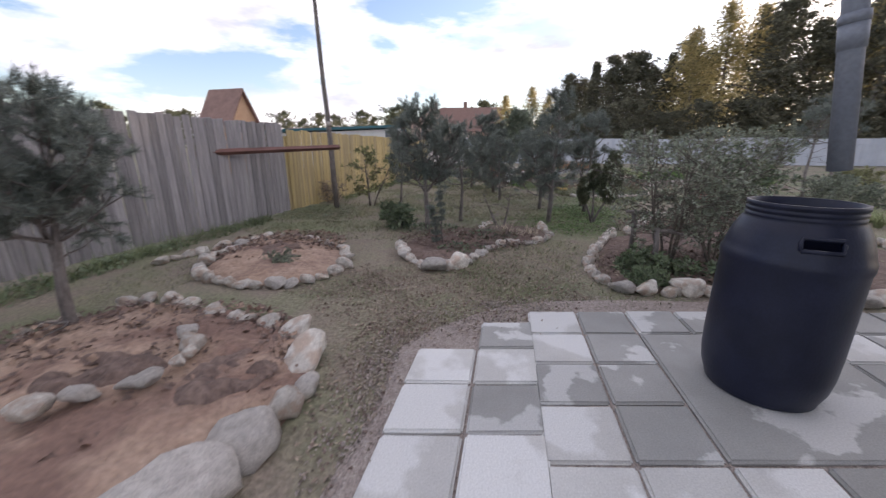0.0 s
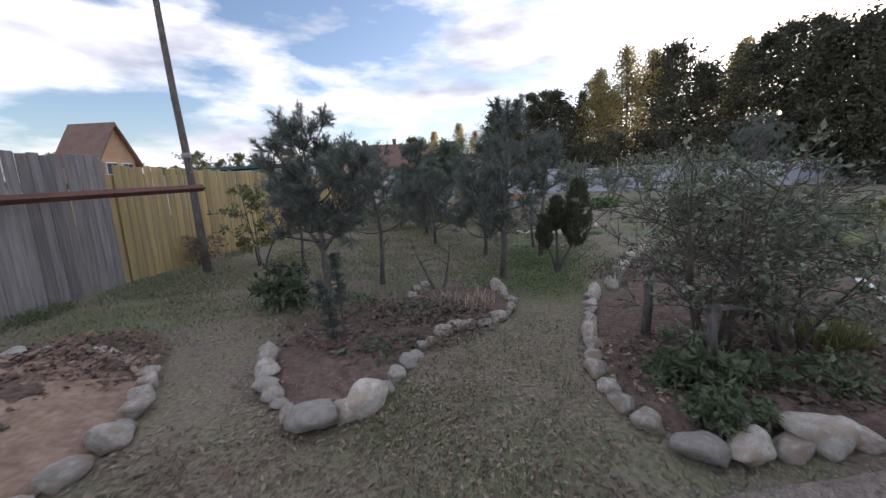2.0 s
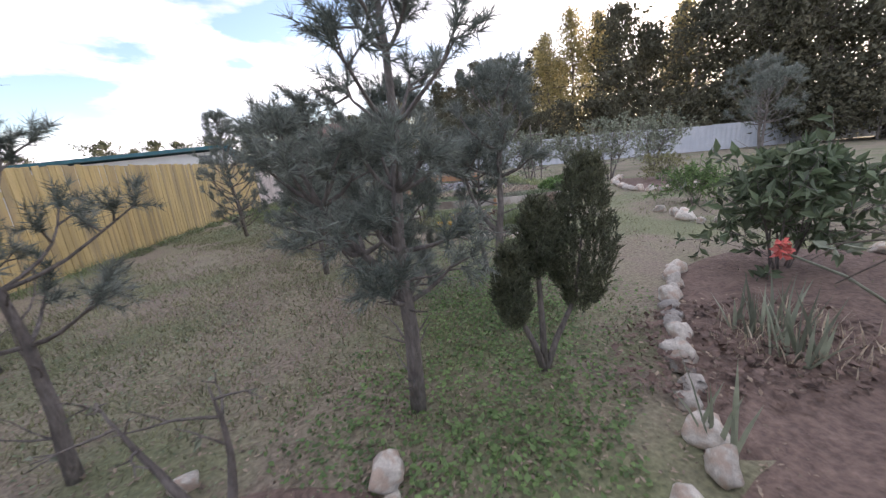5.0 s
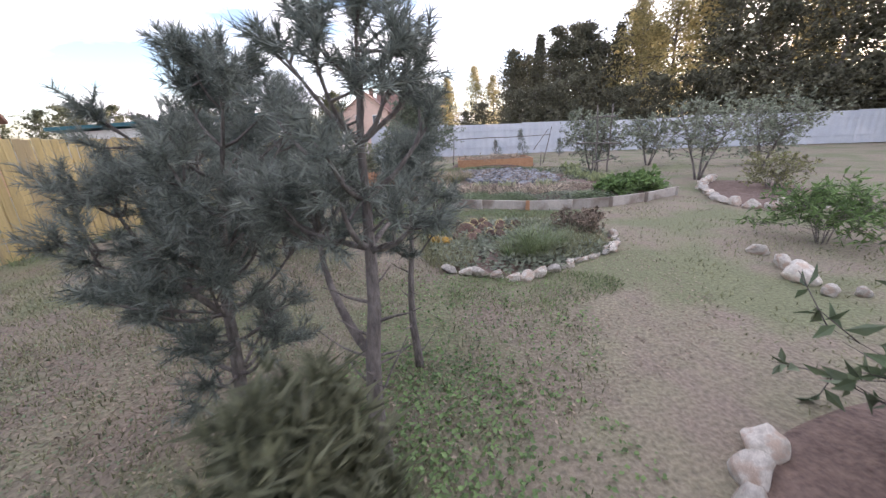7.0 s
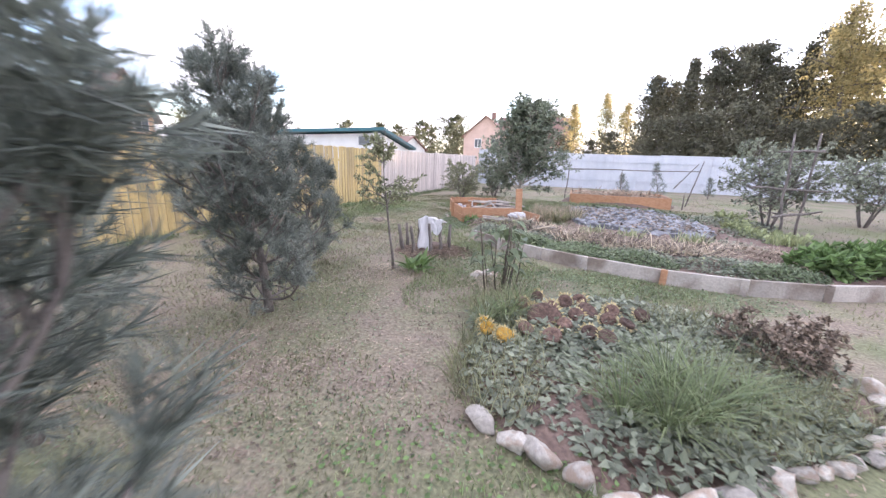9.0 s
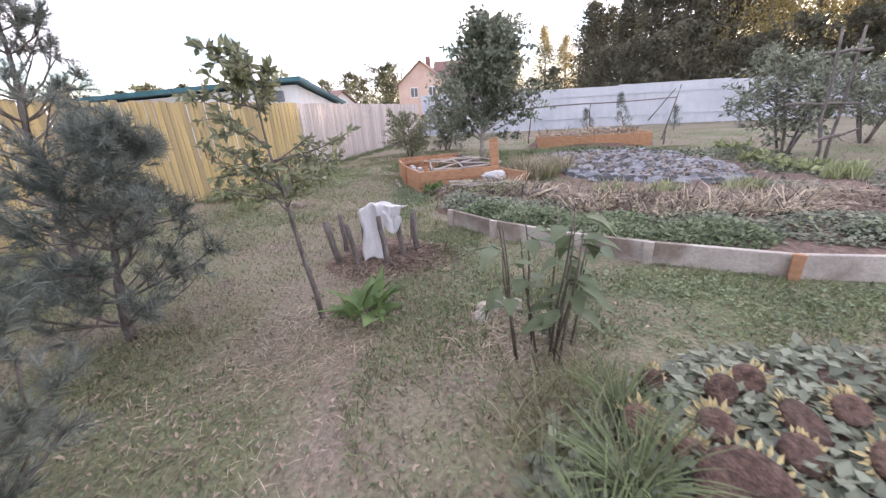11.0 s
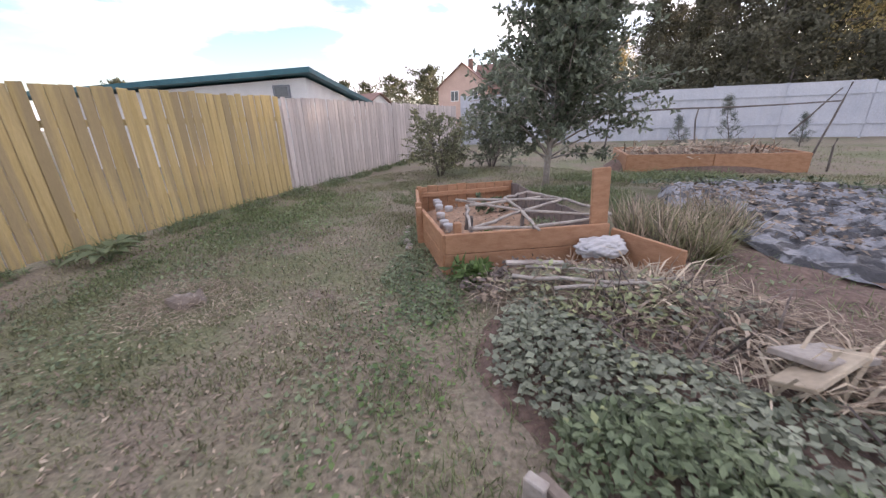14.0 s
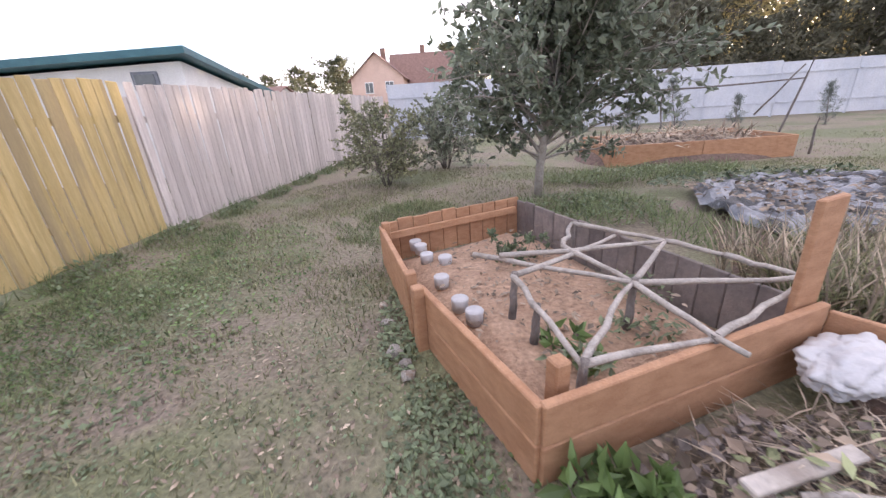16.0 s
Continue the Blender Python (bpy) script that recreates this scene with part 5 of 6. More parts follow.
litter_stuff("green_cover", [(3.2, 13.95, 0.38, 0.45), (3.1, 14.15, 0.24, 0.5), (3.55, 13.7, 0.4, 0.35), (5.4, 12.6, 0.7, 0.45), (6.6, 12.4, 0.8, 0.5), (4.0, 13.4, 0.6, 0.35)], 9000, 0.02, 0.055, M["leaf_grey"], "low leafy green cover of the vegetable bed", 103, z=0.06, flat=0.5, heap=0.13, wide=0.8, category="plants")
litter_stuff("green_cover", [(3.45, 13.35, 0.4, 0.35), (3.9, 13.0, 0.5, 0.35), (4.6, 12.65, 0.6, 0.4), (5.3, 12.3, 0.6, 0.35), (7.9, 12.7, 0.5, 0.35), (7.0, 12.2, 0.6, 0.3), (3.7, 12.85, 0.35, 0.2), (4.5, 12.3, 0.45, 0.2)], 17000, 0.02, 0.065, M["leaf_bed"], "green seedlings in the vegetable bed", 104, z=0.06, flat=0.7, heap=0.17, wide=0.5, category="plants")
tuft_stuff("tall_grass", [(4.35, 15.65, 0.35, 0.4), (4.9, 16.1, 0.3, 0.35), (4.3, 16.2, 0.25, 0.3)], 900, 0.2, 0.5, M["straw"], "clump of tall yellowing grass", 105, z=0.05, width=0.006, bend=0.42)
tuft_stuff("tall_grass", [(4.4, 15.7, 0.4, 0.45), (4.9, 16.1, 0.3, 0.35)], 900, 0.2, 0.42, M["grass"], "green blades in the tall grass clump", 106, z=0.05, width=0.006, bend=0.42)
bm = bmesh.new()
bmesh.ops.create_icosphere(bm, subdivisions=5, radius=1.0)
for v in bm.verts:
    v.co = Vector((v.co.x * 0.2, v.co.y * 0.13, max(v.co.z, -0.5) * 0.085)) * (0.95 + 0.2 * noise.noise(v.co * 1.6) + 0.26 * abs(noise.noise(v.co * 3.0)) + 0.09 * abs(noise.noise(v.co * 7.5)) + 0.02 * noise.noise(v.co * 15))
tagged(part("sack", bm_mesh("sack", bm, M["sack"], True), at=pose(3.67, 15.21, 0.2, 0, 0, 20)), "crumpled white plastic sack on the straw heap", "sack")
tagged(part("plank", box_mesh("plank", (0.42, 0.05, 0.02), M["edging"], 0.004), at=pose(3.12, 14.86, 0.19, 4, 3, 10)), "thin weathered plank lying on the heap", "plank")

# stake ring with rag
sr = holder("stake_ring", (2.33, 12.25, 0), "ring of rough stakes driven round an old stump", "stake ring")
for i, (x, y, h, lx, ly) in enumerate(((2.0, 12.06, 0.42, -0.09, 0.02), (2.2, 11.97, 0.42, -0.07, 0.0), (1.95, 12.42, 0.38, -0.03, 0.03), (2.46, 11.98, 0.47, -0.06, 0.02), (2.56, 12.14, 0.45, -0.03, 0.0), (2.65, 12.32, 0.42, 0.0, 0.02), (2.58, 12.58, 0.36, 0.03, 0.03), (2.1, 12.6, 0.34, -0.03, 0.04), (1.93, 12.2, 0.38, -0.05, 0.0))):
    stick((x - 2.33, y - 12.25, -0.05), (x - 2.33 + lx, y - 12.25 + ly, h), 0.027, 0.006, 120 + i, sr, "bark", "stake")
rag = bmesh.new()
cols, rowsn = 30, 40
grid_v = []
for j in range(rowsn):
    u = j / (rowsn - 1)
    for i in range(cols):
        s = i / (cols - 1)
        top = 0.53 + 0.035 * math.sin(s * 5.0) + 0.02 * s
        px = -0.09 + 0.33 * s
        if u < 0.5:
            low = 0.07 + 0.03 * math.sin(s * 9) if s < 0.5 else 0.33 + 0.05 * math.sin(s * 14)
            py, pz = -0.24 - 0.03 * (0.5 - u) + 0.12 * s, low + (top - low) * (u / 0.5)
        else:
            py, pz = -0.24 + 0.12 * s + 0.44 * (u - 0.5) / 0.5, top - 0.05 * math.sin(math.pi * (u - 0.5)) - 0.05 * ((u - 0.5) * 2) ** 2
        w = noise.noise(Vector((s * 4, u * 5, 2)))
        grid_v.append(rag.verts.new((px + 0.03 * w, py + 0.04 * noise.noise(Vector((s * 5, u * 3, 7))) + 0.012 * noise.noise(Vector((s * 14, u * 9, 1))), pz + 0.02 * w + 0.012 * noise.noise(Vector((s * 12, u * 12, 5))))))
for j in range(rowsn - 1):
    for i in range(cols - 1):
        rag.faces.new((grid_v[j * cols + i], grid_v[j * cols + i + 1], grid_v[(j + 1) * cols + i + 1], grid_v[(j + 1) * cols + i]))
bmesh.ops.solidify(rag, geom=list(rag.faces), thickness=0.006)
tagged(part("rag", bm_mesh("rag", rag, M["rag"], True), at=(2.33, 12.25, 0)), "torn white cloth draped over the stakes", "cloth")
litter_stuff("mulch", [(2.62, 12.2, 0.42, 0.4), (2.3, 12.1, 0.4, 0.4)], 2400, 0.025, 0.11, M["litter"], "dry mulch round the stakes", 107, flat=0.3, heap=0.1, wide=0.15, category="straw")
soil_bed("stump_soil", [(1.8, 12.1), (2.2, 11.8), (2.7, 11.95), (2.9, 12.3), (2.6, 12.75), (2.1, 12.75)], 0.05, M["soil"], "dark soil round the stakes", 0.03, seed=16)

def big_leaf(c, d, n, length, width, rng):
    """A broad heart-shaped leaf: five stations, folded along its rib and drooping at the tip."""
    side = d.cross(n).normalized()
    vs, fs = [], []
    droop = rng.uniform(0.15, 0.5)
    for k, w in enumerate((0.25, 0.85, 1.0, 0.72, 0.38, 0.04)):
        f = k / 5
        p = c + d * length * f - n * length * droop * f * f
        up = n * width * (0.16 + 0.08 * rng.random())
        vs += [p + side * width * 0.5 * w + up * w, p, p - side * width * 0.5 * w + up * w]
    for k in range(5):
        o = 3 * k
        fs += [(o, o + 1, o + 4, o + 3), (o + 1, o + 2, o + 5, o + 4)]
    return vs, fs


# sunflower heads laid to dry
def sunflower(x, y, r, tilt, yaw, fresh, seed, z=0.1):
    rng = random.Random(seed)
    r *= 0.78
    t = holder("sunflower_head", pose(x, y, z, tilt, 0, yaw), "bright yellow cut sunflower head lying on leaves" if fresh else "dried brown sunflower head lying on leaves", "sunflower", "sunflower heads drying on the bed")
    part("disc", mesh_of("disc", *lathe([(0.0, -0.03), (r * 0.8, -0.028), (r, 0.0), (r * 0.97, 0.022), (r * 0.7, 0.03), (r * 0.35, 0.02), (0.0, 0.01)], 22), M["sun_disc_y" if fresh else "sun_disc"], True), t)
    ch = []
    gap = rng.uniform(0, 6.28)
    for k in range(34):
        a = 6.28 * k / 34 + rng.uniform(-0.1, 0.1)
        if not fresh and math.cos(a - gap) > rng.uniform(-0.4, 0.9):
            continue
        d = Vector((math.cos(a), math.sin(a), rng.uniform(-0.3, 0.7))).normalized()
        ch.append(leaf(Vector((math.cos(a) * r * 0.95, math.sin(a) * r * 0.95, 0)), d, Vector((0, 0, 1)), rng.uniform(0.025, 0.06), 0.018))
    part("bract_fringe", mesh_of("bract_fringe", *join(ch), M["petal"]), t, "dry pale yellow bracts", kind="stuff")
for i, (x, y, r, tl, yw, fr) in enumerate(((3.44, 9.70, 0.05, 25, 20, True), (3.48, 9.58, 0.075, 30, 0, True), (3.62, 9.50, 0.09, 20, 40, True), (3.75, 10.2, 0.085, 45, 10, False), (3.94, 9.90, 0.19, 42, -10, False), (4.34, 10.18, 0.12, 30, 50, False), (3.78, 9.66, 0.09, 35, 60, False), (3.98, 9.58, 0.10, 25, -30, False), (4.40, 9.66, 0.095, 35, 30, False), (4.1, 9.83, 0.08, 25, 0, False), (4.56, 10.24, 0.08, 40, 0, False), (3.9, 10.42, 0.075, 70, 30, False), (4.16, 10.36, 0.09, 60, 20, False), (4.62, 9.98, 0.085, 20, 70, False), (4.22, 10.05, 0.09, 35, 15, False), (4.02, 10.18, 0.08, 40, -20, False), (4.48, 10.02, 0.085, 50, 5, False), (3.86, 10.06, 0.07, 55, 20, False), (4.3, 10.42, 0.09, 60, -10, False), (4.8, 10.2, 0.09, 35, 30, False), (4.28, 9.72, 0.085, 30, -15, False))):
    sunflower(x, y, r, tl, yw, fr, 130 + i)
litter_stuff("green_cover", [(4.1, 9.9, 0.8, 0.6), (4.7, 9.3, 0.9, 0.7), (5.2, 9.8, 0.8, 0.6), (3.8, 9.3, 0.45, 0.7), (4.45, 8.62, 0.5, 0.28), (5.2, 9.0, 0.5, 0.25), (4.7, 10.4, 0.8, 0.35), (5.4, 10.1, 0.4, 0.4)], 11500, 0.035, 0.09, M["leaf_grey"], "withered grey-green leaves under the sunflower heads", 108, z=0.03, flat=0.45, heap=0.08, wide=0.6, category="plants")
tuft_stuff("tall_grass", [(3.55, 10.2, 0.3, 0.45), (4.8, 9.0, 0.6, 0.4), (5.3, 9.3, 0.5, 0.45), (3.6, 9.2, 0.35, 0.6), (5.3, 10.2, 0.5, 0.4)], 5200, 0.08, 0.34, M["grass"], "long grass in the sunflower bed", 109, width=0.0035, bend=0.75)
stl = holder("flower_stalks", (3.52, 10.76, 0), "clump of dark upright stalks with large green leaves", "plant")
sr_ = random.Random(77)
ch, lf = [], []
for k in range(15):
    a, r = sr_.uniform(0, 6.28), sr_.uniform(0.03, 0.2)
    b = Vector((r * math.cos(a), r * math.sin(a) * 0.7, -0.02))
    e = b + Vector((math.cos(a) * 0.1, math.sin(a) * 0.1, sr_.uniform(0.55, 0.84)))
    part("stalk", mesh_of("stalk", *tube([b, b.lerp(e, 0.35) + Vector((sr_.uniform(-0.015, 0.015), 0.01, 0)), b.lerp(e, 0.7) + Vector((sr_.uniform(-0.015, 0.015), 0, 0)), e], [0.007, 0.006, 0.005, 0.003], 5), M["stem"], True), stl)
    for q in range(4):
        d = Vector((sr_.gauss(0, 1), sr_.gauss(0, 1), sr_.uniform(-0.6, 0.2))).normalized()
        p = b.lerp(e, sr_.uniform(0.35, 1.0))
        stalk_leaf = join([tube([p, p + d * 0.05 + Vector((0, 0, 0.02))], [0.003, 0.002], 3, False), big_leaf(p + d * 0.05 + Vector((0, 0, 0.02)), d, (Vector((0, 0, 1)) - d * d.z).normalized(), sr_.uniform(0.09, 0.17), sr_.uniform(0.07, 0.11), sr_)])
        part("leaf", mesh_of("leaf", *stalk_leaf, M["leaf_mid"], True), stl)

# red bloom on its stem, stub post in the rose bed
rbm = holder("red_flower", (4.59, 5.08, 0), "fallen red gladiolus bloom on a long pale stem", "flower")
part("stem", mesh_of("stem", *tube([(0.55, -0.45, -0.02), (0.3, -0.2, 0.25), (0.0, 0.0, 0.42), (-0.05, 0.03, 0.5)], [0.012, 0.011, 0.009, 0.006], 6), M["leaf_grey"], True), rbm)
fr_ = random.Random(3)
part("petals", mesh_of("petals", *join([leaf(Vector((0.02 - 0.07 * fr_.random(), 0.01, 0.39 + 0.12 * fr_.random())), rand_dir(fr_), rand_dir(fr_).cross(Vector((0.3, 0.5, 0.8))).normalized(), 0.06, 0.045) for _ in range(30)]), M["flower_red"]), rbm)
sp = holder("stub_post", (2.31, 3.0, 0), "short sawn branch stub with a crosspiece", "post")
part("upright", mesh_of("upright", *tube([(0, 0, -0.05), (0.01, 0, 0.3), (0.0, 0.02, 0.55)], [0.035, 0.032, 0.03], 8), M["bark"], True), sp)
part("crosspiece", mesh_of("crosspiece", *tube([(-0.12, -0.03, 0.57), (0.1, 0.04, 0.55), (0.35, 0.08, 0.5)], [0.02, 0.028, 0.018], 7), M["bark"], True), sp)
tagged(part("log", mesh_of("log", *tube([(3.43, 3.36, 0.38), (3.91, 3.66, 0.47), (4.47, 3.84, 0.41)], [0.02, 0.03, 0.018], 7), M["bark_pale"], True)), "pale dead branch lying in the rose bush", "branch")


# ---- ground cover ----
tuft_stuff("grass", [(1.28, 2.58, 1.11, 1.33), (-1.12, 5.28, 2.59, 1.51), (-2.12, 6.63, 1.29, 1.29), (2.47, 5.60, 1.39, 1.01), (1.44, 7.26, 3.02, 2.01), (0.3, 9.0, 2.2, 2.4)], 70000, 0.02, 0.06, M["grass"], "short sparse grass of the front lawn", 201, patchy=True, width=0.0035)
tuft_stuff("grass", [(0.8, 12.5, 2.4, 2.2), (0.7, 15.4, 2.0, 2.0), (0.8, 18.0, 1.8, 2.0), (4.2, 11.2, 1.6, 0.7), (3.0, 12.8, 0.7, 0.8), (2.6, 19.8, 2.6, 1.8), (6.5, 19.4, 3.0, 0.7)], 108000, 0.02, 0.06, M["grass"], "short grass of the lawn beside the yellow fence", 202, patchy=True, width=0.0035)
tuft_stuff("grass", [(5.8, 10.8, 2.6, 0.7), (8.5, 9.5, 3.0, 2.5), (11.0, 19.0, 4.0, 4.0), (7.0, 24.5, 6.0, 3.0), (5.28, 2.21, 2.10, 0.79), (8.37, 5.92, 3.26, 3.26)], 34000, 0.02, 0.055, M["grass"], "thin grass between the beds", 203, patchy=True, width=0.005)
litter_stuff("clover", [(2.21, 5.19, 1.11, 0.74), (3.13, 6.09, 1.06, 0.93), (3.62, 7.57, 0.99, 1.13), (2.35, 14.2, 0.35, 1.2), (0.3, 17.0, 0.9, 1.5), (-0.6, 16.2, 0.4, 1.6)], 8000, 0.015, 0.038, M["leaf_green"], "patches of broad-leaved green weeds", 204, flat=0.5, wide=0.75, heap=0.03, category="weeds")
litter_stuff("weeds", [(0.59, 3.78, 0.78, 0.56), (2.48, 2.33, 0.58, 0.46), (3.87, 2.80, 1.00, 0.75), (-2.47, 6.17, 0.84, 0.84)], 1700, 0.025, 0.06, M["leaf_dark"], "dark green weeds among the beds", 205, flat=0.6, wide=0.6, heap=0.05, category="weeds")
litter_stuff("dead_leaves", [(1.11, 3.49, 2.71, 1.80), (0.51, 5.82, 3.01, 1.85), (2.72, 8.37, 3.33, 2.22), (1.8, 9.6, 2.0, 1.6), (1.6, 11.6, 1.7, 1.5), (1.2, 14.2, 1.6, 1.8)], 34000, 0.012, 0.04, M["litter"], "dead leaves scattered over the lawn", 206, flat=0.4, wide=0.45)
litter_stuff("straw_patch", [(2.15, 10.7, 0.35, 0.3), (0.65, 14.4, 0.35, 0.25), (3.3, 11.0, 0.4, 0.4)], 900, 0.04, 0.12, M["straw"], "dry straw on the lawn", 207, flat=0.2, wide=0.04, heap=0.05, category="straw")
litter_stuff("pebbles", [(1.33, 1.53, 0.97, 0.17), (-0.32, 0.34, 0.11, 0.75)], 1500, 0.012, 0.03, M["gravel"], "small gravel scattered by the paving", 208, flat=0.5, wide=0.8, category="gravel")
tuft_stuff("iris_leaves", [(2.96, 4.32, 0.09, 0.09), (4.05, 4.87, 0.13, 0.13), (3.89, 4.60, 0.13, 0.13)], 60, 0.25, 0.5, M["leaf_grey"], "long grey-green iris leaves in the bed", 209, width=0.013, bend=0.25, category="plants")
tuft_stuff("dry_stubble", [(1.13, 4.15, 0.40, 0.23), (4.10, 4.69, 0.45, 0.4)], 420, 0.06, 0.2, M["straw_pale"], "pale dry stubble in the bed", 210, width=0.006, bend=0.3, category="plants")
tuft_stuff("grass_clump", [(3.43, 2.58, 0.22, 0.18)], 900, 0.14, 0.28, M["leaf_yellow"], "dense round green grass clump in the bed", 211, width=0.005, bend=0.4)

litter_stuff("dead_leaves", [(0.4, 3.9, 1.0, 0.6), (0.9, 4.3, 0.7, 0.45), (2.5, 2.6, 0.9, 0.6), (3.7, 2.6, 0.9, 0.7), (3.9, 4.9, 0.9, 0.55)], 3200, 0.015, 0.05, M["litter"], "dead leaves lying on the garden beds", 221, z=0.035, flat=0.35, wide=0.55)
litter_stuff("clods", [(0.4, 3.8, 1.0, 0.6), (-2.1, 3.4, 0.8, 0.8), (-2.0, 0.7, 1.1, 0.9), (3.9, 4.8, 0.9, 0.55), (2.8, 2.5, 1.0, 0.6)], 6500, 0.015, 0.06, M["soil"], "loose crumbs of earth on the beds", 222, z=0.045, flat=0.6, wide=0.9, heap=0.05, category="soil")
litter_stuff("weeds", [(0.25, 3.25, 0.35, 0.25), (0.7, 4.0, 0.45, 0.3), (-0.2, 4.5, 0.5, 0.4), (4.0, 3.0, 0.8, 0.6), (2.9, 2.2, 0.5, 0.3)], 2600, 0.02, 0.055, M["leaf_dark"], "dark green weeds in the beds", 223, z=0.03, flat=0.6, wide=0.7, heap=0.07, category="weeds")
litter_stuff("clover", [(2.2, 5.0, 0.9, 0.55), (2.75, 5.9, 0.6, 0.6), (3.0, 6.4, 0.7, 0.8), (2.2, 4.5, 0.5, 0.4)], 5200, 0.015, 0.04, M["leaf_green"], "green weeds round the pine and juniper", 224, flat=0.5, wide=0.75, heap=0.03, category="weeds")
tagged(part("plank", box_mesh("plank", (2.4, 0.09, 0.03), M["plaster"], 0.004), at=pose(4.7, 2.93, 0.05, 0, 2, 42.6)), "long narrow white-painted plank lying in the bed", "plank")
mr_ = holder("plant_support", (2.40, 1.36, 0), "bent dark metal plant support by the terrace", "plant support")
part("rod", mesh_of("rod", *tube([(0.12, -0.12, 0.01), (0.02, 0.0, 0.02), (0.0, 0.02, 0.06), (0.02, 0.03, 0.3), (0.05, 0.04, 0.36), (0.2, 0.06, 0.38), (0.4, 0.06, 0.36)], [0.007] * 7, 6), M["pipe"], True), mr_)
part("rod", mesh_of("rod", *tube([(0.4, 0.06, 0.36), (0.45, 0.05, 0.2), (0.46, 0.04, -0.02)], [0.007] * 3, 6), M["pipe"], True), mr_)

litter_stuff("clods", [(3.1, 14.98, 0.35, 0.14), (3.45, 14.9, 0.4, 0.2), (2.9, 14.75, 0.3, 0.25)], 650, 0.015, 0.055, M["compost"], "dark crumbly compost before the raised bed", 231, z=0.05, flat=0.6, wide=0.9, heap=0.14, category="compost")
litter_stuff("lawn_weeds", [(1.3, 2.6, 1.1, 1.3), (0.6, 5.8, 3.0, 1.8), (1.4, 7.4, 2.6, 1.8), (2.6, 9.6, 1.5, 1.4), (1.6, 11.6, 1.8, 1.4), (1.4, 14.2, 1.7, 1.9), (4.6, 11.0, 1.6, 0.8), (0.8, 17.0, 1.8, 2.0)], 22000, 0.010, 0.028, M["leaf_mid"], "small broad-leaved weeds in the lawn", 232, flat=0.5, wide=0.7, category="weeds")
tuft_stuff("stubble", [(5.0, 13.95, 0.2, 0.1), (5.65, 13.85, 0.22, 0.1), (6.6, 13.8, 0.25, 0.12), (8.4, 14.4, 0.3, 0.2)], 300, 0.12, 0.26, M["leaf_pale"], "pale green blades beside the ground cloth", 233, z=0.1, width=0.012, bend=0.3, category="plants")
litter_stuff("green_cover", [(9.0, 13.6, 0.8, 0.8), (8.6, 15.2, 0.8, 0.9), (8.8, 17.2, 1.0, 1.0), (7.2, 13.9, 0.8, 0.4)], 6000, 0.03, 0.08, M["leaf_grey"], "low grey-green plants of the far beds", 234, z=0.06, flat=0.5, heap=0.12, wide=0.6, category="plants")
litter_stuff("straw_patch", [(6.2, 10.7, 1.6, 0.5), (1.9, 10.3, 0.8, 0.7), (1.6, 8.9, 0.9, 0.7), (0.7, 14.4, 0.5, 0.4)], 3600, 0.03, 0.11, M["straw"], "dry straw and needles on the lawn", 235, flat=0.2, wide=0.035, heap=0.02, category="straw")

tuft_stuff("grass", [(3.3, 11.7, 0.8, 0.5), (2.95, 12.9, 0.4, 0.8), (2.6, 13.9, 0.35, 0.7), (4.6, 11.2, 1.2, 0.5), (2.9, 10.6, 0.4, 0.7), (-0.2, 16.5, 0.5, 2.2), (1.9, 18.3, 0.8, 0.9), (4.3, 8.0, 0.9, 0.4)], 42000, 0.025, 0.09, M["grass_green"], "greener grass along the beds", 241, patchy=True, width=0.003, bend=0.7)
litter_stuff("clover", [(2.12, 15.15, 0.2, 0.45), (2.4, 14.6, 0.22, 0.35), (1.95, 16.1, 0.12, 0.5)], 2600, 0.015, 0.045, M["leaf_mid"], "broad-leaved weeds beside the raised bed", 242, flat=0.5, wide=0.6, heap=0.03, category="weeds")
litter_stuff("dead_leaves", [(2.9, 15.9, 0.6, 0.45), (2.6, 16.5, 0.45, 0.5), (3.0, 16.8, 0.3, 0.4)], 420, 0.015, 0.06, M["litter"], "dry leaves on the sand of the raised bed", 243, z=0.155, flat=0.35, wide=0.5)
litter_stuff("weeds", [(3.1, 15.6, 0.22, 0.12), (3.3, 15.95, 0.15, 0.2), (2.75, 15.45, 0.15, 0.1)], 260, 0.02, 0.07, M["leaf_mid"], "small weeds in the raised bed", 244, z=0.155, flat=0.7, heap=0.05, wide=0.4, category="weeds")
for x, y, k in ((2.0, 15.62, 0.07), (1.94, 15.8, 0.09), (1.98, 15.72, 0.06), (1.88, 16.1, 0.08), (1.84, 16.3, 0.07)):
    stone(x, y, k)

tuft_stuff("dry_blades", [(4.55, 13.25, 0.22, 0.12), (4.85, 13.4, 0.2, 0.12), (5.25, 12.95, 0.25, 0.14), (5.7, 12.95, 0.3, 0.15), (4.2, 13.75, 0.25, 0.12), (6.3, 13.0, 0.4, 0.2), (3.8, 14.6, 0.2, 0.15)], 620, 0.2, 0.48, M["straw_pale"], "collapsed clumps of long pale dry blades", 251, z=0.1, width=0.009, bend=1.6, category="straw")
tuft_stuff("dry_blades", [(5.0, 13.3, 0.9, 0.4), (6.0, 13.1, 0.8, 0.4), (3.8, 14.3, 0.5, 0.4)], 700, 0.15, 0.45, M["compost"], "dark rotted stalks on the vegetable bed", 252, z=0.1, width=0.007, bend=1.4, category="stalks")
tagged(part("board_offcut", box_mesh("board_offcut", (0.32, 0.2, 0.03), M["edging"], 0.004), at=pose(4.2, 13.85, 0.2, -14, 6, 20)), "short pale board lying on the straw", "board")
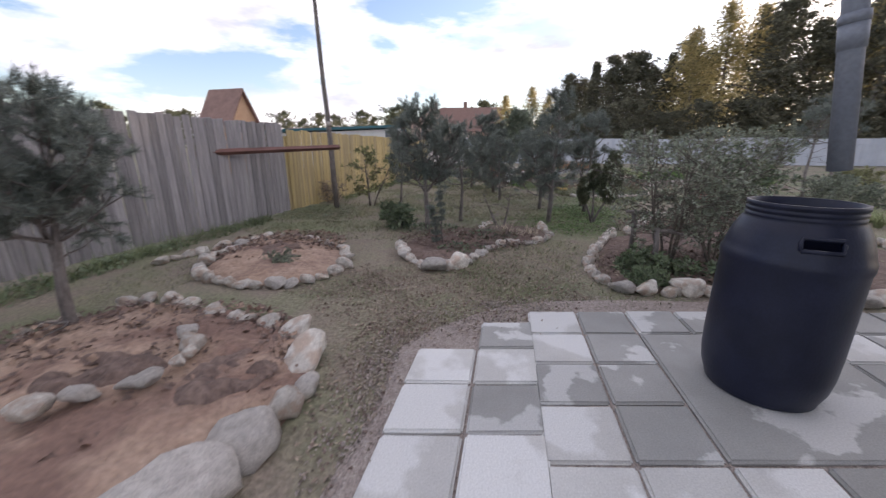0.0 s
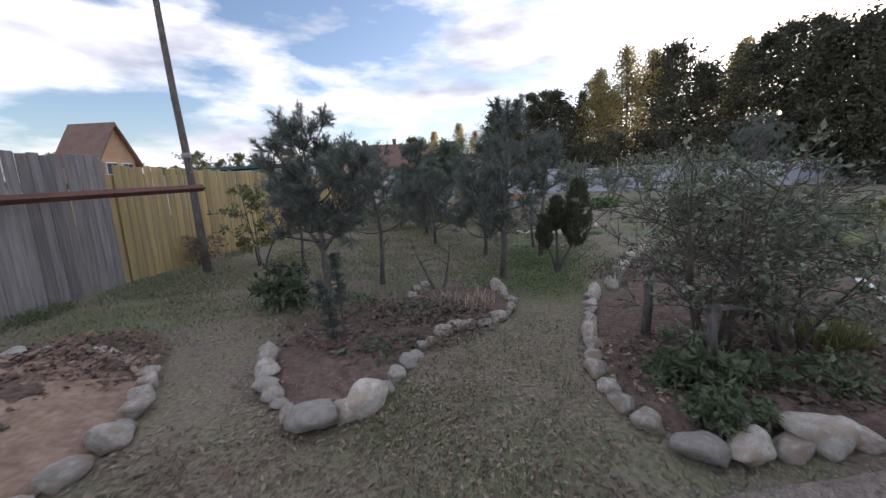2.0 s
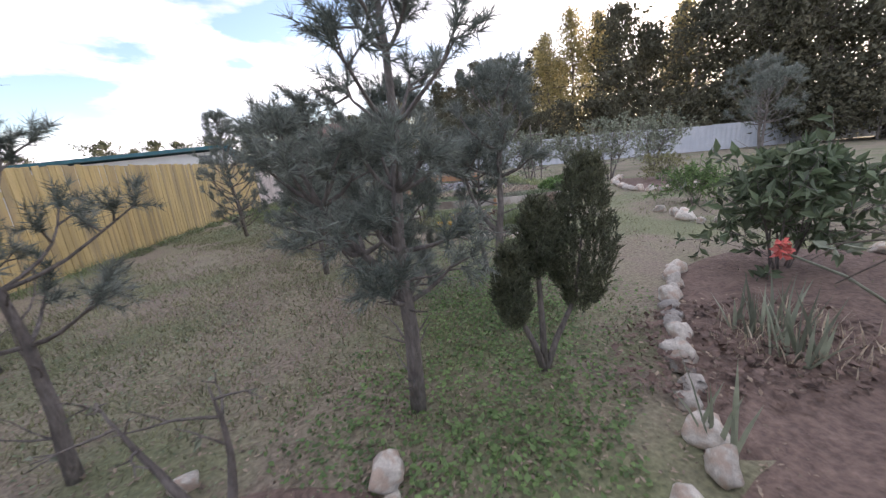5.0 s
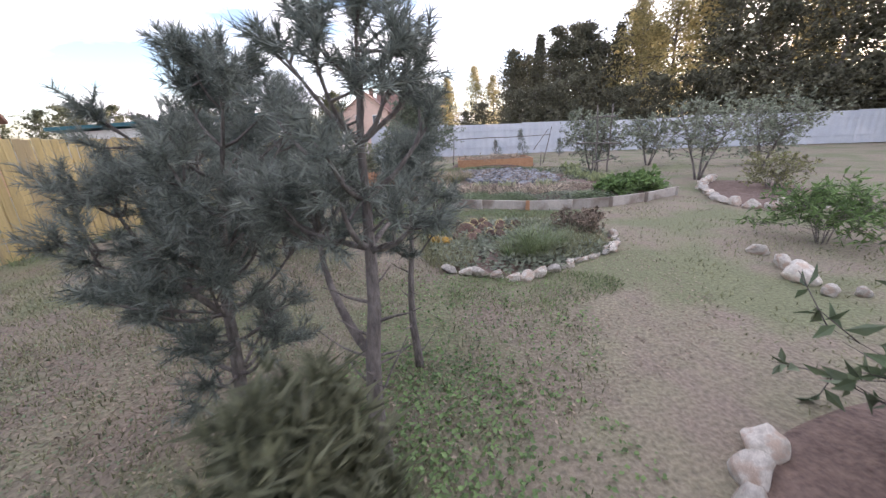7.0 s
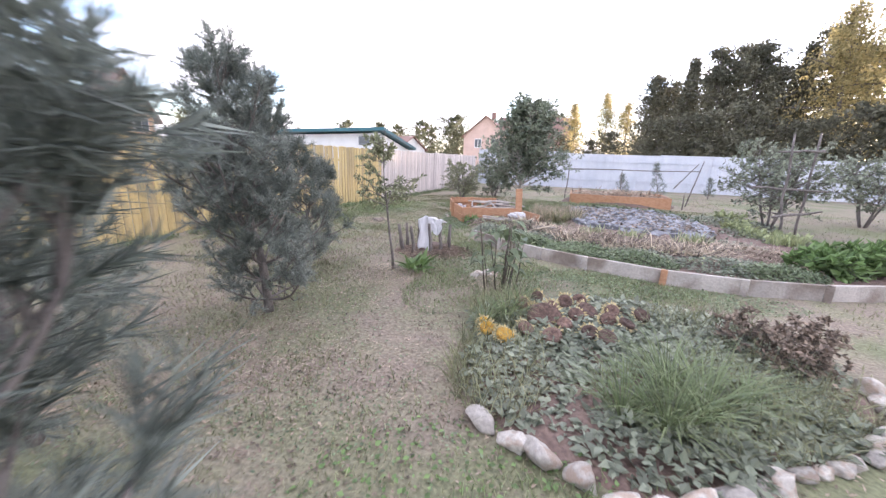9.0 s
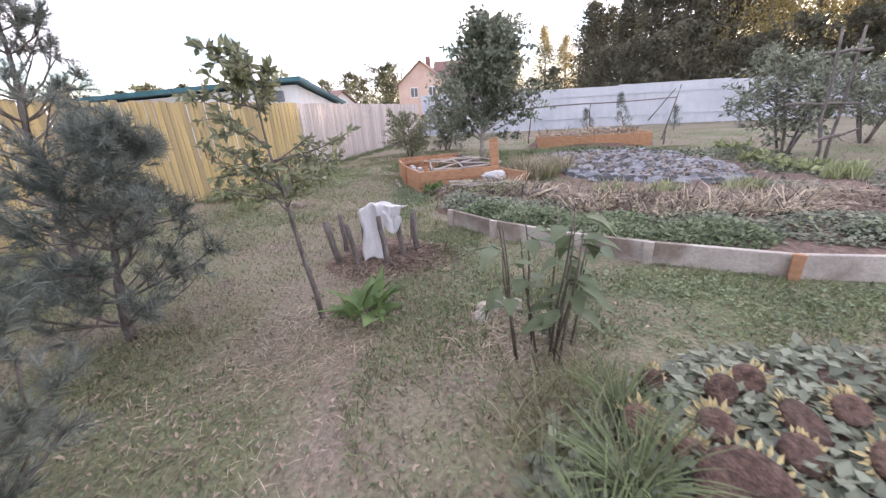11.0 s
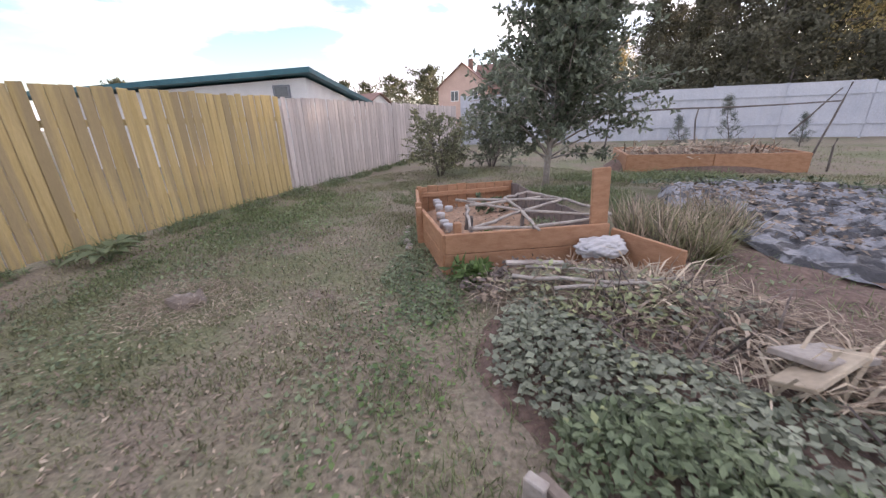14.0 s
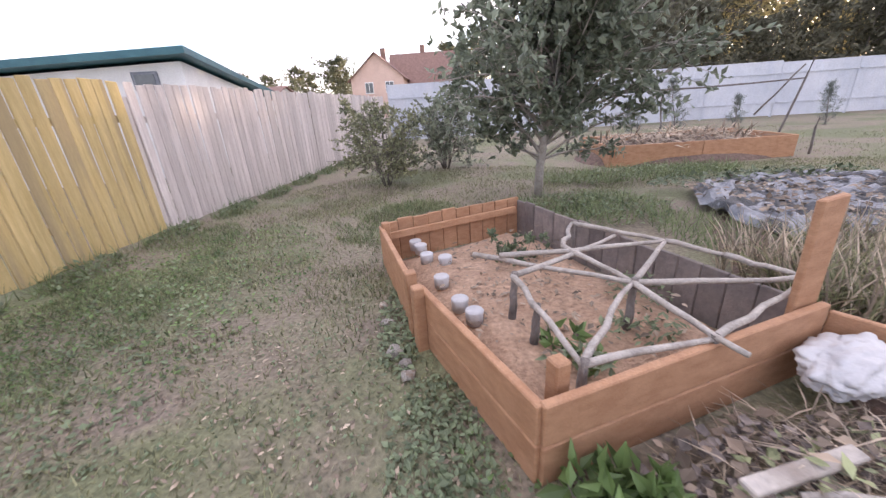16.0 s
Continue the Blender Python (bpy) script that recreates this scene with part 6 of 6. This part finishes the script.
litter_stuff("clods", [(-1.9, 0.6, 1.1, 0.9), (-2.1, 3.4, 0.8, 0.8)], 3000, 0.015, 0.06, M["clay"], "reddish crumbs of sandy earth", 253, z=0.05, flat=0.6, wide=0.9, heap=0.03, category="soil")
litter_stuff("withered_leaves", [(4.6, 12.8, 0.9, 0.5), (3.5, 13.6, 0.5, 0.4), (6.0, 12.6, 0.9, 0.5)], 220, 0.02, 0.06, M["leaf_pale"], "pale wilted leaves in the green cover", 254, z=0.12, flat=0.5, heap=0.1, wide=0.6, category="plants")

sp2 = holder("stub_post", (2.24, 2.38, 0), "dark short branch post with a twig in the rose bed", "post")
part("upright", mesh_of("upright", *tube([(0, 0, -0.05), (0.015, 0.01, 0.25), (0.0, 0.02, 0.5)], [0.03, 0.028, 0.024], 8), M["bark"], True), sp2)
part("crosspiece", mesh_of("crosspiece", *tube([(-0.03, 0.02, 0.47), (0.14, 0.04, 0.46), (0.34, 0.06, 0.41)], [0.018, 0.02, 0.012], 7), M["bark"], True), sp2)

litter_stuff("withered_leaves", [(3.3, 14.72, 0.5, 0.3), (3.75, 14.45, 0.5, 0.35), (3.5, 14.3, 0.4, 0.3)], 520, 0.025, 0.075, M["leaf_pale"], "pale wilted leaves thrown on the heap", 261, z=0.11, flat=0.45, heap=0.14, wide=0.5, category="plants")
litter_stuff("withered_leaves", [(3.4, 14.6, 0.55, 0.35), (3.9, 14.3, 0.5, 0.35)], 300, 0.025, 0.075, M["leaf_grey"], "grey-green wilted leaves thrown on the heap", 262, z=0.11, flat=0.45, heap=0.15, wide=0.7, category="plants")
for i, (a, b, r) in enumerate((((2.95, 14.62, 0.2), (3.75, 14.5, 0.23), 0.014), ((3.05, 14.8, 0.19), (3.6, 14.66, 0.24), 0.01), ((3.2, 14.45, 0.2), (4.0, 14.62, 0.22), 0.012))):
    tagged(stick(a, b, r, 0.02, 300 + i), "pale dead branch lying on the heap", "branch")

litter_stuff("dead_leaves", [(0.1, 1.9, 1.3, 1.0), (0.4, 3.0, 1.1, 0.6), (-0.35, 0.6, 0.4, 0.8), (-1.2, 2.2, 0.8, 0.4)], 6500, 0.012, 0.042, M["litter"], "dead leaves and crumbs on the path before the terrace", 271, flat=0.45, wide=0.5)
litter_stuff("clods", [(0.1, 1.8, 1.2, 0.8), (-0.3, 0.6, 0.35, 0.8)], 2600, 0.01, 0.03, M["soil"], "dark crumbs of earth on the path", 272, flat=0.6, wide=0.9, category="soil")

fence_foot = [(-2.45 + 0.17 * k, 8.4 + 1.0 * k) for k in range(11)] + [(-0.45 + 0.2 * k, 19.4 + 1.0 * k) for k in range(5)] + [(-4.0 + 0.14 * k, 1.0 + 0.8 * k) for k in range(6)]
tuft_stuff("grass", [(x, y, 0.22, 0.5) for x, y in fence_foot], 5200, 0.06, 0.22, M["grass_green"], "longer grass at the foot of the fences", 281, width=0.004, bend=0.6)
litter_stuff("weeds", [(x + 0.05, y, 0.2, 0.45) for x, y in fence_foot[3:]], 4200, 0.025, 0.07, M["leaf_mid"], "broad-leaved weeds at the foot of the fences", 282, flat=0.6, wide=0.6, heap=0.1, category="weeds")
cloth("rag", [(0.55, 14.33), (0.65, 14.28), (0.78, 14.34), (0.8, 14.43), (0.68, 14.47), (0.57, 14.42)], 0.06, M["edging"], "crumpled pale rag lying on dry grass on the lawn", "cloth", 0.05, 9.0, 14)


# ---- larger plants of the vegetable garden ----
def blade_clump(name, x, y, z, n, length, width, droop, material, label, category, seed, group=""):
    """Broad strap leaves that rise from one root and arch over."""
    rng = random.Random(seed)
    t = holder(name, (x, y, z), label, category, group)
    ch = []
    for _ in range(n):
        az = rng.uniform(0, 6.28)
        out = Vector((math.cos(az), math.sin(az), 0))
        d = (out * rng.uniform(0.15, 0.6) + Vector((0, 0, 1))).normalized()
        L, w = length * rng.uniform(0.6, 1.15), width * rng.uniform(0.6, 1.2)
        side = Vector((-out.y, out.x, rng.uniform(-0.3, 0.3))).normalized()
        p = out * rng.uniform(0, 0.05) - Vector((0, 0, 0.02))
        vs, fs = [], []
        for k in range(7):
            half = side * w * 0.5 * (1.0 - 0.9 * (k / 6) ** 2.5)
            vs += [p - half, p + half]
            if p.z < 0.015 and k:
                d.z = max(d.z, 0.0)
            p = p + d * L / 6
            d = (d + out * droop * 0.25 + Vector((0, 0, -droop * rng.uniform(0.3, 0.5)))).normalized()
        fs = [(2 * k, 2 * k + 1, 2 * k + 3, 2 * k + 2) for k in range(6)]
        ch.append((vs, fs))
    part("foliage", mesh_of("foliage", *join(ch), M[material]), t)
    return t


for i, (x, y) in enumerate([(4.81, 13.48), (5.5, 13.2), (4.45, 13.6), (5.22, 13.57), (5.45, 12.93), (5.35, 13.34)]):
    blade_clump("dry_plant", x, y, 0.14, 34, 0.38, 0.015, 1.0, "straw", "collapsed dry plant with long pale strap leaves", "dry plant", 400 + i, "collapsed dry plants")
for i, (x, y) in enumerate([(5.02, 13.95), (5.21, 13.92), (5.61, 13.78), (5.78, 13.76), (6.75, 13.87), (6.81, 13.77)]):
    blade_clump("leek_plant", x, y, 0.08, 16, 0.30, 0.026, 0.25, "leaf_pale", "pale green plant with short upright strap leaves", "plant", 420 + i, "pale plants beside the ground cloth")
for i, (x, y) in enumerate([(4.32, 15.6), (4.54, 15.4), (4.35, 15.6), (4.62, 15.95), (4.2, 15.95), (4.75, 16.3)]):
    blade_clump("grass_clump", x, y, 0.03, 90, 0.50, 0.010, 0.55, "leaf_yellow", "arching clump of yellow-green grass by the raised bed", "grass", 440 + i, "grass clumps by the raised bed")
for i, (x, y) in enumerate([(9.09, 17.83), (8.54, 16.26), (8.42, 15.52), (8.36, 15.21), (8.34, 14.94), (9.25, 17.59), (8.84, 14.88)]):
    leafy("cabbage", x, y, 0.2, 0.02, 0.3, "low pale cabbage-like plant in the far beds", "plant", 460 + i, "leaf_pale", 0.14, 5, 4, 2, 3, 0.004, group="low plants of the far beds", leaf_w=0.6)
tagged(part("board_offcut", box_mesh("board_offcut", (0.36, 0.16, 0.025), M["straw_pale"], 0.004), at=pose(4.13, 13.76, 0.2, -25, -8, 30)), "short pale board lying among dry stalks", "board")
for i, (x, y, h, r) in enumerate(((8.3, 12.7, 0.42, 0.45), (8.8, 12.95, 0.4, 0.45), (7.8, 12.6, 0.36, 0.4))):
    leafy("vegetable_plant", x, y, h, 0.03, r, "lush dark green vegetable plant behind the edging", "plant", 480 + i, "leaf_green", 0.16, 8, 5, 3, 5, 0.006, group="vegetable plants behind the edging", leaf_w=0.5)

# dock plant beside the sapling
dock = holder("dock_plant", (2.43, 11.2, 0), "fresh green dock plant with long broad leaves", "plant")
dr_ = random.Random(72)
for k in range(30):
    az = dr_.uniform(0, 6.28)
    base = Vector((dr_.uniform(-0.09, 0.09), dr_.uniform(-0.09, 0.09), 0.0))
    d = Vector((math.cos(az), math.sin(az), dr_.choice((0.25, 0.6, 1.1, 1.8)) * dr_.uniform(0.7, 1.3))).normalized()
    L = dr_.uniform(0.11, 0.27)
    foot = base + d * L * 0.25
    blade = join([tube([base, foot], [0.004, 0.003], 4, False), big_leaf(foot, (d + rand_dir(dr_) * 0.25).normalized(), (Vector((0, 0, 1)) - d * d.z + rand_dir(dr_) * 0.5).normalized(), L, L * dr_.uniform(0.28, 0.5), dr_)])
    part("leaf", mesh_of("leaf", *blade, M["leaf_green"], True), dock)

# front of the sunflower bed
for i, (x, y, n, L) in enumerate(((4.5, 8.72, 150, 0.55), (4.72, 8.85, 150, 0.6), (4.3, 8.8, 110, 0.45), (4.62, 9.1, 130, 0.6), (5.0, 9.0, 90, 0.4), (3.62, 9.95, 110, 0.42), (3.45, 9.75, 90, 0.36), (3.72, 10.3, 90, 0.36))):
    blade_clump("grass_clump", x, y, 0.03, n, L, 0.007, 0.5, "grass_green", "tall green grass clump in the sunflower bed", "grass", 500 + i, "tall grass in the sunflower bed")
for i, (x, y) in enumerate(((5.62, 9.55), (5.78, 9.8), (5.5, 9.85))):
    leafy("shrub", x, y, 0.42, 0.05, 0.2, "dry reddish-brown seed plant at the edge of the sunflower bed", "plant", 520 + i, "litter", 0.045, 7, 6, 4, 5, 0.004, bark="stem", group="dry plants of the sunflower bed")

# dry mown grass round the sapling and stakes
litter_stuff("straw_patch", [(2.15, 10.95, 0.5, 0.4), (2.75, 11.95, 0.3, 0.25), (2.3, 11.8, 0.45, 0.25), (3.45, 10.95, 0.45, 0.35)], 3600, 0.03, 0.11, M["straw"], "dry cut grass round the sapling and stakes", 301, flat=0.25, wide=0.04, heap=0.05, category="straw")
litter_stuff("withered_leaves", [(6.4, 16.4, 1.3, 1.9), (5.6, 17.6, 0.6, 0.8), (7.0, 15.0, 0.6, 0.5)], 1300, 0.03, 0.10, M["litter"], "dead leaves lying on the ground cloth", 302, z=0.165, flat=0.35, wide=0.6)
litter_stuff("withered_leaves", [(6.4, 18.5, 1.5, 0.35), (7.7, 17.4, 0.5, 0.9)], 900, 0.04, 0.11, M["leaf_dark"], "dark green leaves creeping over the edge of the cloth", 303, z=0.12, flat=0.5, wide=0.6, heap=0.06, category="plants")

# plants and stones of the beds beyond the rose bushes
for i, (x, y) in enumerate([(6.69, 5.0), (7.36, 4.76), (11.3, 8.29), (7.71, 5.22), (9.01, 5.3)]):
    blade_clump("daylily", x, y, 0.0, 90, 0.62, 0.016, 0.6, "leaf_pale", "arching daylily clump with pale yellow-green blades", "plant", 540 + i, "daylily clumps")
for i, (x, y) in enumerate(((8.6, 7.0), (9.6, 6.1), (10.5, 8.6), (12.2, 9.9), (11.6, 6.5), (13.6, 10.6), (8.0, 5.6))):
    leafy("shrub", x, y, 0.7, 0.08, 0.5, "low grey-green shrub in the far flower beds", "shrub", 560 + i, "leaf_yellow" if i % 2 else "leaf_grey", 0.07, 7, 9, 4, 6, 0.007, group="shrubs of the far flower beds")
for x, y in [(6.78, 5.26), (6.65, 5.44), (11.26, 6.66), (11.91, 7.33), (5.81, 3.66), (6.1, 3.62), (6.0, 3.43)]:
    stone(x, y, 0.2, "pale stone lying in the far flower beds", "stones of the far flower beds")

# rough lawn before the terrace and litter in the rose bed
tuft_stuff("grass", [(0.2, 2.0, 1.1, 0.8), (-0.3, 1.0, 0.3, 0.8), (-0.9, 2.0, 0.6, 0.3), (1.0, 2.4, 0.5, 0.6), (-1.9, 4.6, 0.9, 0.6), (-2.9, 2.2, 0.4, 0.8)], 15000, 0.015, 0.05, M["grass"], "thin dry grass before the terrace", 571, patchy=True, width=0.0028, bend=0.9)
litter_stuff("straw_patch", [(0.2, 2.0, 1.1, 0.8), (-0.3, 0.8, 0.3, 0.8), (1.0, 2.5, 0.5, 0.7), (1.2, 3.2, 0.4, 0.6)], 4200, 0.015, 0.055, M["straw"], "dry grass stalks on the trodden path", 572, flat=0.25, wide=0.06, category="straw")
litter_stuff("pebbles", [(0.4, 1.45, 0.5, 0.2), (1.6, 1.62, 1.2, 0.16), (-0.38, 0.3, 0.2, 0.8), (-0.1, 1.2, 0.3, 0.3)], 2200, 0.01, 0.022, M["gravel"], "small gravel round the terrace", 573, flat=0.7, wide=0.85, category="gravel")
litter_stuff("dead_leaves", [(2.5, 2.5, 0.8, 0.6), (3.3, 2.6, 0.9, 0.7), (2.7, 3.3, 0.7, 0.5)], 1600, 0.015, 0.045, M["litter"], "dead leaves under the rose bushes", 574, z=0.045, flat=0.4, wide=0.5)
for i, (x, y, r) in enumerate(((2.5, 2.3, 0.13), (2.85, 2.15, 0.14))):
    leafy("shrub", x, y, 0.24, 0.02, r, "low green perennial under the rose bushes", "shrub", 580 + i, "leaf_bed", 0.05, 6, 5, 3, 5, 0.005, group="perennials under the rose bushes")

# round bed: darker earth in patches and a grey cushion plant
soil_bed("island_dark_soil", [(-2.35, 3.3), (-2.2, 2.75), (-1.85, 2.45), (-1.55, 2.6), (-1.75, 2.95), (-1.65, 3.3), (-2.0, 3.6)], 0.10, M["soil"], "dark damp earth in the round bed", 0.07, seed=21)
leafy("shrub", -1.75, 2.62, 0.2, 0.02, 0.16, "low grey-green cushion plant in the round bed", "shrub", 590, "leaf_grey", 0.035, 8, 6, 4, 6, 0.004)
litter_stuff("straw_patch", [(0.65, 14.4, 0.55, 0.42)], 2200, 0.03, 0.13, M["straw"], "low heap of dry grass under the rag", 591, flat=0.25, wide=0.04, heap=0.07, category="straw")
litter_stuff("clover", [(3.5, 12.25, 0.5, 0.3), (4.6, 11.6, 0.8, 0.3), (2.95, 12.6, 0.35, 0.5), (2.9, 11.6, 0.6, 0.5), (4.2, 11.2, 1.3, 0.4), (5.8, 11.1, 0.9, 0.35)], 6500, 0.014, 0.04, M["leaf_bed"], "broad-leaved weeds along the edging", 601, flat=0.5, wide=0.7, heap=0.02, category="weeds")
litter_stuff("clover", [(0.0, 13.6, 1.0, 1.6), (0.1, 16.0, 0.8, 1.6), (2.1, 14.1, 0.4, 0.9)], 5200, 0.014, 0.045, M["leaf_bed"], "low green weeds in the lawn by the fence", 602, flat=0.5, wide=0.7, heap=0.02, category="weeds")
litter_stuff("dead_leaves", [(3.4, 12.0, 1.0, 0.5), (1.3, 13.4, 1.3, 1.2), (1.6, 15.2, 0.7, 1.2), (4.6, 11.3, 1.0, 0.4)], 1500, 0.012, 0.04, M["straw"], "pale dry leaves scattered on the lawn", 603, flat=0.4, wide=0.5)

# burdock at the foot of the yellow fence
burdock = holder("burdock_plant", (-0.85, 15.15, 0), "broad-leaved green burdock at the foot of the fence", "plant")
for k in range(14):
    az = 6.28 * k / 14 + dr_.uniform(-0.3, 0.3)
    d = Vector((math.cos(az), math.sin(az), dr_.uniform(0.4, 2.0))).normalized()
    L = dr_.uniform(0.14, 0.24)
    foot = d * L * dr_.uniform(0.4, 1.1)
    blade = join([tube([(0, 0, 0), foot], [0.005, 0.003], 4, False), big_leaf(foot, Vector((d.x, d.y, 0.15)).normalized(), Vector((-d.x * 0.3, -d.y * 0.3, 1)).normalized(), L, L * 0.7, dr_)])
    part("leaf", mesh_of("leaf", *blade, M["leaf_mid"], True), burdock)
for i, (x, y) in enumerate(((3.75, 14.35), (4.05, 14.1), (4.3, 13.8), (3.55, 14.6))):
    blade_clump("dry_plant", x, y, 0.16, 14, 0.26, 0.02, 1.2, "straw", "flattened dry plant with broad pale strap leaves on the heap", "dry plant", 610 + i, "dry plants on the heap")

# weeds round the vegetable beds
tuft_stuff("tall_grass", [(4.7, 14.9, 0.45, 0.6), (5.3, 14.2, 0.8, 0.3), (4.6, 16.9, 0.4, 0.8), (3.9, 18.0, 0.9, 0.6), (5.5, 19.6, 1.6, 0.5)], 7000, 0.05, 0.2, M["grass_green"], "rough grass round the vegetable beds", 621, z=0.03, width=0.004, bend=0.7)
litter_stuff("weeds", [(4.7, 14.9, 0.45, 0.6), (5.5, 14.2, 0.9, 0.3), (3.9, 18.0, 1.0, 0.7), (5.5, 19.6, 1.6, 0.5)], 2600, 0.02, 0.06, M["leaf_bed"], "low weeds round the vegetable beds", 622, z=0.05, flat=0.5, wide=0.6, heap=0.06, category="weeds")
